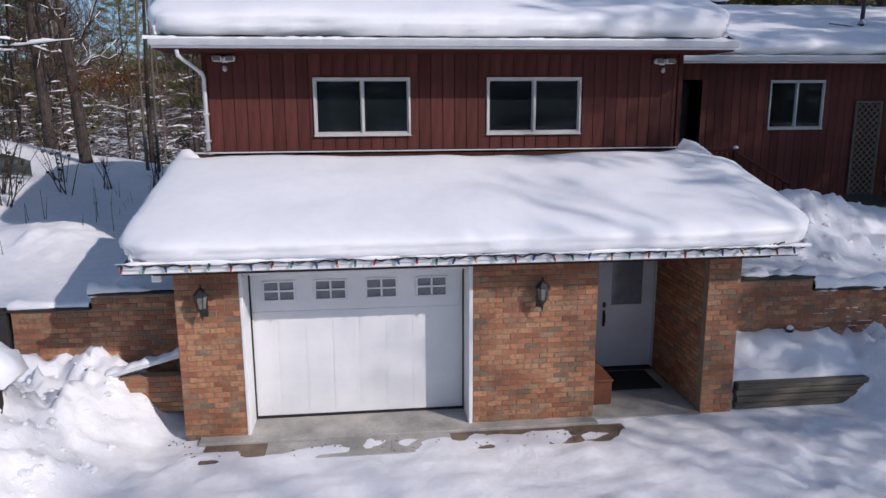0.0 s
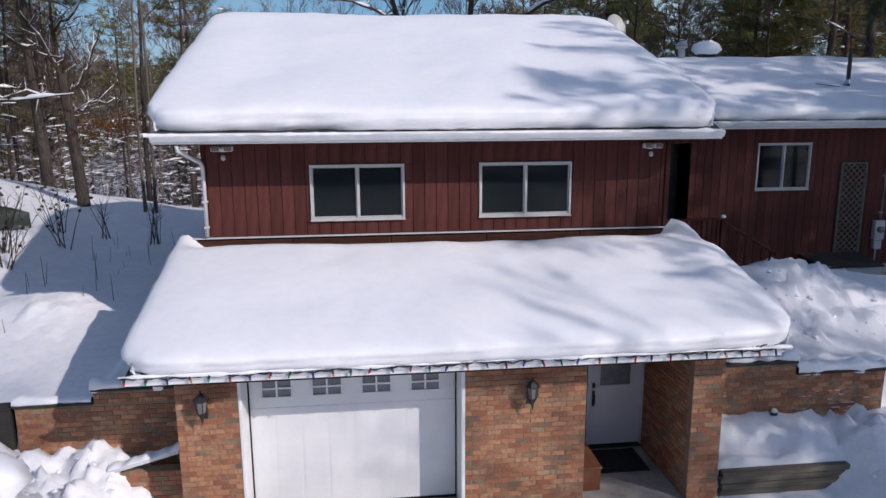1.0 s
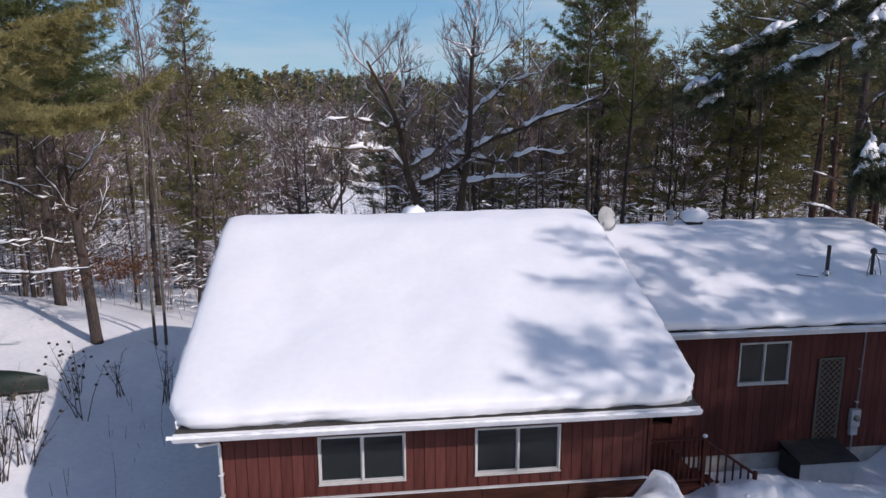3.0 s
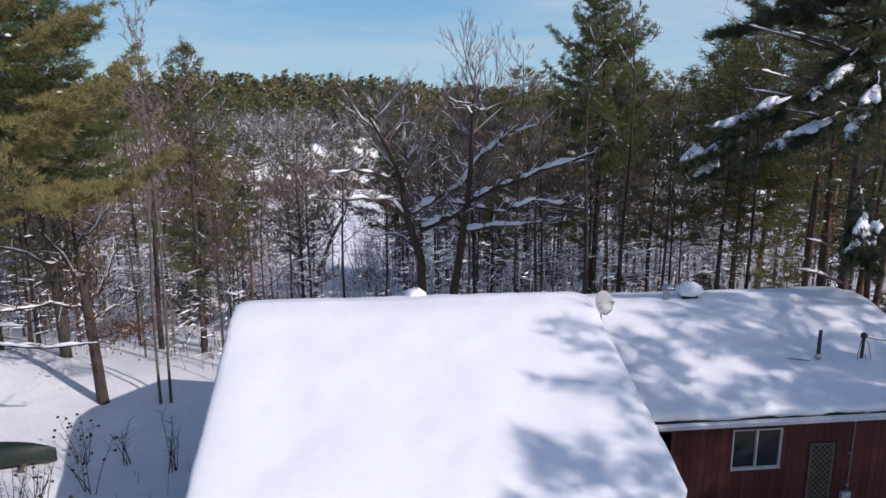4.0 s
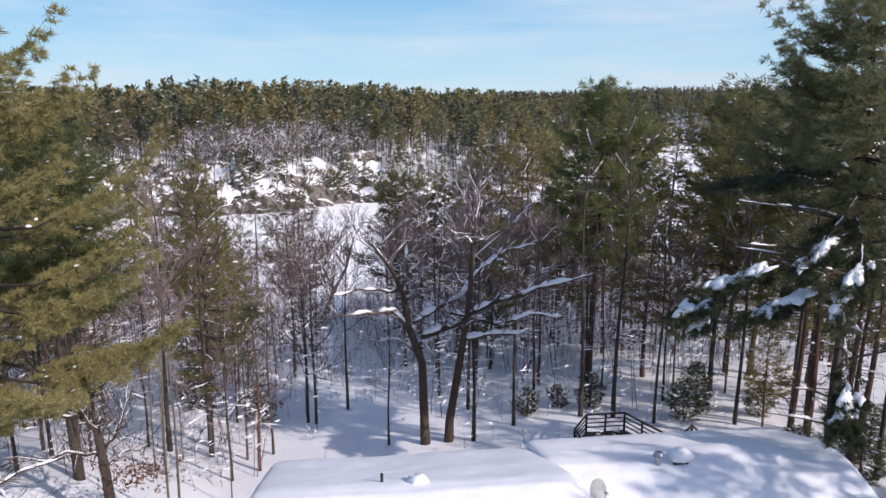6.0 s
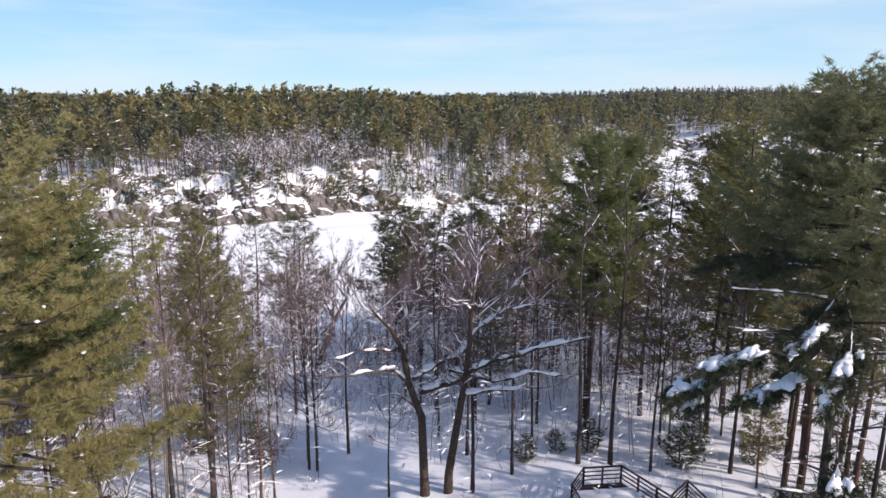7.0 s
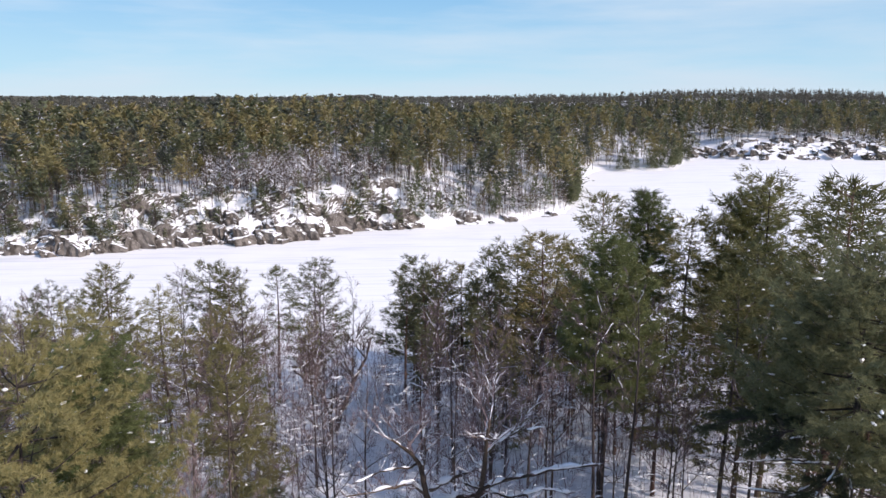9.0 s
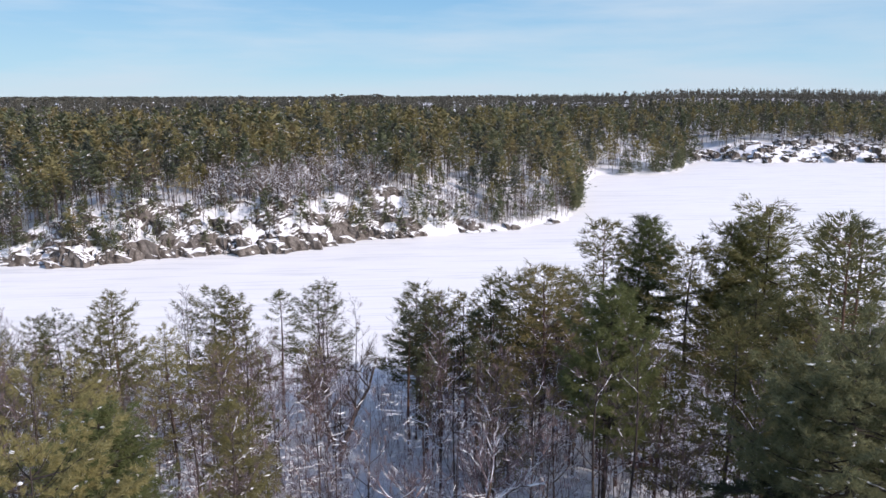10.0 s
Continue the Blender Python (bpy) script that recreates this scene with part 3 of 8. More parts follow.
def slider_window(name, x0, x1, y, z0, z1, label):
    """A white sliding window with two panes, set into its opening."""
    w, h = x1 - x0, z1 - z0
    t = thing(name, (x0, y, z0), label, "window", kind="structure")
    fr = MB()
    for a in ((-0.008, w + 0.008, -0.03, 0.10, -0.008, 0.03), (-0.008, w + 0.008, -0.03, 0.10, h - 0.03, h + 0.008), (-0.008, 0.03, -0.028, 0.10, 0.03, h - 0.03), (w - 0.03, w + 0.008, -0.028, 0.10, 0.03, h - 0.03)):
        fr.box(*a, bevel=0.006)
    part("window_frame", fr, FRAME_PAINT, t)
    part("window_sill", box_of(-0.02, w + 0.02, -0.05, -0.032, -0.022, -0.002, bevel=0.005), FRAME_PAINT, t)
    part("mullion", box_of(w / 2 - 0.016, w / 2 + 0.016, -0.015, 0.05, 0.03, h - 0.03, bevel=0.005), FRAME_PAINT, t)
    for a, b, d in ((0.03, w / 2 - 0.014, 0.02), (w / 2 + 0.014, w - 0.03, 0.0)):
        sash = MB()
        for q in ((a, b, d, d + 0.03, 0.03, 0.055), (a, b, d, d + 0.03, h - 0.055, h - 0.03), (a, a + 0.022, d, d + 0.03, 0.055, h - 0.055), (b - 0.022, b, d, d + 0.03, 0.055, h - 0.055)):
            sash.box(*q, bevel=0.004)
        s = part("sash", sash, GREY_PLASTIC, t)
        pane = part("pane", box_of(a + 0.02, b - 0.02, d + 0.012, d + 0.018, 0.05, h - 0.05), GLASS, s)
        pane.visible_shadow = False
    return t


GLASS = glass_material("window_glass")
# brick front of the garage
brick_wall("wall_garage_west", 0.82, 2.42, (-2.5, G_Y, 0.0), 0, "weathered red and brown brick pier beside the garage door", 1, thick=0.34)
brick_wall("wall_garage_middle", 1.76, 2.42, (1.43, G_Y, -0.02), 0, "sunlit weathered red-orange brick wall between the doors", 2, thick=0.34)
brick_wall("wall_porch_pier", 0.48, 2.42, (4.8, G_Y, -0.02), 0, "red-brown brick pier beside the porch", 3, thick=0.12)
brick_wall("wall_porch_side", 1.8, 2.42, (4.8, G_Y + 1.92, -0.02), -90, "shaded brick side wall of the porch", 4, thick=0.47)
brick_wall("wall_porch_return", 0.9, 2.42, (3.19, G_Y + 0.34, -0.02), 90, "brick return wall of the porch", 5, thick=0.12)
brick_wall("wall_yard_west", 2.5, 1.62, (-5.02, 10.2, 0.0), 0, "shaded low brick retaining wall", 6, thick=0.24)
brick_wall("wall_yard_west_upper", 1.4, 0.2, (-3.92, 10.203, 1.62), 0, "raised end of the brick retaining wall", 7, thick=0.22)
brick_wall("wall_yard_east", 3.4, 1.52, (5.28, 10.2, 0.0), 0, "low brick retaining wall with snow in its joints", 8, thick=0.24)
brick_wall("wall_yard_east_upper", 1.8, 0.2, (5.28, 10.203, 1.52), 0, "raised end of the brick retaining wall", 9, thick=0.22)
for nm, q in (("wall_cap", (-5.06, -3.93, 10.16, 10.46, 1.62, 1.66)), ("wall_cap", (-3.95, -2.48, 10.16, 10.46, 1.82, 1.86)), ("wall_cap", (7.09, 8.72, 10.16, 10.46, 1.52, 1.57)), ("wall_cap", (5.29, 7.09, 10.16, 10.46, 1.72, 1.78))):
    solo(nm, box_of(*q, bevel=0.012), DARK_CAP, "dark weathered coping on the retaining wall", "coping", kind="structure")

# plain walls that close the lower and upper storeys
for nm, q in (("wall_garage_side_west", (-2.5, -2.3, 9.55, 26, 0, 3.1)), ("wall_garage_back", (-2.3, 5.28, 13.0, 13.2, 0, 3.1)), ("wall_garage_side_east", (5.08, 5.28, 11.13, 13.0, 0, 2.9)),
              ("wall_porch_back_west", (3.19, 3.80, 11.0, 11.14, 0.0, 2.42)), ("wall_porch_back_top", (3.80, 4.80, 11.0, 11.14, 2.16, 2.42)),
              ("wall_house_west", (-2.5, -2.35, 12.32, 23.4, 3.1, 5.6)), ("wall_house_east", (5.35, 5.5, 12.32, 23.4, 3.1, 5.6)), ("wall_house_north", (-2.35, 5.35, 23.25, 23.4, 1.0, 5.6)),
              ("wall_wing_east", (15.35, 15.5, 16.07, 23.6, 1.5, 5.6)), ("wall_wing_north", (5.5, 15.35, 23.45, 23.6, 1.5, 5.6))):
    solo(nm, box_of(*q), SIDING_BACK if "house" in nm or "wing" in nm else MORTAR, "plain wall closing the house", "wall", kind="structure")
# floors and inner walls coloured near black, as the rooms' shade
solo("floor_upper", box_of(-2.35, 5.35, 12.34, 23.2, 3.1, 3.2), ROOM_SHADE, "upper floor behind the windows, room shade put into its colour", "floor", kind="structure")
solo("wall_room", box_of(-2.34, 5.34, 15.2, 15.3, 3.2, 5.4), ROOM_SHADE, "inner wall behind the windows, room shade put into its colour", "wall", kind="structure")
solo("wall_room_wing", box_of(5.52, 15.34, 18.4, 18.5, 1.6, 5.5), ROOM_SHADE, "inner wall behind the wing's window, room shade put into its colour", "wall", kind="structure")
solo("floor_wing", box_of(5.52, 15.34, 16.08, 23.4, 2.5, 2.6), ROOM_SHADE, "floor of the wing, room shade put into its colour", "floor", kind="structure")
solo("slab_porch", box_of(3.2, 4.8, 9.15, 11.0, -0.1, 0.02, bevel=0.01), CONCRETE, "wet grey concrete porch slab", "slab", kind="structure")
solo("slab_garage", box_of(-2.3, 3.2, 9.0, 13.0, -0.12, 0.045, bevel=0.01), CONCRETE, "wet concrete sill before the garage door", "slab", kind="structure")
pav = thing("pavement", (0, 0, 0), "wet sandy concrete paving strip in front of the garage", "pavement", kind="structure")
for k in range(7):
    part("paving_slab", box_of(-2.2 + k * 0.82, -1.382 + k * 0.82, 8.5, 8.99, -0.1, 0.012 - 0.003 * (k % 2), bevel=0.004), CONCRETE if 1 <= k <= 3 else SAND, pav)

# upper storey and wing
W1, W2, W3 = (-0.80, 0.80, 3.97, 4.91), (2.12, 3.76, 3.97, 4.91), (9.47, 10.82, 3.87, 4.98)
DOORWAY = (7.2, 7.8, 2.9, 5.0)
board_wall("wall_house_south", -2.5, 5.5, UP_Y, 3.72, 5.36, [W1, W2], "dark red-brown vertical board siding, lower part sunlit")
board_wall("wall_wing_south", 5.51, 15.5, WING_Y, 1.95, 5.42, [W3, DOORWAY], "dark red-brown vertical board siding in dappled shade")
solo("wall_wing_base", box_of(5.51, 15.5, WING_Y + 0.03, WING_Y + 0.2, 0.9, 1.95), CONCRETE, "grey concrete foundation of the wing", "foundation", kind="structure")
slider_window("window_1", *W1[:2], UP_Y, *W1[2:], "white-framed sliding window with dark glass")
slider_window("window_2", *W2[:2], UP_Y, *W2[2:], "white-framed sliding window with dark glass")
slider_window("window_3", *W3[:2], WING_Y, *W3[2:], "small white-framed sliding window in the wing")
band = thing("trim_band", (0, 0, 0), "wet brown timber band above the garage roof", "trim", kind="structure")
for k in range(5):
    part("plank", box_of(-2.82 + k * 1.69, -2.82 + k * 1.69 + 1.68, UP_Y - 0.05, UP_Y + 0.1, 3.06, 3.66, bevel=0.008), BAND, band)
part("flashing", box_of(-2.86, 5.62, UP_Y - 0.07, UP_Y + 0.02, 3.688, 3.712, bevel=0.008), GUTTER, band, "pale metal flashing")
corner = thing("trim_corner", (0, 0, 0), "narrow corner boards of the upper storey", "trim", kind="structure")
part("corner_board", box_of(-2.57, -2.50, UP_Y - 0.03, UP_Y + 0.06, 3.72, 5.34, bevel=0.008), STAIN_WOOD, corner)
part("corner_board", box_of(5.50, 5.58, UP_Y - 0.03, UP_Y + 0.06, 3.72, 5.34, bevel=0.008), STAIN_WOOD, corner)
back_door = thing("door_1", (DOORWAY[0], WING_Y, DOORWAY[2]), "dark doorway of the wing in deep shade", "door", kind="structure")
part("door_leaf", box_of(0.03, 0.57, 0.6, 0.64, 0, 2.07, bevel=0.005), BLACK, back_door)
part("door_frame", box_of(-0.06, 0.0, -0.03, 0.06, 0, 2.15, bevel=0.006), STAIN_WOOD, back_door)

# garage door: four sections, raised panels, a row of small windows
gd = thing("door_2", (-1.66, DOOR_Y, 0.06), "white sectional garage door with four small windows", "garage door", kind="structure")
GW, SEC = 3.06, 0.525
for s in range(4):
    z0 = s * SEC
    if s < 3:
        sec = part("door_section", box_of(0, GW, 0, 0.04, z0 + 0.0006, z0 + SEC - 0.0006), DOOR_WHITE, gd)
        for k in range(8):
            a = 0.03 + k * 0.377
            part("raised_panel", box_of(a, a + 0.345, -0.004, 0.004, z0 + 0.0002, z0 + SEC - 0.0002), DOOR_WHITE, sec)
    else:
        mb = MB()
        wins = [(0.22 + k * 0.712, 0.65 + k * 0.712) for k in range(4)]
        mb.box(0, GW, 0, 0.04, z0 + 0.003, z0 + 0.16)
        mb.box(0, GW, 0, 0.04, z0 + 0.43, z0 + SEC + 0.10)
        for a, b in zip([0] + [w[1] for w in wins], [w[0] for w in wins] + [GW]):
            mb.box(a, b, 0, 0.04, z0 + 0.16, z0 + 0.43)
        part("window_section", mb, DOOR_WHITE, gd)
        for a, b in wins:
            fr = MB()
            for q in ((a - 0.015, b + 0.015, -0.018, 0.006, z0 + 0.145, z0 + 0.17), (a - 0.015, b + 0.015, -0.018, 0.006, z0 + 0.42, z0 + 0.445), (a - 0.015, a + 0.015, -0.018, 0.006, z0 + 0.17, z0 + 0.42),
                      (b - 0.015, b + 0.015, -0.018, 0.006, z0 + 0.17, z0 + 0.42), ((a + b) / 2 - 0.014, (a + b) / 2 + 0.014, -0.016, 0.006, z0 + 0.17, z0 + 0.42), (a + 0.015, b - 0.015, -0.014, 0.006, z0 + 0.282, z0 + 0.308)):
                fr.box(*q, bevel=0.003)
            f = part("muntin_frame", fr, DOOR_WHITE, gd)
            for i in range(2):
                for j in range(2):
                    p = part("pane", box_of(a + i * (b - a) / 2, a + (i + 1) * (b - a) / 2, 0.012, 0.018, z0 + 0.16 + j * 0.135, z0 + 0.16 + (j + 1) * 0.135), REFLECT_PANE, f)
part("bottom_seal", box_of(0, GW, -0.008, -0.001, -0.02, 0.028), RUBBER, gd, "black rubber bottom seal")
solo("wall_garage_dark", box_of(-2.2, 3.1, 11.2, 11.3, 0.05, 2.5), ROOM_SHADE, "inner wall of the garage, room shade put into its colour", "wall", kind="structure")
trim = thing("trim_garage_door", (0, 0, 0), "white casing round the garage door", "trim", kind="structure")
part("jamb", box_of(-1.678, -1.63, G_Y - 0.015, DOOR_Y + 0.04, 0.0, 2.40, bevel=0.008), WHITE, trim)
part("jamb", box_of(1.372, 1.428, G_Y - 0.015, DOOR_Y + 0.04, 0.0, 2.40, bevel=0.008), WHITE, trim)
part("head", box_of(-1.63, 1.372, G_Y + 0.1, DOOR_Y + 0.04, 2.26, 2.40, bevel=0.008), WHITE, trim)
for xx in (-1.628, 1.352):
    part("weather_strip", box_of(xx, xx + 0.018, DOOR_Y - 0.03, DOOR_Y - 0.004, 0.05, 2.26), RUBBER, trim, "dark rubber weather strip")

# entry door
ed = thing("door_3", (3.86, 11.0, 0.08), "pale grey entry door with a dark glass light", "entry door", kind="structure")
lf = MB()
for q in ((0, 0.17, 0, 0.045, 0, 2.04), (0.72, 0.92, 0, 0.045, 0, 2.04), (0.17, 0.72, 0, 0.045, 0, 1.08), (0.17, 0.72, 0, 0.045, 1.92, 2.04)):
    lf.box(*q)
part("door_leaf", lf, GREY_DOOR, ed)
part("door_glass", box_of(0.17, 0.72, 0.015, 0.021, 1.08, 1.92), REFLECT_PANE, ed, "door glass with a grey reflection put into its colour")
gb = MB()
for q in ((0.15, 0.74, -0.012, 0.0, 1.06, 1.09), (0.15, 0.74, -0.012, 0.0, 1.91, 1.94), (0.15, 0.18, -0.012, 0.0, 1.09, 1.91), (0.71, 0.74, -0.012, 0.0, 1.09, 1.91)):
    gb.box(*q, bevel=0.003)
part("glazing_bead", gb, GREY_DOOR, ed)
hd = MB()
hd.box(0.045, 0.085, -0.03, 0.0, 0.72, 1.0, bevel=0.006)
hd.tube([(0.065, -0.02, 0.76), (0.065, -0.07, 0.79), (0.065, -0.07, 0.92), (0.065, -0.02, 0.95)], 0.012, 6)
part("handle", hd, BLACK, ed, "black pull handle")
part("deadbolt", box_of(0.04, 0.09, -0.03, 0.0, 1.05, 1.14, bevel=0.008), BLACK, ed, "black keypad lock")
df = MB()
for q in ((-0.05, 0.0, -0.02, 0.06, -0.05, 2.09), (0.925, 0.985, -0.05, 0.06, -0.05, 2.09), (-0.05, 0.985, -0.02, 0.06, 2.045, 2.09)):
    df.box(*q, bevel=0.005)
part("door_frame", df, GREY_DOOR, ed)
part("threshold", box_of(-0.05, 0.98, -0.06, 0.06, -0.06, -0.02, bevel=0.006), BLACK, ed)
solo("wall_hall", box_of(3.2, 4.8, 12.6, 12.7, 0, 2.4), ROOM_SHADE, "hall wall behind the entry door, room shade put into its colour", "wall", kind="structure")
tagged(solo("door_mat", box_of(3.72, 4.62, 10.1, 10.85, 0.024, 0.05, bevel=0.008), RUBBER), "black rubber door mat on the porch slab", "door mat")
st = thing("brick_step", (3.21, 9.62, 0.02), "small terracotta brick plinth beside the porch", "plinth")
part("base", box_of(0, 0.40, 0, 1.2, 0, 0.36, bevel=0.012), TERRA, st)
part("coping", box_of(-0.005, 0.42, -0.02, 1.22, 0.36, 0.40, bevel=0.012), TERRA, st)

# ceilings, roof decks and fascias
# unseen soffit, its brown chosen to deepen the porch shade
solo("ceiling_porch", box_of(-2.6, 5.4, 8.72, 11.0, 2.425, 2.45), BAND, "soffit over the porch and garage front, coloured dark to deepen shade", "soffit", kind="structure")


def deck(name, x0, x1, ya, za, yb, zb, label, mat=None, t=0.12):
    mb = MB()
    mb.add([(x0, ya, za), (x1, ya, za), (x1, yb, zb), (x0, yb, zb), (x0, ya, za - t), (x1, ya, za - t), (x1, yb, zb - t), (x0, yb, zb - t)],
           [(0, 1, 2, 3), (7, 6, 5, 4), (4, 5, 1, 0), (5, 6, 2, 1), (6, 7, 3, 2), (7, 4, 0, 3)])
    return solo(name, mb, mat or SHINGLE, label, "roof", kind="structure")


G0, G1, GS = 8.70, 12.10, 0.19
M0, MR, M1, MS = 11.38, 18.2, 23.8, 0.345
N0, NR, N1, NS = 15.35, 20.6, 24.1, 0.30
deck("roof_garage", -2.95, 5.78, G0, 2.565, G1, 2.565 + GS * (G1 - G0), "low shingled garage roof under deep snow")
deck("roof_house_south", -3.1, 6.1, M0, 5.48, MR, 5.48 + MS * (MR - M0), "shingled house roof under deep snow")
deck("roof_house_north", -3.1, 6.1, MR, 5.48 + MS * (MR - M0), M1, 5.48 + MS * (MR - M0) - MS * (M1 - MR), "rear slope of the house roof")
deck("roof_wing_south", 6.12, 15.9, N0, 5.50, NR, 5.50 + NS * (NR - N0), "shingled wing roof under deep snow")
deck("roof_wing_north", 6.12, 15.9, NR, 5.50 + NS * (NR - N0), N1, 5.50 + NS * (NR - N0) - 0.28 * (N1 - NR), "rear slope of the wing roof")
# unseen soffits in dark stain, to cut light bounced onto the walls
solo("soffit_house", box_of(-3.1, 6.1, M0 + 0.02, UP_Y + 0.2, 5.30, 5.335), STAIN_WOOD, "soffit under the house eave, coloured dark to deepen shade", "soffit", kind="structure")
solo("soffit_wing", box_of(6.12, 15.9, N0 + 0.02, WING_Y + 0.2, 5.36, 5.38), STAIN_WOOD, "soffit under the wing eave, coloured dark to deepen shade", "soffit", kind="structure")
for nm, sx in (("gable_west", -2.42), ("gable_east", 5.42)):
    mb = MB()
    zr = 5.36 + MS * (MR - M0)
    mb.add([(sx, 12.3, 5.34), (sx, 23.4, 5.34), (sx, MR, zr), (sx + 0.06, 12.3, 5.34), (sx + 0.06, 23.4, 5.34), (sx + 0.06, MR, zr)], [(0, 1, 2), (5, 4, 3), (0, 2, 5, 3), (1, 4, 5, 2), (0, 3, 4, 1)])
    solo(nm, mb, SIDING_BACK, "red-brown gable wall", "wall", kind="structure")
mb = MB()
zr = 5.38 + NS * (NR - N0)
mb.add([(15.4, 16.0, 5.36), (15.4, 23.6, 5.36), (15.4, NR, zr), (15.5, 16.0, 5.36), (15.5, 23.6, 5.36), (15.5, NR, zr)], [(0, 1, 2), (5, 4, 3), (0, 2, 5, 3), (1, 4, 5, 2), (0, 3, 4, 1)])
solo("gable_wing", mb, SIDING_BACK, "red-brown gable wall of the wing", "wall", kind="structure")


def gutter(name, x0, x1, y, z, label, h=0.13, d=0.11):
    t = thing(name, (x0, y, z), label, "gutter", kind="structure")
    w, mb = x1 - x0, MB()
    prof = [(0.0, h), (-d * 0.15 - d * 0.85, h), (-d, h * 0.8), (-d * 0.82, h * 0.45), (-d * 0.6, 0.01), (0, 0)]
    n = len(prof)
    mb.add([(0, p, q) for p, q in prof] + [(w, p, q) for p, q in prof], [(i, (i + 1) % n, (i + 1) % n + n, i + n) for i in range(n)] + [tuple(range(n - 1, -1, -1)), tuple(range(n, 2 * n))])
    part("trough", mb, GUTTER, t)
    part("fascia_board", box_of(0, w, 0.003, 0.03, -0.03, h + 0.03, bevel=0.004), WHITE, t)
    for k in range(int(w / 1.5)):
        part("hanger", box_of(0.4 + k * 1.5, 0.43 + k * 1.5, -d - 0.004, 0.0, h - 0.012, h + 0.006), GUTTER, t)
    return t


gutter("gutter_house", -3.12, 6.12, M0 - 0.03, 5.35, "pale grey metal gutter along the house eave", 0.105, 0.10)
gutter("gutter_wing", 6.14, 15.9, N0 - 0.03, 5.37, "pale grey metal gutter along the wing eave", 0.12, 0.1)
fb = thing("trim_garage_fascia", (-2.95, G0, 2.41), "white fascia board along the garage eave", "trim", kind="structure")
for k in range(3):
    part("fascia_board", box_of(k * 2.912, k * 2.912 + 2.91, -0.035, 0.0, 0.055, 0.165, bevel=0.006), WHITE, fb)
part("drip_edge", box_of(-0.02, 8.76, -0.055, -0.037, 0.11, 0.18, bevel=0.004), GUTTER, fb)


# snow on the roofs
RIM_IN = [0.13, 0.08, 0.045, 0.02, 0.005, 0.0, 0.02, 0.075, 0.19, 0.42, 0.85]
RIM_H = [0.0, 0.12, 0.28, 0.44, 0.58, 0.70, 0.80, 0.885, 0.945, 0.985, 1.0]


def spread(a, b, stepsize, low=True, high=True):
    """Stations along one side of a snow slab, with the share of the full depth at each."""
    lo = [(a + i, h) for i, h in zip(RIM_IN, RIM_H)] if low else [(a, 1.0)]
    hi = [(b - i, h) for i, h in zip(RIM_IN, RIM_H)][::-1] if high else [(b, 1.0)]
    n = max(2, int((hi[0][0] - lo[-1][0]) / stepsize))
    mid = [(lo[-1][0] + (hi[0][0] - lo[-1][0]) * k / n, 1.0) for k in range(1, n)]
    out = lo + mid + hi
    return np.array([p for p, h in out]), np.array([h for p, h in out])


def roof_snow(name, x0, x1, y0, y1, base, depth, label, sides=(True, True, True, True), stepsize=0.1, seed=0):
    xs, hx = spread(x0, x1, stepsize, sides[0], sides[1])
    ys, hy = spread(y0, y1, stepsize, sides[2], sides[3])
    X, Y = np.meshgrid(xs, ys)
    H = np.minimum(hx[None, :], hy[:, None])
    edge = 1 - H
    N = vnoise(X / 1.3 + seed, Y / 1.3, 3)
    wob = vnoise(X * 2.2 + seed, Y * 2.2, 4)
    Z = base(X, Y) + H * (depth(X, Y) + 0.10 * N + 0.025 * wob) + 0.05 * edge * wob
    # the plan's corners are rounded: square rings become arcs
    for sx, gx0, on_x in ((1, x0, sides[0]), (-1, x1, sides[1])):
        for sy, gy0, on_y in ((1, y0, sides[2]), (-1, y1, sides[3])):
            if on_x and on_y:
                r = 0.62
                a, b = r - sx * (X - gx0), r - sy * (Y - gy0)
                near = (a > 0) & (b > 0)
                k = np.where(near, np.maximum(a, b) / np.maximum(np.hypot(a, b), 1e-6), 1.0)
                X, Y = np.where(near, gx0 + sx * (r - a * k), X), np.where(near, gy0 + sy * (r - b * k), Y)
    # crumbling faces, with faint layers
    face = np.clip(edge * 2.2, 0, 1)
    crumb = 0.10 * vnoise(X * 1.7 + seed, Y * 1.7 + Z, 3) + 0.07 * vnoise(X * 6 + Z * 5 + seed, Y * 6 + Z * 9, 3) + 0.02 * np.sin(Z * 42 + 3 * wob)
    X, Y = X + face * crumb * np.where(hx[None, :] < hy[:, None], 1, 0.15), Y + face * crumb * np.where(hy[:, None] <= hx[None, :], 1, 0.15)
    Z = Z + 0.03 * face * vnoise(X * 7 + seed, Y * 7, 3)
    return solo(name, grid_mesh(name, np.stack([X, Y, Z], -1), SNOW), SNOW, label, "snow", kind="stuff")


def garage_depth(x, y):
    hollow = step(11.5, 11.95, y) * (1 - step(5.25, 5.6, x)) * step(-2.95, -2.2, x)
    return (0.36 + 0.075 * (y - 8.7)) * (1 - 0.97 * hollow) - 0.16 * step(5.3, 5.6, x) * step(10.9, 11.7, y) + 0.15 * np.exp(-((x - 5.72) / 0.3) ** 2 - ((y - 12.0) / 0.6) ** 2) + 0.05 * step(4.9, 5.6, x) + 0.06 * vnoise(x / 2.2, y / 2.2, 2)


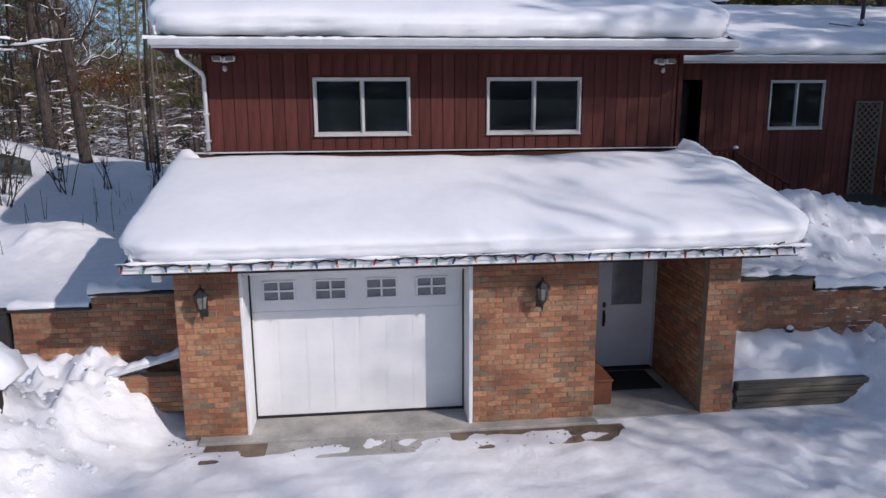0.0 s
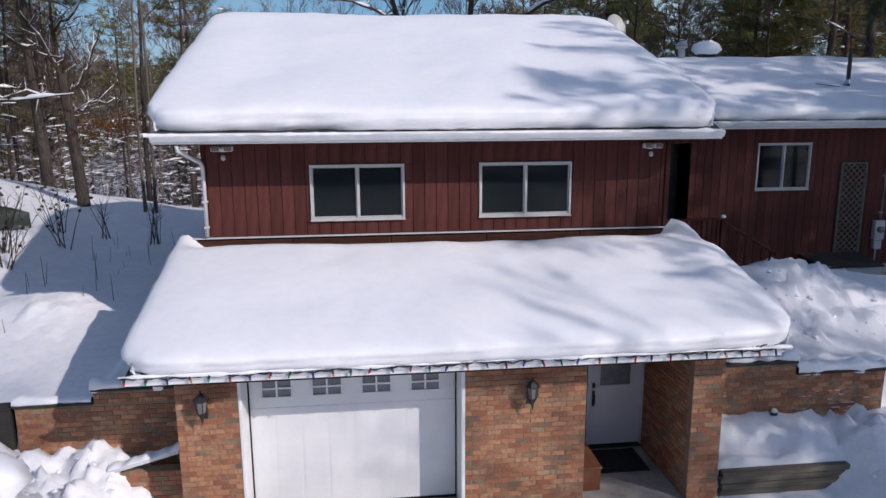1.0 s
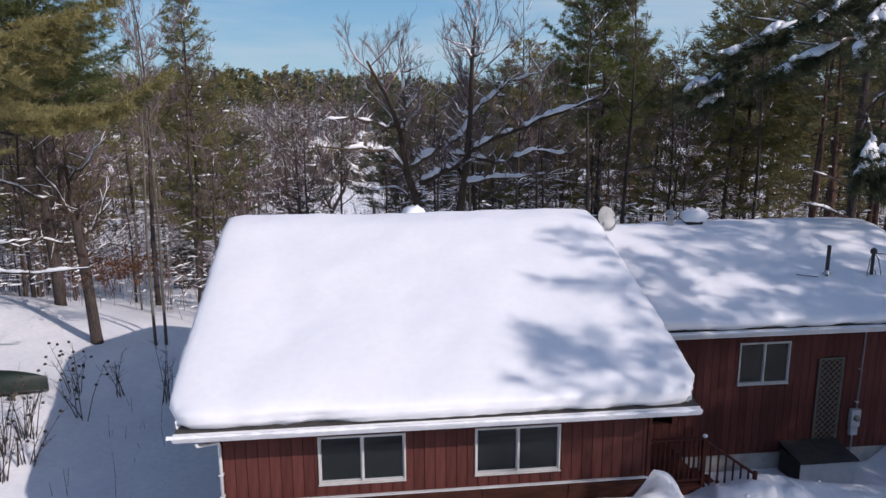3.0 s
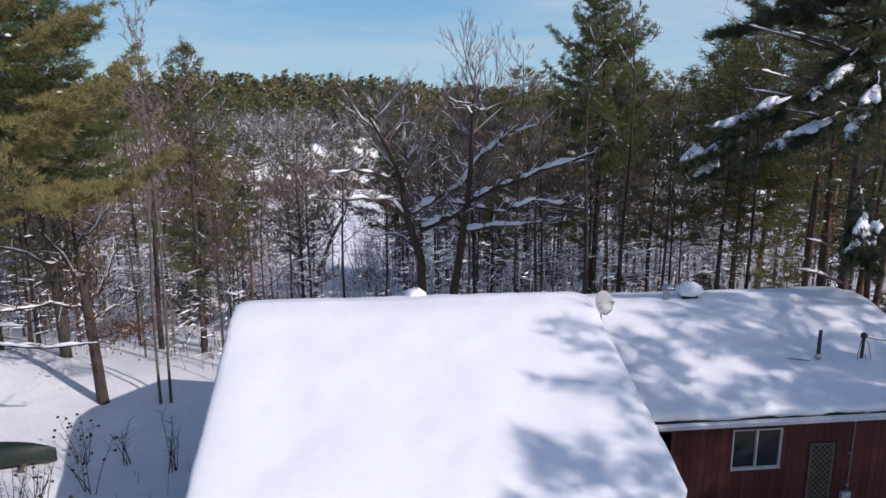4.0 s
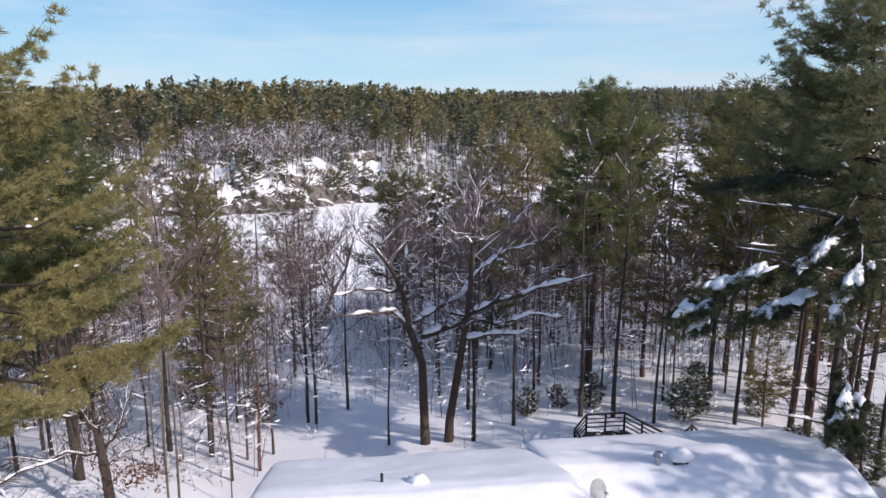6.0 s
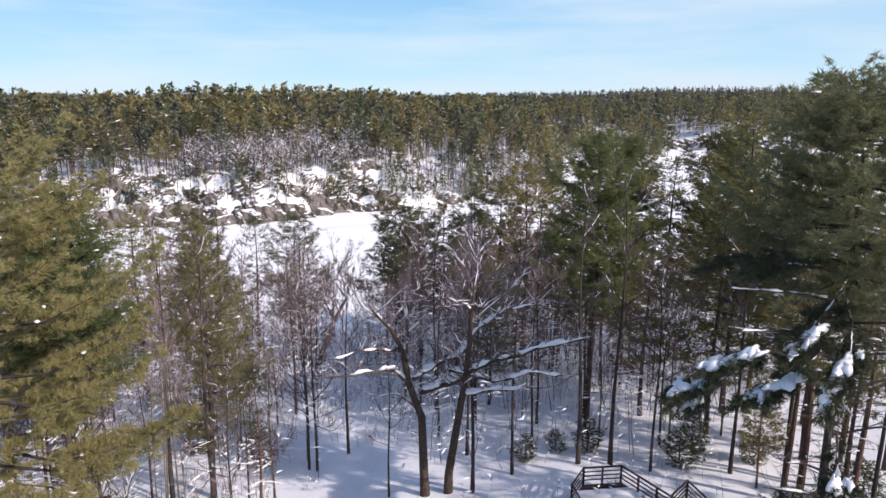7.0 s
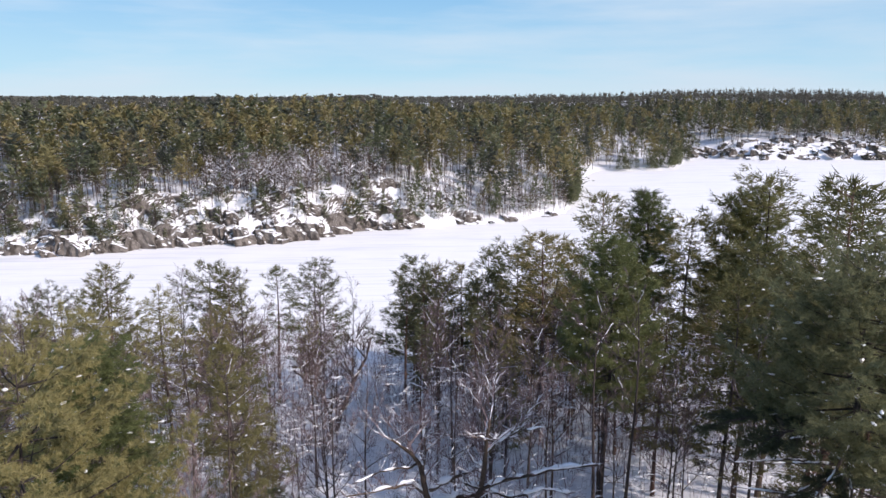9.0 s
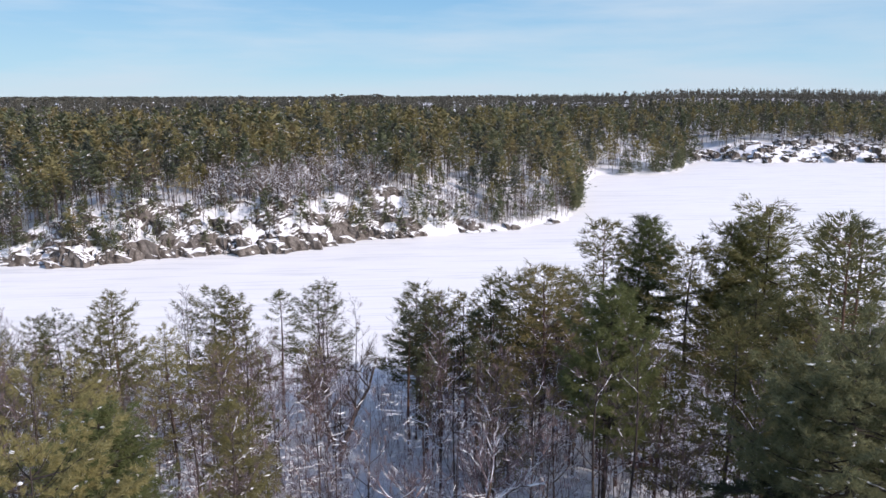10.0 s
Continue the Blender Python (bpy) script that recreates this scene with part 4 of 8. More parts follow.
roof_snow("roof_snow", -3.04, 6.08, 8.55, 12.12, lambda x, y: 2.57 + GS * (y - G0), garage_depth, "smooth thick snow blanket on the garage roof", (True, True, True, False), seed=1)
roof_snow("roof_snow", -3.27, 6.19, 11.33, 24.0, lambda x, y: np.minimum(5.49 + MS * (y - M0), 5.49 + MS * (MR - M0) - MS * (y - MR)) - 0.13 * np.exp(-((y - MR) / 0.5) ** 2),
          lambda x, y: 0.42 + 0 * x, "smooth thick snow blanket on the house roof", seed=5, stepsize=0.14)
roof_snow("roof_snow", 5.9, 16.0, 15.30, 24.3, lambda x, y: np.minimum(5.51 + NS * (y - N0), 5.51 + NS * (NR - N0) - 0.28 * (y - NR)) - 0.10 * np.exp(-((y - NR) / 0.5) ** 2),
          lambda x, y: 0.33 + 0.12 * vnoise(x / 1.5, y / 1.5, 3), "thick uneven snow blanket on the wing roof", seed=9, stepsize=0.14)

# ---- things on and round the house ----
def lantern(at):
    t = thing("wall_lantern", at, "black metal coach lantern on the brick wall", "wall lamp", "lanterns beside the doors")
    part("back_plate", box_of(-0.05, 0.05, -0.018, 0.0, -0.14, 0.10, bevel=0.006), BLACK, t)
    arm = MB()
    arm.tube([(0, -0.015, -0.08), (0, -0.08, -0.12), (0, -0.14, -0.10), (0, -0.15, -0.04)], 0.010, 6)
    part("arm", arm, BLACK, t)
    pan = MB()
    pan.lathe([(0.035, -0.05), (0.055, -0.03), (0.06, 0.0)], (0, -0.15, 0), 6)
    part("pan", pan, BLACK, t)
    for k in range(6):
        a = math.pi * k / 3
        part("cage_bar", tube_of([(0.058 * math.cos(a), -0.15 + 0.058 * math.sin(a), -0.01), (0.085 * math.cos(a), -0.15 + 0.085 * math.sin(a), 0.17)], 0.006, 4), BLACK, t)
    gl = MB()
    gl.lathe([(0.05, 0.0), (0.075, 0.165)], (0, -0.15, 0), 6)
    part("glass", gl, FROST, t, "frosted lantern glass")
    cap = MB()
    cap.lathe([(0.10, 0.17), (0.095, 0.19), (0.06, 0.235), (0.03, 0.26), (0.012, 0.28), (0.018, 0.30), (0.004, 0.315)], (0, -0.15, 0), 6)
    part("cap", cap, BLACK, t)
    tail = MB()
    tail.lathe([(0.004, -0.17), (0.014, -0.13), (0.02, -0.09), (0.03, -0.05)], (0, -0.15, 0), 6)
    part("finial", tail, BLACK, t)


FROST = surface("frosted_glass", (0.13, 0.125, 0.11), (0.22, 0.21, 0.19), 8, 60, 0.35, bump=0.05)
lantern((-2.13, G_Y - 0.004, 1.90))
lantern((2.36, G_Y - 0.004, 1.86))


def floodlight(at, label):
    t = thing("floodlight", at, label, "floodlight", "floodlights under the eave")
    part("base", box_of(-0.05, 0.05, -0.03, 0.0, -0.05, 0.05, bevel=0.01), WHITE, t)
    for s in (-1, 1):
        hd = part("lamp_head", box_of(s * 0.10 - 0.075, s * 0.10 + 0.075, -0.17, -0.04, -0.035, 0.055, bevel=0.02), WHITE, t)
        part("lens", box_of(s * 0.10 - 0.062, s * 0.10 + 0.062, -0.178, -0.168, -0.026, 0.046, bevel=0.004), FROST, hd)
    dome = MB()
    dome.lathe([(0.012, -0.19), (0.036, -0.17), (0.04, -0.14), (0.03, -0.10)], (0, -0.05, 0), 10)
    part("sensor", dome, GREY_PLASTIC, t, "grey dome sensor", True)


floodlight((-2.2, UP_Y - 0.002, 5.20), "white twin-head security light with a dome sensor")
floodlight((5.2, UP_Y - 0.002, 5.17), "white twin-head security light with a dome sensor")
for x, h in ((-2.70, 0.12),):
    cam_box = thing("soffit_box", (x + 0.08, 8.95, 2.42), "small white box fixed under the garage eave", "junction box")
    part("housing", box_of(-0.06, 0.06, -0.05, 0.05, -h, 0.0, bevel=0.012), WHITE, cam_box)
    part("bracket", box_of(-0.02, 0.02, -0.02, 0.02, 0.0, 0.03), GUTTER, cam_box)

# downpipes
def downpipe(name, pts, label, mat, w=0.042):
    t = thing(name, (0, 0, 0), label, "downpipe", kind="structure")
    part("pipe", tube_of(pts, w, 8), mat, t, smooth=True)
    for z in (pts[-1][2] + 0.15, (pts[-1][2] + pts[-2][2]) / 2):
        part("strap", box_of(pts[-1][0] - w - 0.012, pts[-1][0] + w + 0.012, pts[-1][1] - w - 0.006, pts[-1][1] + w + 0.02, z, z + 0.03), GUTTER, t)


downpipe("downpipe_house", [(-2.76, 11.38, 5.30), (-2.76, 11.42, 5.22), (-2.55, 12.02, 4.98), (-2.53, 12.05, 4.90), (-2.53, 12.05, 3.74)], "white metal downpipe with a bent neck", GUTTER, 0.032)
downpipe("downpipe_wing", [(12.78, 15.42, 5.36), (12.78, 15.80, 5.20), (12.78, 15.83, 3.1)], "grey conduit running down to the meter", STEEL, 0.025)

# string of coloured bulbs along the garage eave
COL = {"red": (0.62, 0.015, 0.03), "green": (0.01, 0.34, 0.17), "blue": (0.02, 0.09, 0.42), "amber": (0.62, 0.24, 0.03)}
BULB = {}
for nm, c in COL.items():
    m, n, l, b = material(nm + "_bulb", 0.15)
    l.new(ramp(n, l, noise_of(n, l, 30), [(0.3, tuple(q * 0.8 for q in c)), (0.7, c)]), b.inputs["Base Color"])
    b.inputs["Coat Weight"].default_value = 0.5
    BULB[nm] = m
rl = random.Random(3)
stl = thing("string_lights", (-2.97, G0 - 0.075, 2.575), "green cable of coloured bulbs along the garage eave", "fairy lights")
cable = []
for k in range(177):
    cable.append((k * 0.05, 0.006 * math.sin(k), 0.014 * math.sin(k * math.pi / 2.0) + 0.01 * math.sin(k * 0.37)))
part("cable", tube_of(cable, 0.011, 5), BLACK, stl, "dark green cable")
sock = MB()
sock.lathe([(0.011, -0.05), (0.015, -0.04), (0.016, 0.0), (0.01, 0.01)], (0, 0, 0), 7)
socket_me = sock.mesh("socket", BLACK)
bulb_me = {}
for nm in COL:
    mb = MB()
    mb.lathe([(0.004, -0.098), (0.010, -0.088), (0.016, -0.068), (0.014, -0.048), (0.009, -0.042)], (0, 0, 0), 8)
    bulb_me[nm] = mb.mesh("bulb", BULB[nm], True)
for k in range(35):
    s = new("socket", socket_me)
    s.parent, s.location = stl, (0.06 + k * 0.252 + rl.uniform(-0.02, 0.02), -0.012, rl.uniform(-0.01, 0.012))
    s.rotation_euler = (rl.uniform(-0.35, 0.2), rl.uniform(-0.4, 0.4), 0)
    s.scale = (1.05, 1.05, 0.9)
    bl = new("bulb", bulb_me[("red", "green", "blue", "amber", "green", "red", "blue")[k % 7]])
    bl.parent = s
tg = thing("cable_tangle", (5.55, G0 - 0.06, 2.60), "loose tangle of dark light cable on the snow rim", "cable")
for j in range(4):
    part("loop", tube_of([(0.12 * math.cos(a * 0.7 + j) - 0.15 + 0.08 * a / 3, -0.02 * math.sin(a), 0.035 * math.sin(a * 1.3 + j) + 0.03) for a in [q * 0.6 for q in range(9)]], 0.007, 4), BLACK, tg)

# broken snow and ice along the gutters
def eave_snow(name, x0, x1, y, z, label, seed, big=0.06):
    n = int((x1 - x0) / 0.06)
    ang = np.linspace(-0.6, math.pi * 0.95, 7)
    X = np.linspace(x0, x1, n)[:, None]
    h = np.clip(0.55 + 2.4 * vnoise(X * 1.1 + seed, X * 0 + 1.5, 3) + 1.6 * vnoise(X * 5, X * 0 + seed, 3), 0.02, 1.7)
    Yy = y - np.cos(ang)[None, :] * big * 0.9 * (0.7 + 0.3 * h)
    Zz = z + np.sin(ang)[None, :] * big * h
    return solo(name, grid_mesh(name, np.stack([X + 0 * Yy, Yy, Zz], -1), SNOW_CLUMP), SNOW_CLUMP, label, "snow", kind="stuff")


eave_snow("gutter_snow", -3.2, 6.1, M0 - 0.10, 5.46, "broken ledge of icy snow in the house gutter", 2, 0.05)
eave_snow("gutter_snow", 6.2, 15.9, N0 - 0.08, 5.49, "broken ledge of icy snow in the wing gutter", 5, 0.045)
eave_snow("eave_snow", -3.0, 5.9, G0 - 0.06, 2.60, "ragged icy snow hanging at the garage eave", 8, 0.045)
eave_snow("wall_snow", -5.05, -3.95, 10.28, 1.68, "snow lying on the retaining wall", 4, 0.14)
eave_snow("wall_snow", -3.95, -2.5, 10.28, 1.88, "snow lying on the raised retaining wall", 6, 0.14)
eave_snow("wall_snow", 5.3, 7.1, 10.28, 1.80, "snow lying on the raised retaining wall", 7, 0.14)
eave_snow("wall_snow", 7.1, 8.7, 10.28, 1.59, "snow lying on the retaining wall", 3, 0.14)

# on the roofs
def roof_pipe(at, h, r, label, cap=False):
    t = thing("vent_pipe", at, label, "vent pipe", "pipes on the roofs")
    mb = MB()
    mb.lathe([(r, -0.5), (r, h), (r * 0.8, h), (r * 0.8, h - 0.1)], (0, 0, 0), 10)
    part("pipe", mb, STEEL if cap else BLACK, t, smooth=False)
    fl = MB()
    fl.lathe([(r * 2.2, -0.06), (r * 1.15, 0.03), (r * 1.02, 0.05)], (0, 0, 0), 10)
    part("flashing", fl, STEEL, t)
    if cap:
        cp = MB()
        cp.lathe([(r * 1.1, h), (r * 1.7, h + 0.02), (r * 1.7, h + 0.05), (r * 1.35, h + 0.07), (r * 1.75, h + 0.10), (r * 1.2, h + 0.18), (r * 0.3, h + 0.22)], (0, 0, 0), 12)
        part("cap", cp, STEEL, t, "louvred metal cap")


roof_pipe((9.5, 20.4, 6.95), 0.55, 0.10, "galvanised flue with a louvred cap on the wing roof", True)
roof_pipe((12.46, 17.1, 6.45), 0.72, 0.05, "black plastic vent pipe on the wing roof")
roof_pipe((0.45, 19.2, 7.70), 0.48, 0.045, "black plastic vent pipe on the house roof")
for x, y, z, a, b, c, lab in ((1.5, 19.0, 7.80, 0.33, 0.3, 0.34, "snow-covered roof ventilator near the ridge"), (10.25, 20.45, 7.28, 0.42, 0.3, 0.40, "snow-capped roof ventilator on the wing roof")):
    t = thing("roof_ventilator", (x, y, z), lab, "roof vent", "ventilators on the roofs")
    part("housing", box_of(-a * 0.6, a * 0.6, -b * 0.6, b * 0.6, -0.3, c * 0.45, bevel=0.02), BLACK, t)
    mb = MB()
    clump(mb, (0, 0, c * 0.42), a, b, c * 0.75, random.Random(4), 0, 14)
    part("snow_cap", mb, SNOW, t, "rounded cap of snow", True)

dish = thing("satellite_dish", (6.62, 18.2, 7.45), "pale grey satellite dish on a short mast", "satellite dish")
dm, d0 = pose(0.02, -0.02, 0.38, 72, 0, 24), MB()
rings = [(0.0, 0.0), (0.10, 0.006), (0.20, 0.024), (0.29, 0.052), (0.31, 0.062), (0.31, 0.07), (0.28, 0.062), (0.18, 0.034), (0.0, 0.012)]
n0 = 24
for r, h in rings:
    for k in range(n0):
        a = 2 * math.pi * k / n0
        d0.v.append(tuple(dm @ Vector((r * math.cos(a), r * 1.1 * math.sin(a), h))))
d0.f = [(i * n0 + k, i * n0 + (k + 1) % n0, (i + 1) * n0 + (k + 1) % n0, (i + 1) * n0 + k) for i in range(len(rings) - 1) for k in range(n0)]
part("reflector", d0, DISH_GREY, dish, "pale grey reflector", True)
part("feed_arm", tube_of([dm @ Vector((0, -0.30, 0.05)), dm @ Vector((0, -0.22, 0.30)), dm @ Vector((0, -0.02, 0.42))], 0.014, 6), GREY_PLASTIC, dish)
part("receiver", tube_of([dm @ Vector((0, -0.04, 0.46)), dm @ Vector((0, 0.0, 0.34))], [0.045, 0.03], 8), GREY_PLASTIC, dish)
part("mast", tube_of([(0, 0, -0.6), (0, 0, 0.2), dm @ Vector((0, 0, -0.03))], 0.024, 8), STEEL, dish)
mast = thing("service_mast", (13.68, 17.0, 5.95), "dark electrical service mast with hanging cables", "mast")
part("pole", tube_of([(0, 0, -0.6), (0, 0, 1.0)], 0.045, 8), BLACK, mast)
wh = MB()
wh.lathe([(0.05, 0.98), (0.085, 1.0), (0.08, 1.10), (0.03, 1.14)], (0, 0, 0), 10)
part("weather_head", wh, BLACK, mast)
for s in (-1, 1):
    part("drip_loop", tube_of([(0, 0, 1.02), (s * 0.12, -0.05, 0.85), (s * 0.2, -0.1, 0.45), (s * 0.14, -0.1, 0.2), (s * 0.05, -0.05, 0.55)], 0.010, 5), BLACK, mast)
part("guy_wire", tube_of([(0, 0, 0.12), (-1.0, 0.02, 0.32), (-2.1, 0.1, 0.45)], 0.012, 5), BLACK, mast)
part("service_cable", tube_of([(0.02, 0, 1.0), (3, -2.2, 0.95), (7, -6, 1.6), (12, -11, 3.2)], 0.014, 5), BLACK, mast)

# by the wing's wall
lat = thing("lattice_panel", (11.62, WING_Y - 0.06, 2.0), "faded green wooden lattice panel on the wall", "lattice")
lw, lh = 0.68, 2.5
for q in ((0, lw, -0.012, 0.02, 0, 0.04), (0, lw, -0.012, 0.02, lh - 0.04, lh), (0, 0.04, -0.012, 0.02, 0.04, lh - 0.04), (lw - 0.04, lw, -0.012, 0.02, 0.04, lh - 0.04)):
    part("rail", box_of(*q, bevel=0.004), LATTICE, lat)
for sg in (-1, 1):
    c = -lw if sg > 0 else 0
    while c < lh + (lw if sg < 0 else 0):
        pts = []
        for x in (0.02, lw - 0.02):
            pts.append([x, c + x * sg])
        (xa, za), (xb, zb) = pts
        t0, t1 = 0.0, 1.0
        dz = zb - za
        lo, hi = sorted(((0.02 - za) / dz, (lh - 0.02 - za) / dz))
        t0, t1 = max(t0, lo), min(t1, hi)
        if t1 - t0 > 0.08:
            A, B = Vector((xa + (xb - xa) * t0, 0.004 * sg, za + dz * t0)), Vector((xa + (xb - xa) * t1, 0.004 * sg, za + dz * t1))
            n = Vector((-(B - A).z, 0, (B - A).x)).normalized() * 0.012
            mb = MB()
            mb.add([A - n + Vector((0, -0.004, 0)), A + n + Vector((0, -0.004, 0)), B + n + Vector((0, -0.004, 0)), B - n + Vector((0, -0.004, 0)),
                    A - n + Vector((0, 0.004, 0)), A + n + Vector((0, 0.004, 0)), B + n + Vector((0, 0.004, 0)), B - n + Vector((0, 0.004, 0))],
                   [(0, 1, 2, 3), (7, 6, 5, 4), (0, 4, 5, 1), (1, 5, 6, 2), (2, 6, 7, 3), (3, 7, 4, 0)])
            part("slat", mb, LATTICE, lat)
        c += 0.155
met = thing("electricity_meter", (12.72, WING_Y - 0.01, 2.35), "grey electricity meter box on the wall", "meter")
part("upper_box", box_of(-0.10, 0.16, -0.14, 0, 0.24, 0.72, bevel=0.012), GREY_PLASTIC, met)
part("lower_box", box_of(-0.07, 0.14, -0.11, 0, 0.0, 0.22, bevel=0.012), GREY_PLASTIC, met)
gm = MB()
gm.lathe([(0.085, 0.0), (0.085, 0.05), (0.07, 0.085), (0.02, 0.10)], (0.03, -0.14, 0.50), 16, Matrix.Rotation(math.pi / 2, 4, "X"))
part("meter_glass", gm, FROST, met, "round glass meter dome", True)
part("conduit", tube_of([(0.03, -0.05, 0.0), (0.03, -0.05, -0.5)], 0.022, 8), STEEL, met)
bx = thing("storage_box", (10.75, 14.92, 1.44), "grey storage box with a dark sloping lid", "storage box")
bx.scale = (0.83, 0.85, 0.86)
part("front", box_of(0, 1.8, 0.0, 0.03, 0, 0.78, bevel=0.008), GREY_PLASTIC, bx)
for q in ((0, 0.03, 0.03, 1.05, 0, 0.78), (1.77, 1.8, 0.03, 1.05, 0, 0.78), (0.03, 1.77, 1.02, 1.05, 0, 0.78)):
    part("side", box_of(*q), DARK_CAP, bx)
lid = MB()
lid.add([(-0.04, -0.05, 0.785), (1.84, -0.05, 0.785), (1.84, 1.1, 0.93), (-0.04, 1.1, 0.93), (-0.04, -0.05, 0.84), (1.84, -0.05, 0.84), (1.84, 1.1, 0.985), (-0.04, 1.1, 0.985)],
        [(3, 2, 1, 0), (4, 5, 6, 7), (0, 1, 5, 4), (1, 2, 6, 5), (2, 3, 7, 6), (3, 0, 4, 7)])
part("lid", lid, DARK_CAP, bx, "dark weathered lid")

# side deck with railing and steps
dk = thing("deck", (5.6, 13.9, 0), "red-stained wooden side deck", "deck", kind="structure")
for k in range(14):
    part("plank", box_of(0.0, 2.1, k * 0.142, k * 0.142 + 0.135, 2.36, 2.40, bevel=0.004), STAIN_WOOD, dk)
part("rim_joist", box_of(0.0, 2.1, -0.045, -0.005, 2.12, 2.38, bevel=0.005), STAIN_WOOD, dk)
for k, x in enumerate((0.1, 2.02)):
    part("post", box_of(x - 0.05, x + 0.05, 0.02, 0.12, 1.4, 2.355, bevel=0.006), STAIN_WOOD, dk)
rail = thing("deck_railing", (5.6, 13.9, 2.40), "dark red wooden railing with upright balusters", "railing")
part("top_rail", box_of(0.55, 2.12, -0.06, 0.06, 1.10, 1.14, bevel=0.008), STAIN_WOOD, rail)
part("bottom_rail", box_of(0.55, 2.05, -0.02, 0.02, 0.08, 0.14, bevel=0.006), STAIN_WOOD, rail)
for x in (0.5, 2.03):
    part("newel_post", box_of(x - 0.045, x + 0.045, -0.045, 0.045, -0.3, 1.16, bevel=0.008), STAIN_WOOD, rail)
for k in range(12):
    part("baluster", box_of(0.62 + k * 0.117, 0.655 + k * 0.117, -0.018, 0.018, 0.14, 1.10), STAIN_WOOD, rail)
cap_s = MB()
for x, w in ((0.25, 0.25), (2.03, 0.06)):
    clump(cap_s, (x, 0.0, 1.15), w, 0.06, 0.06, rl, 0, 9)
part("snow_cap", cap_s, SNOW_CLUMP, rail, "small cap of snow", True)
sr = thing("stair_railing", (7.66, 13.86, 2.40), "sloping dark red stair railing", "railing")
mb = MB()
mb.tube([(0, 0, 1.05), (0.95, -0.45, 0.42)], 0.035, 6)
part("hand_rail", mb, STAIN_WOOD, sr)
part("newel_post", box_of(0.90, 0.98, -0.49, -0.41, -0.6, 0.50, bevel=0.006), STAIN_WOOD, sr)
for k in range(6):
    u = (k + 0.7) / 6.6
    part("baluster", box_of(0.95 * u - 0.016, 0.95 * u + 0.016, -0.45 * u - 0.016, -0.45 * u + 0.016, 0.05 - 0.62 * u, 1.03 - 0.62 * u), STAIN_WOOD, sr)
ss = thing("deck_stairs", (7.72, 13.9, 1.75), "short flight of red wooden steps", "stairs")
for k in range(3):
    part("tread", box_of(k * 0.29, k * 0.29 + 0.30, 0.0, 1.0, 0.44 - k * 0.19, 0.48 - k * 0.19, bevel=0.006), STAIN_WOOD, ss)
    part("riser", box_of(k * 0.29, k * 0.29 + 0.02, 0.0, 1.0, 0.25 - k * 0.19, 0.44 - k * 0.19), STAIN_WOOD, ss)

# railed deck on the slope behind the wing
rd = thing("rear_deck", (0, 0, 0), "dark weathered wooden deck with railings in the snow", "deck", kind="structure")
for k in range(34):
    y = 27.9 + k * 0.15
    xa = 10.3 if y < 31.5 else 10.3 + (y - 31.5) * 0.75
    xb = 14.9 if y < 29.6 else 14.9 - (y - 29.6) * 0.42
    part("plank", box_of(xa, xb, y, y + 0.142, 2.02, 2.06), BARK_DARK, rd)
drift = [[(x, y, 2.07 + 0.22 * (1 - max(abs(x - 12.2) / 1.9, abs(y - 30.2) / 2.3) ** 4) + 0.06 * float(vnoise(np.array(x * 2.0), np.array(y * 2.0), 3))) for x in np.linspace(10.4, 14.0, 20)] for y in np.linspace(28.0, 32.4, 20)]
part("snow_blanket", grid_mesh("snow_blanket", np.array(drift), SNOW), SNOW, rd, "deep snow on the deck")


def slope_rail(parent, p, q, posts):
    p, q = Vector(p), Vector(q)
    d = (q - p).normalized()
    for k in range(posts):
        c = p.lerp(q, k / (posts - 1))
        part("post", tube_of([c - Vector((0, 0, 1.35)), c + Vector((0, 0, 0.04))], 0.06, 4), BARK_DARK, parent)
    for dz, r in ((0.02, 0.055), (-0.22, 0.035), (-0.45, 0.035), (-0.68, 0.035)):
        part("rail", tube_of([p + Vector((0, 0, dz)) - d * 0.04, q + Vector((0, 0, dz)) + d * 0.04], r, 4), BARK_DARK, parent)


for p, q, n in (((10.3, 30.0, 3.0), (10.3, 31.5, 3.0), 2), ((10.3, 31.5, 3.0), (11.4, 33.0, 3.0), 2), ((11.4, 33.0, 3.0), (13.45, 33.0, 3.0), 3), ((13.45, 33.0, 3.0), (14.9, 29.6, 3.0), 4)):
    slope_rail(rd, p, q, n)
sr2 = thing("stair_railing", (0, 0, 0), "dark wooden railing of the rear steps", "railing")
slope_rail(sr2, (15.1, 30.4, 2.75), (16.2, 31.1, 3.05), 2)
slope_rail(sr2, (16.2, 31.1, 3.05), (17.2, 30.9, 2.1), 2)

# raised bed of old timbers, sloping wing wall, stakes
tb = thing("raised_bed", (5.36, 9.22, 0), "weathered grey timber edging of a snowy raised bed", "planter")
for k in range(4):
    part("timber", box_of(0.02 * (k % 2), 2.15 - 0.05 * (k % 2), -0.01 * (k % 2), 0.12, 0.02 + k * 0.102, 0.112 + k * 0.102, bevel=0.010), TIMBER, tb)
part("backing_board", box_of(0.02, 2.08, 0.08, 0.118, 0.01, 0.41), BARK_DARK, tb)
gl = thing("garden_light", (6.70, 10.12, 0.74), "small snow-capped garden light against the wall", "garden lamp")
part("stem", tube_of([(0, 0, -0.3), (0, 0, 0.12)], 0.016, 6), BLACK, gl)
mb = MB()
mb.lathe([(0.03, 0.10), (0.06, 0.14), (0.06, 0.17), (0.02, 0.19)], (0, 0, 0), 10)
part("head", mb, BLACK, gl)
mb = MB()
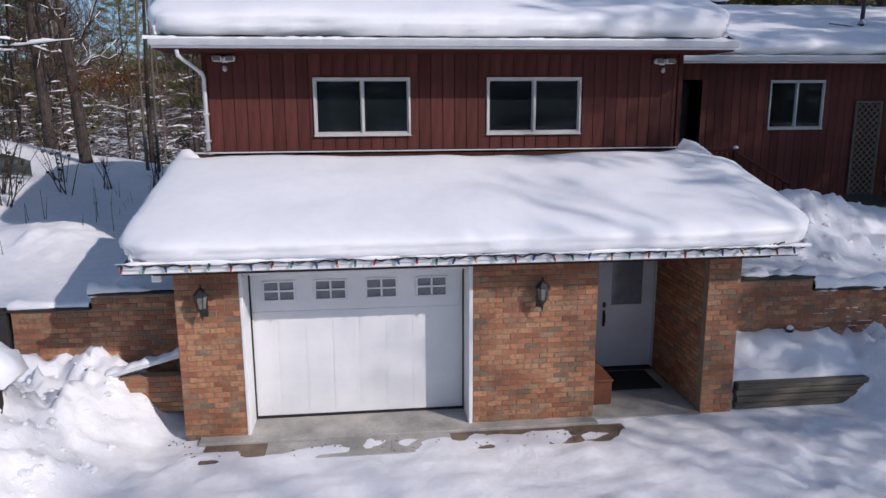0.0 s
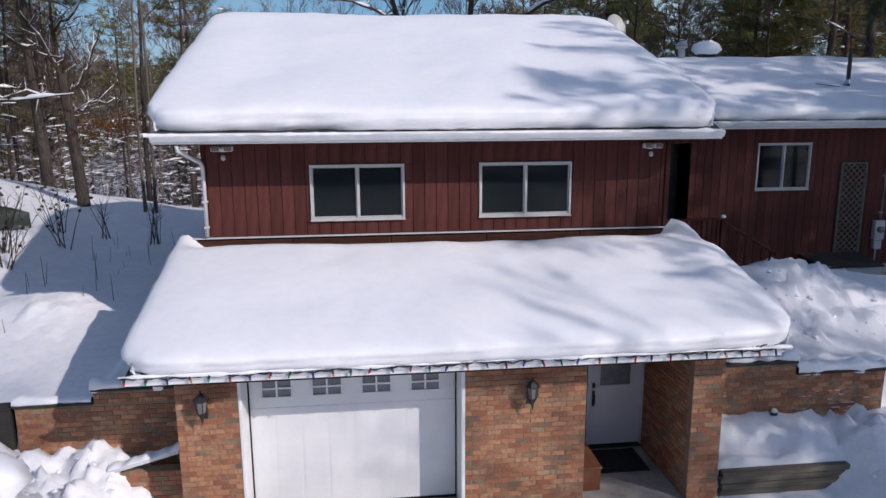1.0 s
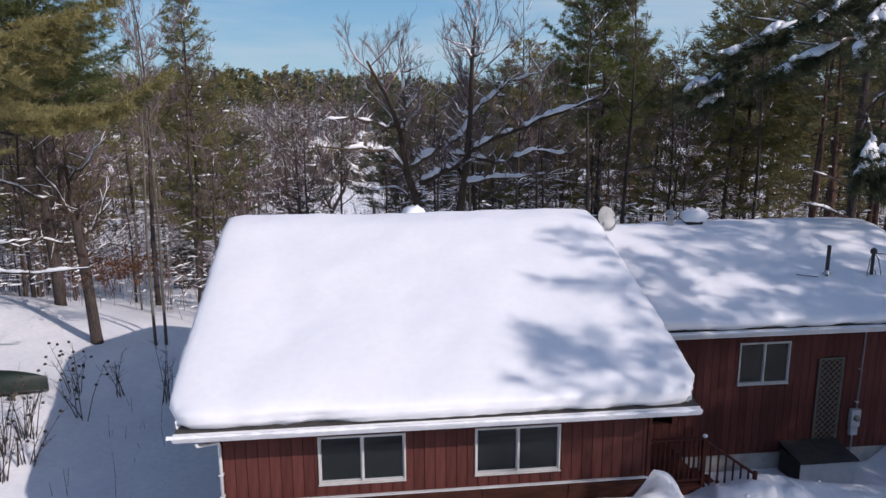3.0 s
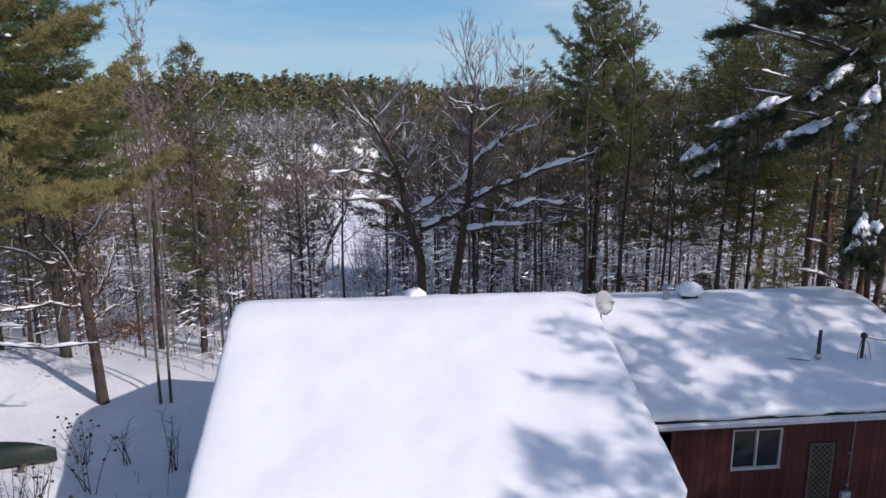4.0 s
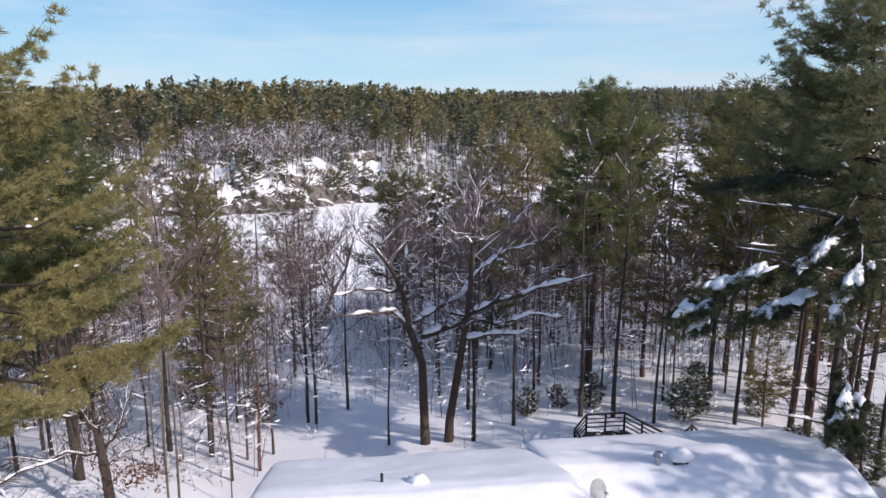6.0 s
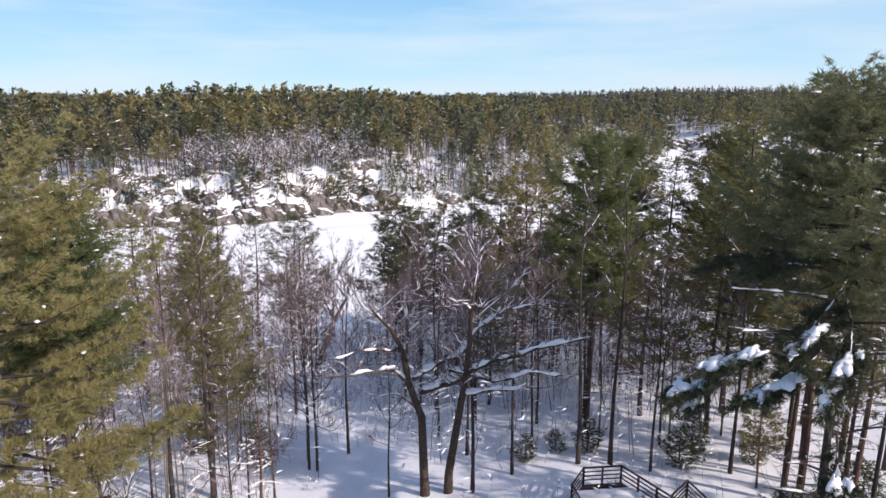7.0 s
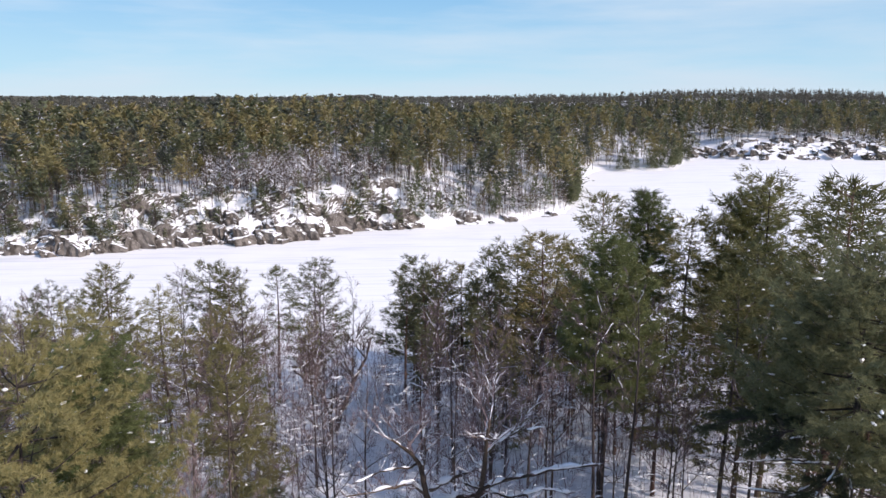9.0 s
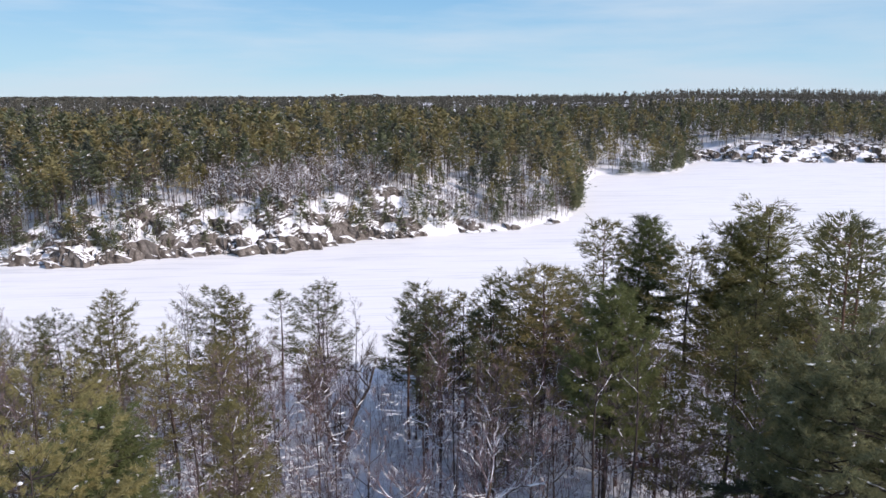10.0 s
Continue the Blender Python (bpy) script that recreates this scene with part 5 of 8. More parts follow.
clump(mb, (0, 0, 0.19), 0.055, 0.055, 0.05, rl, 0, 10)
part("snow_cap", mb, SNOW_CLUMP, gl, "ball of snow", True)
brick_wall("wall_wing_low", 1.05, 0.53, (-3.55, 9.75, 0.2), 0, "low brick wing wall beside the garage", 12, thick=0.2)
wc = thing("sloping_board", (-3.66, 9.7, 0.74), "pale snow-dusted board sloping along the low wall", "board")
mb = MB()
mb.add([(0, 0, 0), (1.12, 0, 0.30), (1.12, 0.2, 0.30), (0, 0.2, 0), (0, 0, 0.06), (1.12, 0, 0.36), (1.12, 0.2, 0.36), (0, 0.2, 0.06)], [(3, 2, 1, 0), (4, 5, 6, 7), (0, 1, 5, 4), (1, 2, 6, 5), (2, 3, 7, 6), (3, 0, 4, 7)])
part("board", mb, GUTTER, wc)
rid = [[(u * 1.12, 0.1 - 0.11 * math.cos(a), 0.055 + 0.30 * u + (0.045 + 0.035 * math.sin(9 * u) * math.sin(23 * u)) * math.sin(a)) for a in np.linspace(0, math.pi, 8)] for u in np.linspace(0.02, 0.98, 26)]
part("snow", grid_mesh("snow", np.array(rid), SNOW_CLUMP), SNOW_CLUMP, wc, "thin ridge of snow")
pb = thing("snow_capped_post", (-4.55, 8.55, 0.95), "dark post under a big round cap of snow", "post")
part("post", box_of(-0.09, 0.09, -0.09, 0.09, -0.8, 0.25, bevel=0.01), BARK_DARK, pb)
mb = MB()
clump(mb, (0, 0, 0.38), 0.40, 0.38, 0.36, random.Random(8), 0, 18)
part("snow_cap", mb, SNOW, pb, "round cap of snow", True)
gp = thing("gate_post", (-5.2, 10.22, 0.4), "dark weathered timber post at the wall's end", "post")
part("post", box_of(-0.12, 0.12, -0.05, 0.16, -0.4, 1.2, bevel=0.012), DARK_CAP, gp)
part("cap", box_of(-0.14, 0.14, -0.07, 0.18, 1.2, 1.24, bevel=0.01), DARK_CAP, gp)

# upturned canoe on trestles in the west yard
cn = thing("canoe", (-11.75, 20.85, 2.75), "dark green upturned canoe in the snowy yard, shade put into its colour", "canoe", turn=0.08)
cn.scale = (1, 1, 1.45)
hull = []
for i in range(25):
    u = -1 + 2 * i / 24
    w, h = 0.43 * (1 - abs(u) ** 2.6) + 0.02, 0.40 * (1 - 0.25 * abs(u) ** 3)
    hull.append([(2.45 * u, w * math.cos(a), h * math.sin(a) * (1 - 0.1 * abs(u)) - 0.10 * abs(u) ** 4) for a in np.linspace(-0.05, math.pi + 0.05, 13)])
part("hull", grid_mesh("hull", np.array(hull), SHADED_GREEN), SHADED_GREEN, cn)
part("gunwale", tube_of([(2.45 * u, 0.43 * (1 - abs(u) ** 2.6) + 0.02, -0.02 - 0.10 * abs(u) ** 4) for u in np.linspace(-1, 1, 17)], 0.018, 5), BLACK, cn)
part("gunwale", tube_of([(2.45 * u, -0.43 * (1 - abs(u) ** 2.6) - 0.02, -0.02 - 0.10 * abs(u) ** 4) for u in np.linspace(-1, 1, 17)], 0.018, 5), BLACK, cn)
for x, y in ((-13.1, 20.72), (-10.1, 20.96)):
    tr = thing("trestle", (x, y, 2.33), "low wooden trestle under the canoe", "trestle", "trestles under the canoe", turn=0.08)
    part("beam", box_of(-0.05, 0.05, -0.6, 0.6, 0.28, 0.38, bevel=0.006), TIMBER, tr)
    for s in (-1, 1):
        for q in (-1, 1):
            part("leg", tube_of([(0, s * 0.45, 0.3), (q * 0.22, s * 0.55, -0.3)], 0.03, 5), TIMBER, tr)


# shrubs and weeds standing in the snow
def shrub(seed, x, y, n, h, spread_of, heads, label):
    r = random.Random(seed)
    t = thing("bare_shrub", (x, y, float(ground_z(x, y)) - 0.03), label, "shrub", "shrubs in the west yard")
    heads_at = []
    for k in range(n):
        st = MB()
        a, L = r.uniform(0, 6.28), 1.25 * h * r.uniform(0.6, 1.15)
        d = 1.4 * Vector((math.cos(a) * spread_of * r.random(), math.sin(a) * spread_of * r.random(), 0))
        b = Vector((r.uniform(-0.18, 0.18), r.uniform(-0.18, 0.18), -0.1))
        pts = [b, b + d * 0.35 + Vector((0, 0, L * 0.45)), b + d + Vector((0, 0, L))]
        st.tube(pts, [0.016, 0.011, 0.004], 4, False)
        for j in range(5):
            p = pts[1].lerp(pts[2], r.random())
            q = p + Vector((r.uniform(-0.3, 0.3), r.uniform(-0.3, 0.3), r.uniform(0.05, 0.35)))
            st.tube([p, q], [0.007, 0.002], 3, False)
            if heads and r.random() < heads:
                hd = MB()
                clump(hd, q, 0.05, 0.045, 0.05, r, 0, 5)
                heads_at.append(hd)
        part("stem", st, BARK_DARK, t)
    for hd in heads_at:
        part("seed_head", hd, BARK_DARK, t, "dark dried seed head")


for k, (x, y, n, h, s, e) in enumerate(((-8.7, 18.2, 12, 1.3, 0.7, 0.25), (-9.6, 17.6, 11, 1.2, 0.7, 0.1), (-8.2, 17.0, 9, 1.0, 0.6, 0.1), (-10.3, 18.8, 10, 1.4, 0.7, 0.3), (-9.2, 16.6, 8, 0.9, 0.6, 0), (-7.4, 21.4, 6, 1.2, 0.5, 0.0),
                                        (-6.0, 21.0, 9, 1.5, 0.6, 0.0), (-7.9, 19.6, 5, 1.4, 0.5, 0.5), (-8.6, 21.2, 6, 1.3, 0.7, 0.6), (-10.6, 16.8, 9, 1.1, 0.7, 0.1), (-9.9, 16.2, 12, 1.5, 0.8, 0.0), (-9.0, 17.4, 12, 1.5, 0.8, 0.0), (-10.4, 17.6, 12, 1.6, 0.8, 0.0), (-8.4, 16.2, 8, 1.1, 0.6, 0.0))):
    shrub(60 + k, x, y, n, h, s, e, "leafless dark shrub standing in deep snow")
wd = MB()
rw = random.Random(31)
for k in range(26):
    x, y = rw.uniform(-7.2, -5.0), rw.uniform(13, 21)
    z = float(ground_z(x, y))
    wd.tube([(x, y, z - 0.1), (x + rw.uniform(-0.1, 0.1), y, z + rw.uniform(0.1, 0.7))], [0.008, 0.003], 4, False)
solo("dry_stalks", wd, BARK_DARK, "dry weed stalks poking out of the snow", "weeds", kind="stuff")
# scraps of grit and bark by the drive's edge
gr = MB()
for k in range(60):
    x, y = rw.uniform(-2.6, 3.2), 8.72 + rw.gauss(0, 0.1)
    z = float(ground_z(x, y))
    clump(gr, (x, y, max(z, 0.0) + 0.008), rw.uniform(0.006, 0.02), rw.uniform(0.006, 0.018), rw.uniform(0.004, 0.009), rw, rw.uniform(0, 3), 5)
for k in range(8):
    x, y = rw.uniform(-2.75, -2.4), rw.uniform(9.0, 9.2)
    clump(gr, (x, y, float(ground_z(x, y)) + 0.004), rw.uniform(0.008, 0.025), rw.uniform(0.008, 0.02), rw.uniform(0.004, 0.008), rw, rw.uniform(0, 3), 6)
solo("grit", gr, BARK_DARK, "scattered grit and bark on the thawed paving", "grit", kind="stuff")

# broken lumps on the shovelled snow heaps
lumps = MB()
for k in range(420):
    if k < 260:
        x, y = rw.uniform(-5.2, -2.7), rw.uniform(6.8, 9.9)
    elif k < 310:
        x, y = rw.uniform(7.6, 9.4), rw.uniform(7.6, 9.9)
    else:
        x, y = rw.uniform(7.0, 10.4), rw.uniform(11.0, 14.2)
    z, r = float(ground_z(x, y)), 0.015 + 0.055 * rw.random() ** 2.5
    if z < 0.15:
        continue
    clump(lumps, (x, y, z - 0.2 * r), r * rw.uniform(0.8, 1.5), r, r * rw.uniform(0.5, 0.9), rw, rw.uniform(0, 3), 7)
solo("snow_lumps", lumps, SNOW_LUMPY, "broken lumps on the shovelled snow heaps", "snow", kind="stuff")

# snow caught in the joints of the retaining wall
rj = random.Random(41)
js = MB()
for k in range(46):
    row, x = rj.randrange(10, 17), rj.choice((rj.gauss(7.25, 0.16), rj.gauss(8.0, 0.22), rj.gauss(5.6, 0.14)))
    z, w = row * 0.0755 - 0.005, rj.uniform(0.03, 0.09)
    js.box(x - w, x + w, 10.185, 10.203, z + 0.002, z + 0.010, bevel=0.002)
solo("joint_snow", js, SNOW_CLUMP, "lines of snow caught in the brick joints", "snow", kind="stuff")

# ---- trees ----
def unit(a):
    return a / np.maximum(np.linalg.norm(a, axis=-1, keepdims=True), 1e-6)


def needles_of(centres, dirs, count, length, width, rng, scatter=0.75, lift=0.22):
    """Slender triangles sprouting round each centre like needle bundles: an array of points."""
    c, d = np.repeat(centres, count, 0), np.repeat(dirs, count, 0)
    n = len(c)
    d = unit(d * 0.8 + unit(rng.normal(size=(n, 3))) * scatter + np.array([0, 0, lift]))
    s = unit(np.cross(d, rng.normal(size=(n, 3))))
    L = length * rng.uniform(0.55, 1.3, (n, 1))
    w = width * rng.uniform(0.7, 1.3, (n, 1))
    c = c + rng.normal(0, 0.25 * length, (n, 3)) * np.array([1, 1, 0.5])
    return np.stack([c - s * w, c + s * w, c + d * L], 1).reshape(-1, 3)


def faces_mesh(name, P, mat, corners):
    me = bpy.data.meshes.new(name)
    me.from_pydata(P.tolist(), [], np.arange(len(P)).reshape(-1, corners).tolist())
    me.materials.append(mat)
    me.update()
    return me


def quads_mesh(name, P, mat):
    return faces_mesh(name, P, mat, 4)


def pine(seed, h, crown0, radius, needles, bark=None, gap=0.7, per=5, tuft=(0.34, 0.05, 5), every=0.30, snow=0.25, lean=(0, 0), label="", shape=0.5, group="pines in the wood", bias=None, airy=0.0):
    """A white pine: bare lower trunk with dead stubs, whorls of level limbs, tufts of needles, some snow."""
    rnd, rng = random.Random(seed), np.random.RandomState(seed)
    t = thing("pine_tree", (0, 0, 0), label, "pine tree", group)
    r0 = 0.0085 * h + 0.04
    axis_at = lambda z: Vector((lean[0] * z / h + 0.12 * math.sin(z * 0.35 + seed), lean[1] * z / h + 0.12 * math.cos(z * 0.3 + seed), z))
    tr = MB()
    zs = [h * k / 12 for k in range(13)]
    tr.tube([axis_at(z) - Vector((0, 0, 0.8 if z == 0 else 0)) for z in zs], [r0 * (1 - 0.93 * z / h) * (1.25 if z == 0 else 1) for z in zs], 7)
    cen, dr, limbs, sn = [], [], MB(), MB()
    z = h * crown0 * 0.35
    while z < h * (crown0 + 0.12):
        a, L = rnd.uniform(0, 6.28), radius * rnd.uniform(0.18, 0.62)
        p, d = axis_at(z), Vector((math.cos(a), math.sin(a), rnd.uniform(-0.25, 0.12)))
        q = p + d * L
        limbs.tube([p, p + d * (L * 0.5) + Vector((0, 0, 0.08 * L)), q], [0.03, 0.02, 0.006], 3, False)
        for j in range(4):
            u = p.lerp(q, rnd.uniform(0.35, 1.0))
            limbs.tube([u, u + Vector((d.x * 0.5 + rnd.uniform(-0.6, 0.6), d.y * 0.5 + rnd.uniform(-0.6, 0.6), rnd.uniform(-0.25, 0.3))) * (0.35 * L)], [0.012, 0.004], 3, False)
        if snow and rnd.random() < 0.08 + 0.6 * snow:
            w = rnd.uniform(0.2, 0.5)
            c = p.lerp(q, rnd.uniform(0.35, 0.7)) + Vector((0, 0, 0.06))
            sn.tube([c - d * (L * w * 0.4), c + Vector((0, 0, 0.03)), c + d * (L * w * 0.4)], [0.012, rnd.uniform(0.035, 0.06), 0.012], 4)
        z += rnd.uniform(0.18, 0.6)
    z = h * crown0
    while z < h * 0.985:
        u = max(0.0, (z / h - crown0) / (1 - crown0))
        R = radius * (0.5 + 0.5 * min(1, u / 0.22)) * max(0.05, (1 - u) ** shape) * rnd.uniform(0.8, 1.12)
        a0 = rnd.uniform(0, 6.28)
        for k in range(per if u < 0.9 else 4):
            a = a0 + 6.28 * k / per + rnd.uniform(-0.45, 0.45)
            L = R * rnd.choice((0.45, 0.75, 0.9, 1.0, 1.2)) * rnd.uniform(0.85, 1.1)
            if bias:
                L *= 1 + bias[1] * max(0, math.cos(a - bias[0]))
            if rnd.random() < 0.1:
                continue
            p0, d = axis_at(z + rnd.uniform(-0.12, 0.12)), Vector((math.cos(a), math.sin(a), 0))
            rise = -0.06 + 0.62 * u ** 1.3 + rnd.uniform(-0.08, 0.12)
            pts = [p0 + d * (L * s) + Vector((0, 0, L * (rise * s + 0.16 * s * s - 0.14 * math.sin(3.1 * s)))) for s in (0, 0.35, 0.7, 1.0)]
            limbs.tube(pts, [0.016 + 0.010 * L, 0.012 + 0.006 * L, 0.010, 0.004], 3, False)
            n = max(2, int(L / every))
            side = Vector((-d.y, d.x, 0))
            for i in range(n):
                s = 0.30 + 0.70 * (i + 0.5) / n
                q = pts[0].lerp(pts[1], s / 0.35) if s < 0.35 else pts[1].lerp(pts[2], (s - 0.35) / 0.35) if s < 0.7 else pts[2].lerp(pts[3], (s - 0.7) / 0.3)
                for sg in (-1, 1):
                    w = L * 0.48 * (1.12 - s) * rnd.uniform(0.25, 1.2) + 0.05
                    o = (side * sg + d * 0.7).normalized()
                    m = 1 + int(w / (every * 1.25))
                    for j in range(m):
                        if airy and rnd.random() < airy:
                            continue
                        c = q + o * (w * (j + 1) / m) + Vector((rnd.uniform(-0.12, 0.12), rnd.uniform(-0.12, 0.12), rnd.uniform(-0.10, 0.08) + 0.06 * w))
                        cen.append(c), dr.append(o + d * 0.3 + Vector((0, 0, 0.15)))
                if snow and rnd.random() < snow * 0.42:
                    clump(sn, q + Vector((0, 0, 0.05)), rnd.uniform(0.06, 0.2), rnd.uniform(0.04, 0.1), rnd.uniform(0.03, 0.07), rnd, a + rnd.uniform(-0.5, 0.5), 6)
            cen.append(pts[3]), dr.append(d + Vector((0, 0, 0.4)))
        z += gap * rnd.uniform(0.7, 1.3) * (1 - 0.45 * u)
    for k in range(5):
        cen.append(axis_at(h * (0.97 + 0.006 * k))), dr.append(Vector((0, 0, 1)))
    part("trunk", tr, bark or BARK, t, smooth=True)
    tagged(part("branchwork", limbs, bark or BARK, t), kind="stuff")
    part("crown", faces_mesh("crown", needles_of(np.array([tuple(c) for c in cen]), np.array([tuple(c) for c in dr]), tuft[2], tuft[0], tuft[1], rng, 1.25 if airy else 0.75), needles, 3), needles, t)
    if sn.v:
        tagged(part("bough_snow", sn, SNOW_CLUMP, t, "white snow clumps on the boughs", True), kind="stuff")
    return t


def bare(seed, h, first, spread_of, bark, r0=None, limbs_n=17, twigs=8, snow=0.3, label="", lean=(0, 0), group="bare trees in the wood", upright=0.8):
    """A leafless tree: wavy trunk, limbs, branches and fine twigs, snow lying on the flatter limbs."""
    rnd, rng = random.Random(seed), np.random.RandomState(seed)
    t = thing("bare_tree", (0, 0, 0), label, "bare tree", group)
    r0 = r0 or 0.0068 * h + 0.015
    ph = rnd.uniform(0, 6.28)
    at = lambda s: Vector((lean[0] * s + 0.02 * h * math.sin(4 * s + ph) * s, lean[1] * s + 0.02 * h * math.cos(5 * s + ph) * s, h * s))
    tr, br, sn, tw = MB(), MB(), MB(), []
    tr.tube([at(k / 9) - Vector((0, 0, 0.8 if k == 0 else 0)) for k in range(10)], [r0 * (1 - 0.9 * k / 9) * (1.3 if k == 0 else 1) for k in range(10)], 6)

    def grow(p, d, L, r, level):
        pts, q, e = [p], p, d.normalized()
        n = 4 if level == 1 else 1
        for k in range(n):
            e = (e + Vector((rnd.uniform(-1, 1), rnd.uniform(-1, 1), rnd.uniform(-0.5, 0.9))) * 0.22 + Vector((0, 0, 0.10 * upright))).normalized()
            q = q + e * (L / n)
            pts.append(q)
        br.tube(pts, [r * (1 - 0.8 * k / n) for k in range(n + 1)], 4 if level == 1 else 3, False)
        flat = 1 - abs(e.z)
        if level == 1 and snow and rnd.random() < snow * 1.6 * flat:
            for i in range(len(pts) - 1):
                for j in range(3):
                    if rnd.random() < 0.55:
                        x = pts[i].lerp(pts[i + 1], rnd.random()) + Vector((0, 0, r * 0.8))
                        g = pts[i + 1] - pts[i]
                        w = g.normalized() * rnd.uniform(0.06, 0.22)
                        sn.tube([x - w, x + Vector((0, 0, 0.012)), x + w], [0.006, r * 0.35 + 0.014, 0.006], 4, False)
        if level == 2 and rnd.random() < snow * 0.8 * flat:
            x, w = pts[0].lerp(pts[1], rnd.uniform(0.3, 0.9)) + Vector((0, 0, 0.02)), (pts[1] - pts[0]).normalized() * rnd.uniform(0.05, 0.2)
            sn.tube([x - w, x + Vector((0, 0, 0.015)), x + w], [0.005, 0.024, 0.005], 3, False)
        for k in range(6 if level == 1 else twigs):
            s = rnd.uniform(0.25, 1.0) * n
            i = min(int(s), n - 1)
            b = pts[i].lerp(pts[i + 1], s - i)
            o = (e + Vector((rnd.uniform(-1, 1), rnd.uniform(-1, 1), rnd.uniform(-0.3, 1.0))) * 0.9).normalized()
            if level == 1:
                grow(b, o, L * rnd.uniform(0.25, 0.5), r * 0.4, 2)
            else:
                l2 = L * rnd.uniform(0.3, 0.7)
                tw.append((b, o, l2))

    for k in range(limbs_n):
        s = first + (0.97 - first) * ((k + rnd.random()) / limbs_n)
        a = k * 2.4 + rnd.uniform(-0.5, 0.5)
        L = spread_of * (1.1 - 0.75 * s) * rnd.uniform(0.6, 1.2)
        grow(at(s), Vector((math.cos(a), math.sin(a), upright * rnd.uniform(0.5, 1.2))), L, r0 * (1 - 0.85 * s) * 0.55, 1)
    B, D, L = (np.array([tuple(x[0]) for x in tw]), np.array([tuple(x[1]) for x in tw]), np.array([x[2] for x in tw])[:, None])
    S = unit(np.cross(D, rng.normal(size=D.shape))) * 0.012
    E = B + D * L
    F = B + D * L * 0.45
    G = F + unit(D + rng.normal(size=D.shape) * 0.5) * L * 0.6
    P = np.concatenate([np.stack([B - S, B + S, E], 1).reshape(-1, 3), np.stack([F - S * 0.8, F + S * 0.8, G], 1).reshape(-1, 3)])
    part("trunk", tr, bark, t, smooth=True)
    tagged(part("branchwork", br, bark, t), kind="stuff")
    tagged(part("twig_mass", faces_mesh("twig_mass", P, TWIG, 3), TWIG, t), kind="stuff")
    if sn.v:
        tagged(part("limb_snow", sn, SNOW_CLUMP, t, "white snow lying on the limbs", True), kind="stuff")
    return t


def snowy_limb(wood, sn, pts, r, rnd, depth=1.0):
    """One crooked limb with side twigs and a ridge of snow along its top."""
    pts = [Vector(p) for p in pts]
    fine = []
    for a, b in zip(pts, pts[1:]):
        for k in range(3):
            fine.append(a.lerp(b, k / 3) + Vector((0, 0, 0.10 * math.sin(k * 2.1 + a.x))))
    fine.append(pts[-1])
    n = len(fine) - 1
    rad = [r * (1 - 0.75 * k / n) for k in range(n + 1)]
    wood.tube(fine, rad, 5, False)
    if depth:
        sn.tube([p + Vector((0, 0, q * 0.9 + 0.03 * depth)) for p, q in zip(fine, rad)], [max(0.010, (0.45 * q + 0.028 * depth * rnd.uniform(0.4, 1.6)) * (0.3 if k in (0, n) or rnd.random() < 0.25 else 1)) for k, q in enumerate(rad)], 5)
    for k in range(n):
        for j in range(3):
            d = Vector((rnd.uniform(-1, 1), rnd.uniform(-1, 1), rnd.uniform(-0.2, 1))).normalized()
            L = rnd.uniform(0.4, 1.5)
            m = fine[k] + d * L * 0.5 + Vector((0, 0, 0.1))
            wood.tube([fine[k], m, fine[k] + d * L + Vector((rnd.uniform(-0.2, 0.2), 0, 0.2))], [rad[k] * 0.35, 0.012, 0.004], 3, False)
            if rnd.random() < 0.35 and depth:
                sn.tube([fine[k] + Vector((0, 0, 0.03)), m + Vector((0, 0, 0.03))], [0.018, 0.010], 4)


def heaped(sn, pts, r, rnd, depth=1.0, gaps=0.12):
    """Snow heaped along the top of a limb, swelling and breaking off."""
    pts = [Vector(p) for p in pts]
    line = []
    for a, b in zip(pts, pts[1:]):
        n = max(2, int((b - a).length / 0.16))
        line += [a.lerp(b, k / n) for k in range(n)]
    line.append(pts[-1])
    run, n, ph = [], len(line), rnd.uniform(0, 9)
    for k, p in enumerate(line):
        w = (0.044 + 0.026 * math.sin(k * 0.55 + ph) + rnd.uniform(-0.026, 0.034)) * depth * (1 - 0.35 * k / n) + 0.48 * r * (1 - 0.7 * k / n)
        if rnd.random() < gaps or k == n - 1:
            if len(run) > 2:
                run[0], run[-1] = (run[0][0], 0.012), (run[-1][0], 0.012)
                sn.tube([q for q, v in run], [v for q, v in run], 6)
            run = []
            continue
        run.append((p + Vector((rnd.uniform(-0.02, 0.02), rnd.uniform(-0.02, 0.02), r * (1 - 0.7 * k / n) * 0.75 + 0.62 * w)), max(0.015, w)))
    if len(run) > 2:
        sn.tube([q for q, v in run], [v for q, v in run], 6)


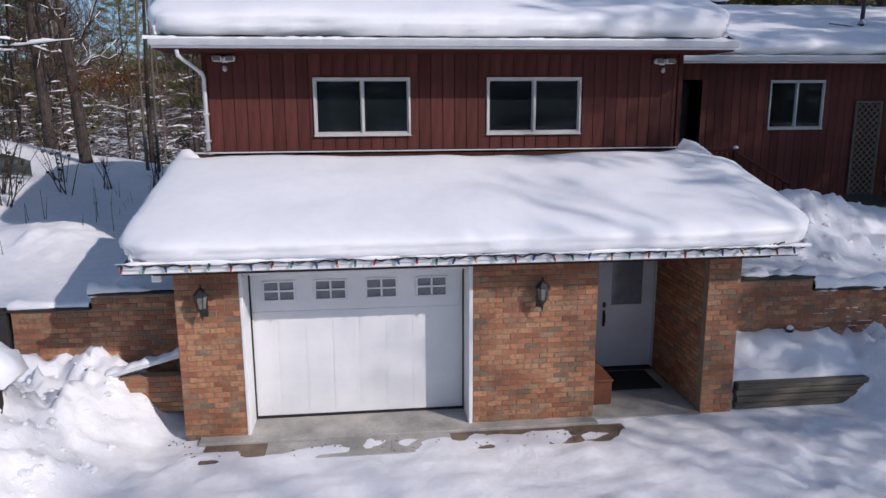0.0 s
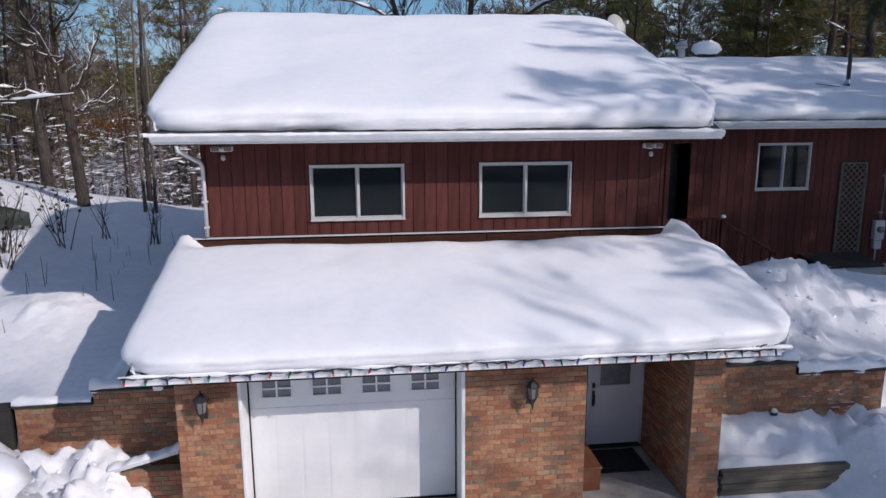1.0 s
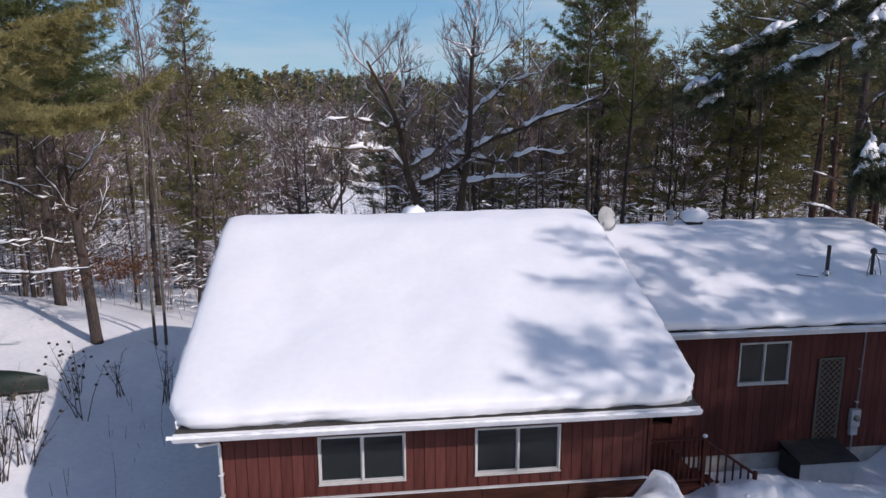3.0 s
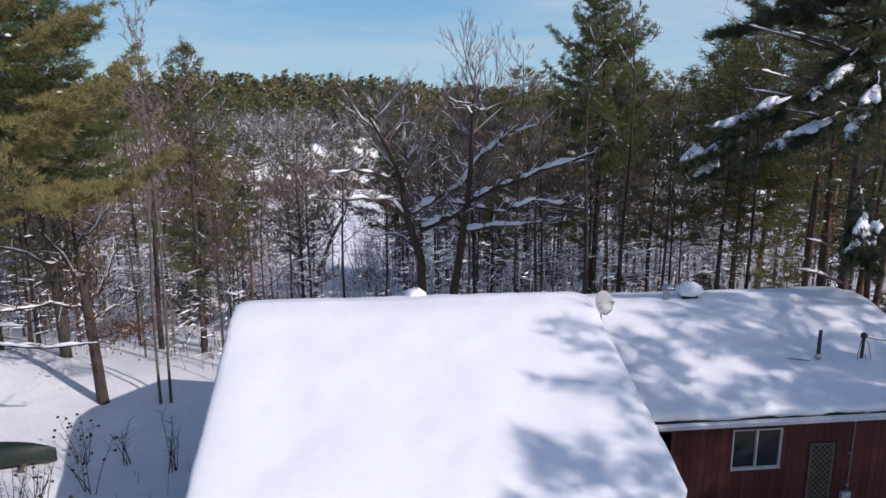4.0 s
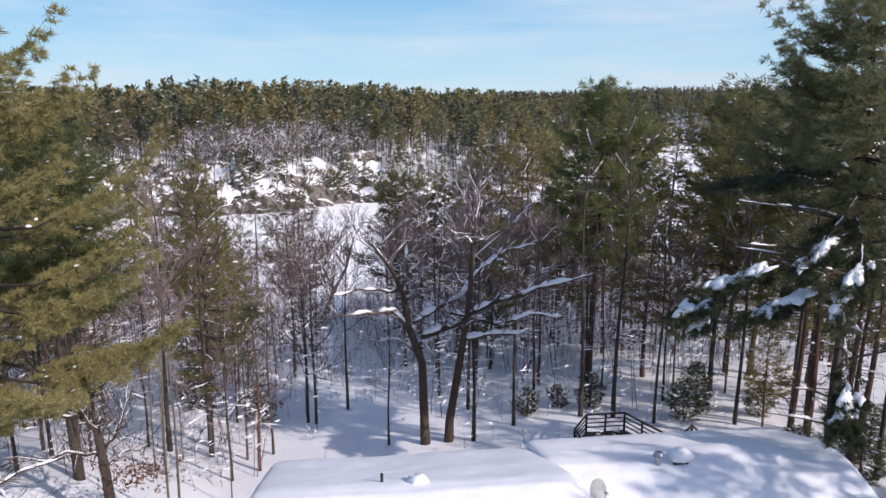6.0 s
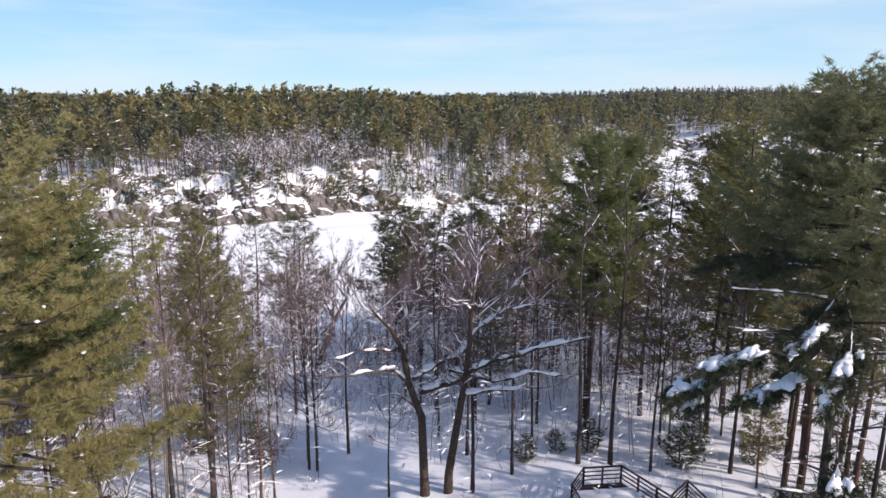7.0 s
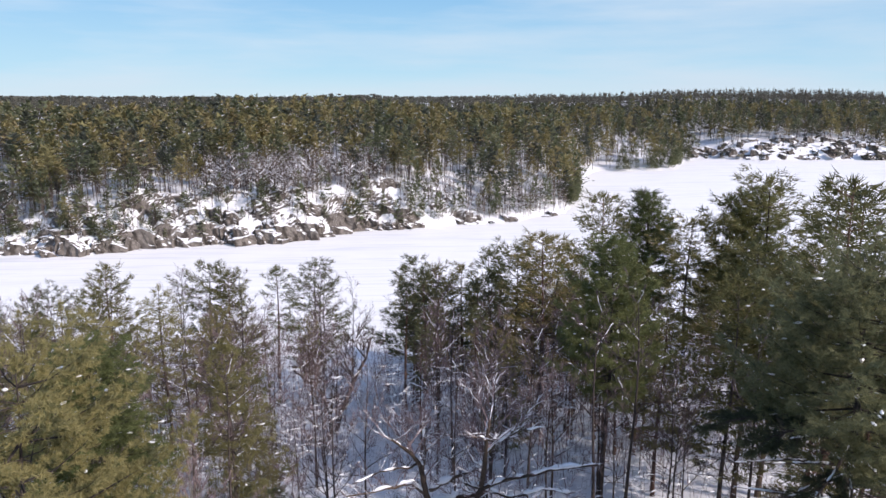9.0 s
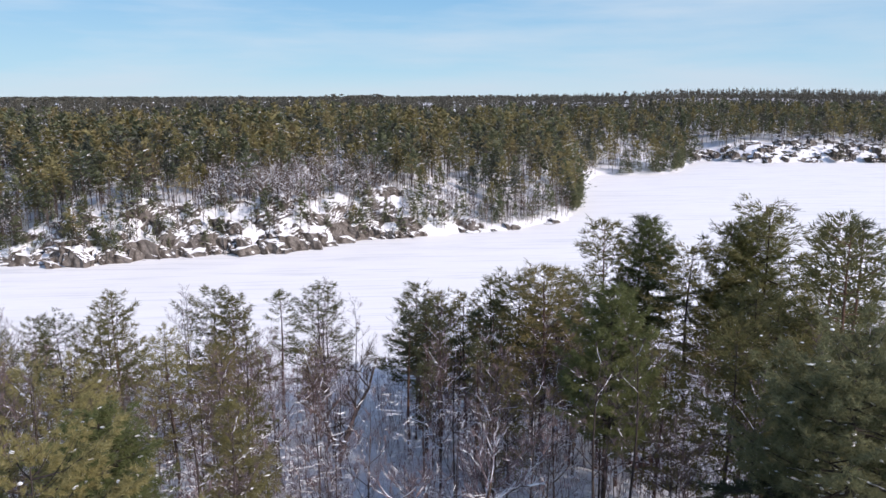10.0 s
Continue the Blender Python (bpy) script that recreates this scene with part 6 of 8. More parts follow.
def sprays(wood, base, way, length, r, rnd, level=3, sn=None):
    """A branch that forks again and again into fine upward twigs."""
    way = way.normalized()
    mid = base + way * length * 0.5 + Vector((rnd.uniform(-0.1, 0.1), rnd.uniform(-0.1, 0.1), rnd.uniform(-0.02, 0.1))) * length
    tip = base + way * length + Vector((rnd.uniform(-0.15, 0.15), rnd.uniform(-0.15, 0.15), rnd.uniform(0, 0.18))) * length
    wood.tube([base, mid, tip], [r, r * 0.7, max(0.003, r * 0.35)], 4 if r > 0.03 else 3, False)
    if sn and abs(way.z) < 0.75 and rnd.random() < 0.75:
        up = Vector((0, 0, r * 0.7 + 0.008))
        sn.tube([base.lerp(mid, 0.15) + up, base.lerp(mid, 0.8) + up * 1.4, mid.lerp(tip, 0.6) + up], [0.006, 0.012 + 0.5 * r, 0.005], 4, False)
    if level == 0:
        return
    for k in range(5 if level > 1 else 6):
        u = rnd.uniform(0.25, 1.0)
        q = base.lerp(mid, u * 2) if u < 0.5 else mid.lerp(tip, u * 2 - 1)
        d = way + Vector((rnd.uniform(-1, 1), rnd.uniform(-1, 1), rnd.uniform(-0.25, 0.9))) * 0.8
        sprays(wood, q, d, length * rnd.uniform(0.35, 0.62), max(0.004, r * 0.5), rnd, level - 1, sn if level > 1 else None)


def oak():
    """The old oak behind the house: two leaning trunks, long crooked limbs laden with snow, fine twigs above."""
    rnd = random.Random(5)
    gz = float(ground_z(3.8, 34.5))
    o = Vector((3.8, 34.5, gz))
    t = thing("oak_tree", o, "old bare oak with long snow-laden limbs", "bare tree")
    wood, sn = MB(), MB()
    trunks = [([(3.2, 34.6, gz - 0.8), (3.12, 34.5, 2.3), (3.0, 34.3, 5.7), (2.3, 34.0, 7.8), (2.0, 33.6, 9.7), (1.4, 32.2, 11.2), (0.5, 30.7, 12.7)], 0.25),
              ([(4.4, 34.6, gz - 0.8), (4.46, 34.6, 2.3), (4.9, 34.3, 5.5), (5.1, 33.5, 7.8), (5.1, 32.0, 10.4), (4.85, 30.0, 12.9), (4.9, 29.5, 14.0)], 0.24)]
    for pts, r in trunks:
        p = [Vector(q) - o for q in pts]
        tk = MB()
        tk.tube(p, [r * (1.2, 0.95, 0.82, 0.68, 0.5, 0.36, 0.2)[k] for k in range(len(p))], 8)
        part("trunk", tk, BARK, t, smooth=True)
        heaped(sn, p[3:], r * 0.45, rnd, 0.9, 0.12)
    limbs = [([(2.3, 34.0, 7.8), (1.55, 33.6, 8.7), (0.2, 32.8, 8.9), (-1.75, 32.0, 9.1)], 0.12, 1.0), ([(3.0, 34.2, 7.2), (4.57, 33.3, 7.95), (5.5, 32.6, 9.0), (7.6, 31.8, 9.95), (9.3, 31.0, 10.7), (10.4, 30.25, 11.1)], 0.14, 1.25),
             ([(2.5, 34.1, 7.9), (3.3, 33.9, 8.5), (4.8, 33.5, 9.35), (5.6, 33.2, 10.75), (6.4, 33.1, 11.3), (6.95, 33.0, 12.1)], 0.11, 1.05), ([(6.4, 33.1, 11.3), (6.95, 32.6, 11.95), (8.35, 32.0, 12.3)], 0.05, 0.6),
             ([(5.0, 33.7, 7.6), (4.3, 33.5, 8.6), (5.1, 33.0, 8.62), (6.4, 32.6, 8.15), (8.1, 32.2, 8.8), (9.75, 32.0, 8.65)], 0.10, 1.15), ([(5.1, 33.6, 7.2), (7.0, 33.4, 7.45), (8.95, 33.0, 7.6)], 0.09, 1.2),
             ([(1.9, 33.4, 9.9), (1.3, 33.0, 9.95), (-0.1, 32.0, 10.3), (-1.4, 31.0, 10.35)], 0.07, 0.9), ([(2.1, 33.4, 9.6), (2.25, 33.3, 10.5), (2.1, 33.0, 12.3), (2.5, 32.9, 12.5)], 0.08, 0.8),
             ([(2.2, 33.3, 10.6), (2.4, 33.2, 10.85), (3.2, 32.6, 11.95)], 0.06, 0.9), ([(4.85, 30.0, 12.85), (4.5, 29.7, 13.1), (3.66, 29.4, 13.55)], 0.05, 0.5), ([(4.9, 29.9, 12.9), (5.3, 29.7, 12.95)], 0.05, 0.8),
             ([(5.1, 32.0, 10.4), (4.7, 32.0, 10.5), (4.2, 32.0, 11.2)], 0.05, 0.7), ([(6.4, 33.1, 11.3), (7.0, 33.1, 11.35)], 0.05, 0.9), ([(2.9, 34.3, 6.2), (1.8, 34.6, 6.9), (0.4, 35.0, 6.8)], 0.06, 0.5),
             ([(7.0, 33.4, 7.45), (7.8, 33.8, 7.2), (8.6, 34.0, 7.6)], 0.04, 0.5)]
    for pts, r, depth in limbs:
        p = [Vector(q) - o for q in pts]
        fine = []
        for a, b in zip(p, p[1:]):
            fine += [a.lerp(b, k / 3) + Vector((0, 0, 0.06 * math.sin(k * 2.1 + a.x * 3))) for k in range(3)]
        fine.append(p[-1])
        n = len(fine) - 1
        rad = [r * (1 - 0.72 * k / n) for k in range(n + 1)]
        wd = MB()
        wd.tube(fine, rad, 6, False)
        part("limb", wd, BARK, t)
        heaped(sn, fine, r, rnd, depth * (1.6 if pts[-1][0] > 4 else 1.0), 0.06 if pts[-1][0] > 4 else 0.14)
        for k in range(2, n + 1):
            for j in range(2):
                sprays(wood, fine[k], Vector((rnd.uniform(-1, 1), rnd.uniform(-0.8, 0.8), rnd.uniform(-0.3, 1.1))), rnd.uniform(0.5, 1.3), rad[k] * 0.35 + 0.006, rnd, 1, sn)
    # fine crown over both trunks
    for pts, r in trunks:
        p = [Vector(q) - o for q in pts]
        for k in range(11):
            i = rnd.choice((3, 4, 4, 5, 5))
            b = p[i].lerp(p[i + 1], rnd.random())
            a = rnd.uniform(0, 6.28)
            sprays(wood, b, Vector((math.cos(a) * 0.8, math.sin(a) * 0.6, rnd.uniform(0.5, 1.6))), rnd.uniform(1.6, 3.0), 0.038, rnd, 3, sn)
    tagged(part("branchwork", wood, TWIG, t), kind="stuff")
    tagged(part("limb_snow", sn, SNOW_CLUMP, t, "thick ridges of snow on the limbs", True), kind="stuff")


oak()


def forked_tree():
    """The leaning tree at the edge of the yard, with snow along its crooked limbs and some dry leaves."""
    rnd = random.Random(15)
    o = Vector((-9.4, 25.2, float(ground_z(-9.4, 25.2))))
    t = thing("forked_tree", o, "leaning grey-brown leafless tree with a few rust leaves", "bare tree")
    tk, wood, sn = MB(), MB(), MB()
    at = lambda x, y, z: Vector((x, y, z)) - o
    tk.tube([at(-9.35, 25.3, o.z - 0.6), at(-9.4, 25.3, 2.9), at(-9.47, 25.3, 4.2), at(-9.56, 25.35, 5.4), at(-9.68, 25.35, 7.0)], [0.25, 0.20, 0.185, 0.175, 0.15], 9)
    part("trunk", tk, BARK_DARK, t, smooth=True)
    for pts, r, snowy in (([(-9.68, 25.35, 6.9), (-9.9, 25.1, 7.6), (-10.55, 24.75, 9.0), (-10.5, 24.55, 9.7)], 0.10, 1), ([(-9.54, 25.4, 6.3), (-9.2, 25.7, 6.8), (-8.9, 25.85, 7.5), (-8.5, 25.9, 8.6)], 0.08, 1),
                          ([(-9.68, 25.35, 6.9), (-9.8, 25.45, 7.6), (-9.9, 25.55, 8.8), (-9.9, 25.65, 10.4)], 0.10, 0), ([(-9.9, 25.1, 7.6), (-10.8, 25.0, 8.0), (-12.0, 24.6, 8.6), (-12.8, 24.3, 9.4)], 0.07, 1),
                          ([(-9.6, 25.4, 6.0), (-10.4, 25.2, 6.4), (-11.4, 24.9, 6.3), (-12.6, 24.5, 6.6)], 0.06, 1), ([(-9.55, 25.4, 5.6), (-9.0, 25.6, 6.0), (-8.2, 25.8, 6.2)], 0.05, 1), ([(-9.85, 25.5, 8.4), (-9.2, 25.7, 9.0), (-8.6, 25.8, 10.0)], 0.05, 1)):
        snowy_limb(wood, sn, [at(*p) for p in pts], r, rnd, 0.6 * snowy)
    for k in range(40):
        b = at(rnd.uniform(-11, -8.4), 25.5 + rnd.uniform(-0.4, 0.5), rnd.uniform(5.0, 8.5))
        e = b + Vector((rnd.uniform(-1, 1), rnd.uniform(-0.7, 0.7), rnd.uniform(0.2, 1.6)))
        wood.tube([b, b.lerp(e, 0.5) + Vector((rnd.uniform(-0.15, 0.15), 0, 0.1)), e], [0.022, 0.014, 0.004], 3, False)
        for j in range(4):
            q = b.lerp(e, rnd.uniform(0.2, 1))
            wood.tube([q, q + Vector((rnd.uniform(-0.5, 0.5), rnd.uniform(-0.5, 0.5), rnd.uniform(0, 0.6)))], [0.009, 0.003], 3, False)
    tagged(part("branchwork", wood, BARK, t), kind="stuff")
    tagged(part("limb_snow", sn, SNOW_CLUMP, t, "ridges of snow on the limbs", True), kind="stuff")
    c = np.array([(rnd.gauss(-8.5, 0.75), rnd.gauss(25.4, 0.5), rnd.gauss(5.3, 0.28)) for k in range(420)]) - np.array(o)
    lv = needles_of(c, np.array([(0.2, 0, -0.3)] * len(c)), 3, 0.10, 0.028, np.random.RandomState(3), 1.2, -0.2)
    tagged(part("dry_leaves", faces_mesh("dry_leaves", lv, RUST, 3), RUST, t, "rust-brown dry leaves"), kind="stuff")


forked_tree()


def planted(ob, x, y, turn=0.0, scale=1.0, sink=0.05):
    ob.matrix_world = Matrix.Translation((x, y, float(ground_z(x, y)) - sink)) @ Matrix.Rotation(turn, 4, "Z") @ Matrix.Diagonal((scale, scale, scale, 1))
    return ob


# single trees that can be told apart
west_pine = planted(pine(21, 18.0, 0.40, 6.0, NEEDLES_OLIVE, BARK_DARK, tuft=(0.23, 0.014, 46), every=0.27, per=5, gap=0.95, lean=(1.6, -0.8), snow=0.1, airy=0.3, label="tall olive-green pine with a wide crown", shape=0.5, bias=(-0.25, 0.35)), -12.8, 22.6)
west_wood, west_snow = MB(), MB()
for pts in (((-12.4, 22.5, 5.6), (-11.2, 21.8, 6.1), (-9.4, 21.2, 6.1), (-7.6, 21.0, 6.3)), ((-12.4, 22.5, 7.2), (-11.2, 21.2, 7.4), (-10.0, 20.0, 7.2), (-8.9, 19.2, 7.4)), ((-12.4, 22.5, 6.4), (-11.6, 23.6, 6.6), (-10.6, 24.6, 6.5))):
    p = [Vector(q) - west_pine.matrix_world.translation for q in pts]
    west_wood.tube(p, [0.06, 0.05, 0.035, 0.012][:len(p)], 5, False)
    heaped(west_snow, p, 0.04, random.Random(6), 0.9, 0.1)
    for k in range(9):
        u = random.Random(k).random() * (len(p) - 1)
        sprays(west_wood, p[int(u)].lerp(p[int(u) + 1], u - int(u)), Vector((random.Random(k + 5).uniform(-0.2, 1), random.Random(k + 9).uniform(-1, 1), 0.1)), 0.9, 0.014, random.Random(k), 1)
tagged(part("branchwork", west_wood, BARK, west_pine), kind="stuff")
tagged(part("limb_snow", west_snow, SNOW_CLUMP, west_pine, "snow on dead lower limbs", True), kind="stuff")
right_pine = planted(pine(22, 20.6, 0.64, 5.0, NEEDLES_WARM, BARK_DARK, tuft=(0.24, 0.014, 30), every=0.25, per=8, gap=0.55, lean=(-0.5, -0.3), snow=0.2, airy=0.22, label="tall grey-green pine with heavy snow on its boughs", shape=0.42), 17.9, 23.4)
full_pine = planted(pine(23, 20.0, 0.47, 3.9, NEEDLES_GREEN, BARK_DARK, tuft=(0.30, 0.017, 20), every=0.27, per=7, gap=0.5, snow=0.15, airy=0.15, label="dense green pine with a full crown", shape=0.5), 14.5, 41.5)
planted(pine(24, 15.2, 0.26, 3.7, NEEDLES_OLIVE, BARK_DARK, tuft=(0.28, 0.015, 18), every=0.28, per=6, gap=0.66, snow=0.15, airy=0.15, label="bushy olive-green pine on the slope", shape=0.72), -8.0, 35.8)

# pines along the shore, seen against the lake: x, y, height of the top
SHORE = ((-29.2, 77, 10.7), (-19.4, 81, 9.7), (-17.2, 80, 9.2), (-12.3, 84, 8.6), (-8.0, 88, 8.0), (4.0, 75, 11.4), (6.0, 72, 10.8), (8.6, 70, 11.6), (11.4, 70, 13.2), (13.4, 66, 14.4), (15.0, 62, 16.4), (17.5, 66, 14.6),
         (25.4, 77, 17.9), (30.6, 79, 18.0), (39.0, 67, 20.6), (36.2, 69, 18.6), (32.2, 69, 16.2), (29.9, 41.6, 23.4), (45.5, 62, 20.0), (-34, 74, 9.0), (50, 72, 19.0), (-40, 70, 9.5))
kinds = [pine(31, 16, 0.30, 3.9, NEEDLES, BARK_RED, tuft=(0.44, 0.034, 10), every=0.38, per=5, gap=1.15, snow=0.25, label="slender grey-green pine on the wooded slope", shape=0.42),
         pine(32, 17, 0.28, 4.6, NEEDLES, BARK_DARK, tuft=(0.44, 0.034, 9), every=0.40, per=5, gap=1.3, snow=0.3, label="layered grey-green pine on the wooded slope", shape=0.38),
         pine(33, 15, 0.60, 2.1, NEEDLES_DARK, BARK_RED, tuft=(0.42, 0.028, 8), every=0.36, per=4, gap=0.85, snow=0.4, label="dark thin pine on the wooded slope", shape=0.5),
         pine(34, 18, 0.30, 4.0, NEEDLES_OLIVE, tuft=(0.42, 0.030, 9), every=0.40, per=5, gap=1.0, snow=0.12, label="broad olive-green pine on the wooded slope", shape=0.6)]
rnd = random.Random(77)


def put(src, x, y, s, used=set(), wide=1.0):
    m = Matrix.Translation((x, y, float(ground_z(x, y)) - 0.05)) @ Matrix.Rotation(rnd.uniform(0, 6.28), 4, "Z") @ Matrix.Diagonal((s * wide * rnd.uniform(0.9, 1.1), s * wide * rnd.uniform(0.9, 1.1), s, 1))
    if 4 < x < 16 and 29 < y < 34:
        return None  # the clearing in front of the oak stays open
    if src.name not in used:
        used.add(src.name)
        src.matrix_world = m
        return src
    return copy_thing(src, m @ Matrix.Diagonal((*(1 / a for a in src.scale), 1)))


for k, (x, y, top) in enumerate(SHORE):
    src = kinds[(0, 1, 0, 2, 1)[k % 5]]
    put(src, x, y, (top - float(ground_z(x, y))) / (16, 17, 15, 18)[kinds.index(src)], wide=1.15)

bares = [bare(41, 12, 0.35, 4.2, BARK, snow=0.6, label="thin leafless tree with brown twigs"), bare(42, 14, 0.40, 4.6, BARK_DARK, snow=0.7, label="dark leafless tree with snow on its limbs"),
         bare(43, 9, 0.30, 3.0, BARK, limbs_n=10, snow=0.5, label="small leafless tree with brown twigs"), bare(44, 15, 0.5, 3.6, BARK_DARK, limbs_n=12, snow=0.45, label="tall leafless tree with a bare stem", upright=1.0),
         bare(45, 11, 0.25, 5.0, BARK_DARK, limbs_n=14, snow=0.9, upright=0.45, label="spreading leafless tree laden with snow"), bare(46, 12, 0.55, 2.2, BARK_PALE, r0=0.048, limbs_n=9, snow=0.1, upright=1.2, label="slim pale-barked leafless aspen stem")]


def glade(y):
    """Middle of the open strip that runs down to the lake."""
    return 0.4 - 0.075 * (np.minimum(y, 78) - 41)


def free(x, y):
    """Whether a tree may stand there: not in the house, the clearing to the lake, or too close to another."""
    if -5 < x < 19 and y < 27.5:
        return False
    if y < 30 and x > -7 and x < 21:
        return False
    if abs(x - glade(y)) < 3.4 - 0.03 * (y - 40) and 30 < y < 92:
        return False
    if y > 104 + 0.08 * max(x, 0):
        return False
    if x < 19 and y < 31 and x > -13 and y < 24:
        return False
    return all((x - a) ** 2 + (y - b) ** 2 > 1.6 for a, b in taken)


taken = [(-4.9, 65.5), (3.8, 34.5), (-12.8, 22.6), (-9.4, 25.2), (17.9, 23.4), (14.5, 41.5), (-8.0, 35.8)] + [(a, b) for a, b, c in SHORE]
# stems close behind the house
for x, y, k, s in ((-2.8, 39.0, 4, 1.0), (-3.3, 39.3, 1, 0.8), (1.25, 34.6, 2, 0.9), (-7.7, 34.1, 3, 0.95), (-4.7, 34.4, 2, 1.0), (-5.7, 28.3, 5, 0.7), (-5.9, 33.7, 2, 0.9), (-7.5, 25.7, 5, 1.15), (-7.2, 25.9, 5, 1.2), (8.3, 36.2, 3, 1.0),
                   (12.4, 37.0, 3, 1.1), (14.3, 36.8, 3, 1.15), (16.3, 35.7, 1, 0.9), (20.4, 34.4, 3, 1.0), (22.8, 33.0, 3, 1.2), (23.1, 27.0, 3, 1.1), (-9.9, 32.2, 5, 0.9), (-9.2, 31.4, 5, 0.95), (-8.9, 33.2, 5, 0.9),
                   (-12.5, 30.5, 4, 0.9), (-14.5, 24.5, 0, 0.8), (10.0, 38.5, 1, 0.9), (6.2, 39.5, 3, 0.9), (18.4, 38.0, 4, 0.9), (-14.8, 33, 4, 1.0), (-1.0, 41.5, 1, 0.9), (5.0, 44, 4, 1.1), (8.0, 47, 4, 1.1)):
    put(bares[k], x, y, s)
    taken.append((x, y))
put(kinds[0], 22.9, 56.0, 0.75)
n_p = n_b = 0
while n_b < 150:
    y = 26 + 80 * rnd.random() ** 0.85
    x = rnd.uniform(-12 - 0.62 * y, 8 + 0.86 * y)
    if not free(x, y):
        continue
    taken.append((x, y))
    put(bares[rnd.choice((0, 0, 1, 2, 2, 3, 3, 4, 5))], x, y, rnd.uniform(0.75, 1.15))
    n_b += 1
# a close stand of slim red pines between the house and the shore
while n_p < 40:
    x, y = rnd.uniform(2.5, 22), rnd.uniform(52, 84)
    if all((x - a) ** 2 + (y - b) ** 2 > 1.2 for a, b in taken) and free(x, y):
        taken.append((x, y))
        put(kinds[2], x, y, rnd.uniform(0.8, 1.12))
    n_p += 1
n_p = 0
while n_p < 44:
    y = 30 + 76 * rnd.random()
    x = rnd.uniform(-14 - 0.62 * y, 8 + 0.86 * y)
    # fewer pines in the middle, more towards the sides and the shore
    if not free(x, y) or rnd.random() < 0.75 * math.exp(-((x - 4) / 14) ** 2) or (x - 14.5) ** 2 + (y - 41.5) ** 2 < 20:
        continue
    taken.append((x, y))
    kind = rnd.choice((0, 1, 1, 3)) if x < -6 else rnd.choice((0, 1, 2, 2)) if x < 24 else rnd.choice((1, 2, 3))
    put(kinds[kind], x, y, rnd.uniform(0.6, 1.0) * (1.1 if x > 22 else 0.9))
    n_p += 1

# trees on the sunny side of the drive, behind the camera's right shoulder, whose shade falls on the roofs
planted(pine(38, 18.8, 0.70, 5.0, NEEDLES, BARK_DARK, tuft=(0.48, 0.037, 9), every=0.44, per=5, gap=0.8, snow=0.3, label="tall high-crowned pine across the drive", shape=0.38), 21.0, 3.5)
for x, y, k, s in ((24.5, 7.0, 0, 1.25), (27.5, 4.0, 3, 1.2), (30.5, 8.0, 0, 1.3), (33, 13, 1, 1.2), (31, 1, 2, 1.3)):
    put(kinds[k], x, y, s)
for x, y, k, s in ((16.8, 0.8, 2, 1.18), (15.4, 2.8, 0, 0.55), (18.2, 9.6, 3, 0.62), (20.5, 7.6, 3, 0.72)):
    put(kinds[k], x, y, s)
put(kinds[1], 18.2, -0.8, 0.68)
put(kinds[2], 18.2, 6.8, 0.72, wide=1.3)
for x, y, k, s in ((29, -22, 1, 2.0), (36, -14, 1, 2.0), (22.5, -2.5, 1, 1.2), (17.5, -4.0, 1, 1.1), (18.5, 1.0, 3, 1.1), (19.5, 6.0, 1, 1.0)):
    put(bares[k], x, y, s)

# a brown thicket of leafless trees beyond the west yard
for k in range(16):
    x, y = rnd.uniform(-24, -5.5), rnd.uniform(28.5, 46)
    if all((x - a) ** 2 + (y - b) ** 2 > 1.2 for a, b in taken):
        taken.append((x, y))
        put(bares[rnd.choice((0, 0, 4, 4, 2))], x, y, rnd.uniform(0.65, 0.95))
for k in range(46):
    x, y = rnd.uniform(-26, -3.5), rnd.uniform(47, 78)
    if free(x, y):
        taken.append((x, y))
        put(bares[rnd.choice((0, 0, 1, 2, 3, 4))], x, y, rnd.uniform(0.75, 1.0))
for k in range(12):
    x, y = rnd.uniform(2, 16), rnd.uniform(46, 76)
    if free(x, y):
        taken.append((x, y))
        put(bares[rnd.choice((0, 1, 3, 3))], x, y, rnd.uniform(0.8, 1.05))
# broad olive pines on the slope to the west
for x, y, s in ((-17, 55, 0.9), (-18.6, 42.0, 0.92), (-24, 48, 0.85), (-28, 38, 0.9)):
    put(kinds[3], x, y, s)

wide_olive = pine(36, 13.5, 0.40, 5.0, NEEDLES_OLIVE, BARK_DARK, tuft=(0.40, 0.028, 11), every=0.36, per=6, gap=0.85, snow=0.25, label="spreading olive-green pine with level boughs", shape=0.45)
put(wide_olive, -21.0, 34.0, 1.0)
low_olive = pine(35, 12, 0.14, 3.4, NEEDLES_OLIVE, BARK_DARK, tuft=(0.40, 0.028, 10), every=0.36, per=6, gap=0.8, snow=0.2, label="low-branched olive-green pine beside the yard", shape=0.6)
put(low_olive, -19.0, 46.0, 1.15)
# dark pines and low evergreens behind the wing
for x, y, k, s in ((29.5, 34, 1, 1.1), (25.8, 36, 1, 1.0), (27, 44, 3, 1.0), (22.6, 41.2, 1, 1.0), (20.0, 46, 0, 0.9)):
    put(kinds[k], x, y, s)
    taken.append((x, y))
# thin dark pines beyond the wing's end
for x, y, k in ((19.6, 28.4, 0.9), (21.6, 30.2, 1.0), (23.4, 28.6, 0.95), (20.6, 25.6, 0.8), (24.8, 31.6, 1.0), (26.2, 28.0, 1.05)):
    put(kinds[2], x, y, k, wide=1.2)
    taken.append((x, y))
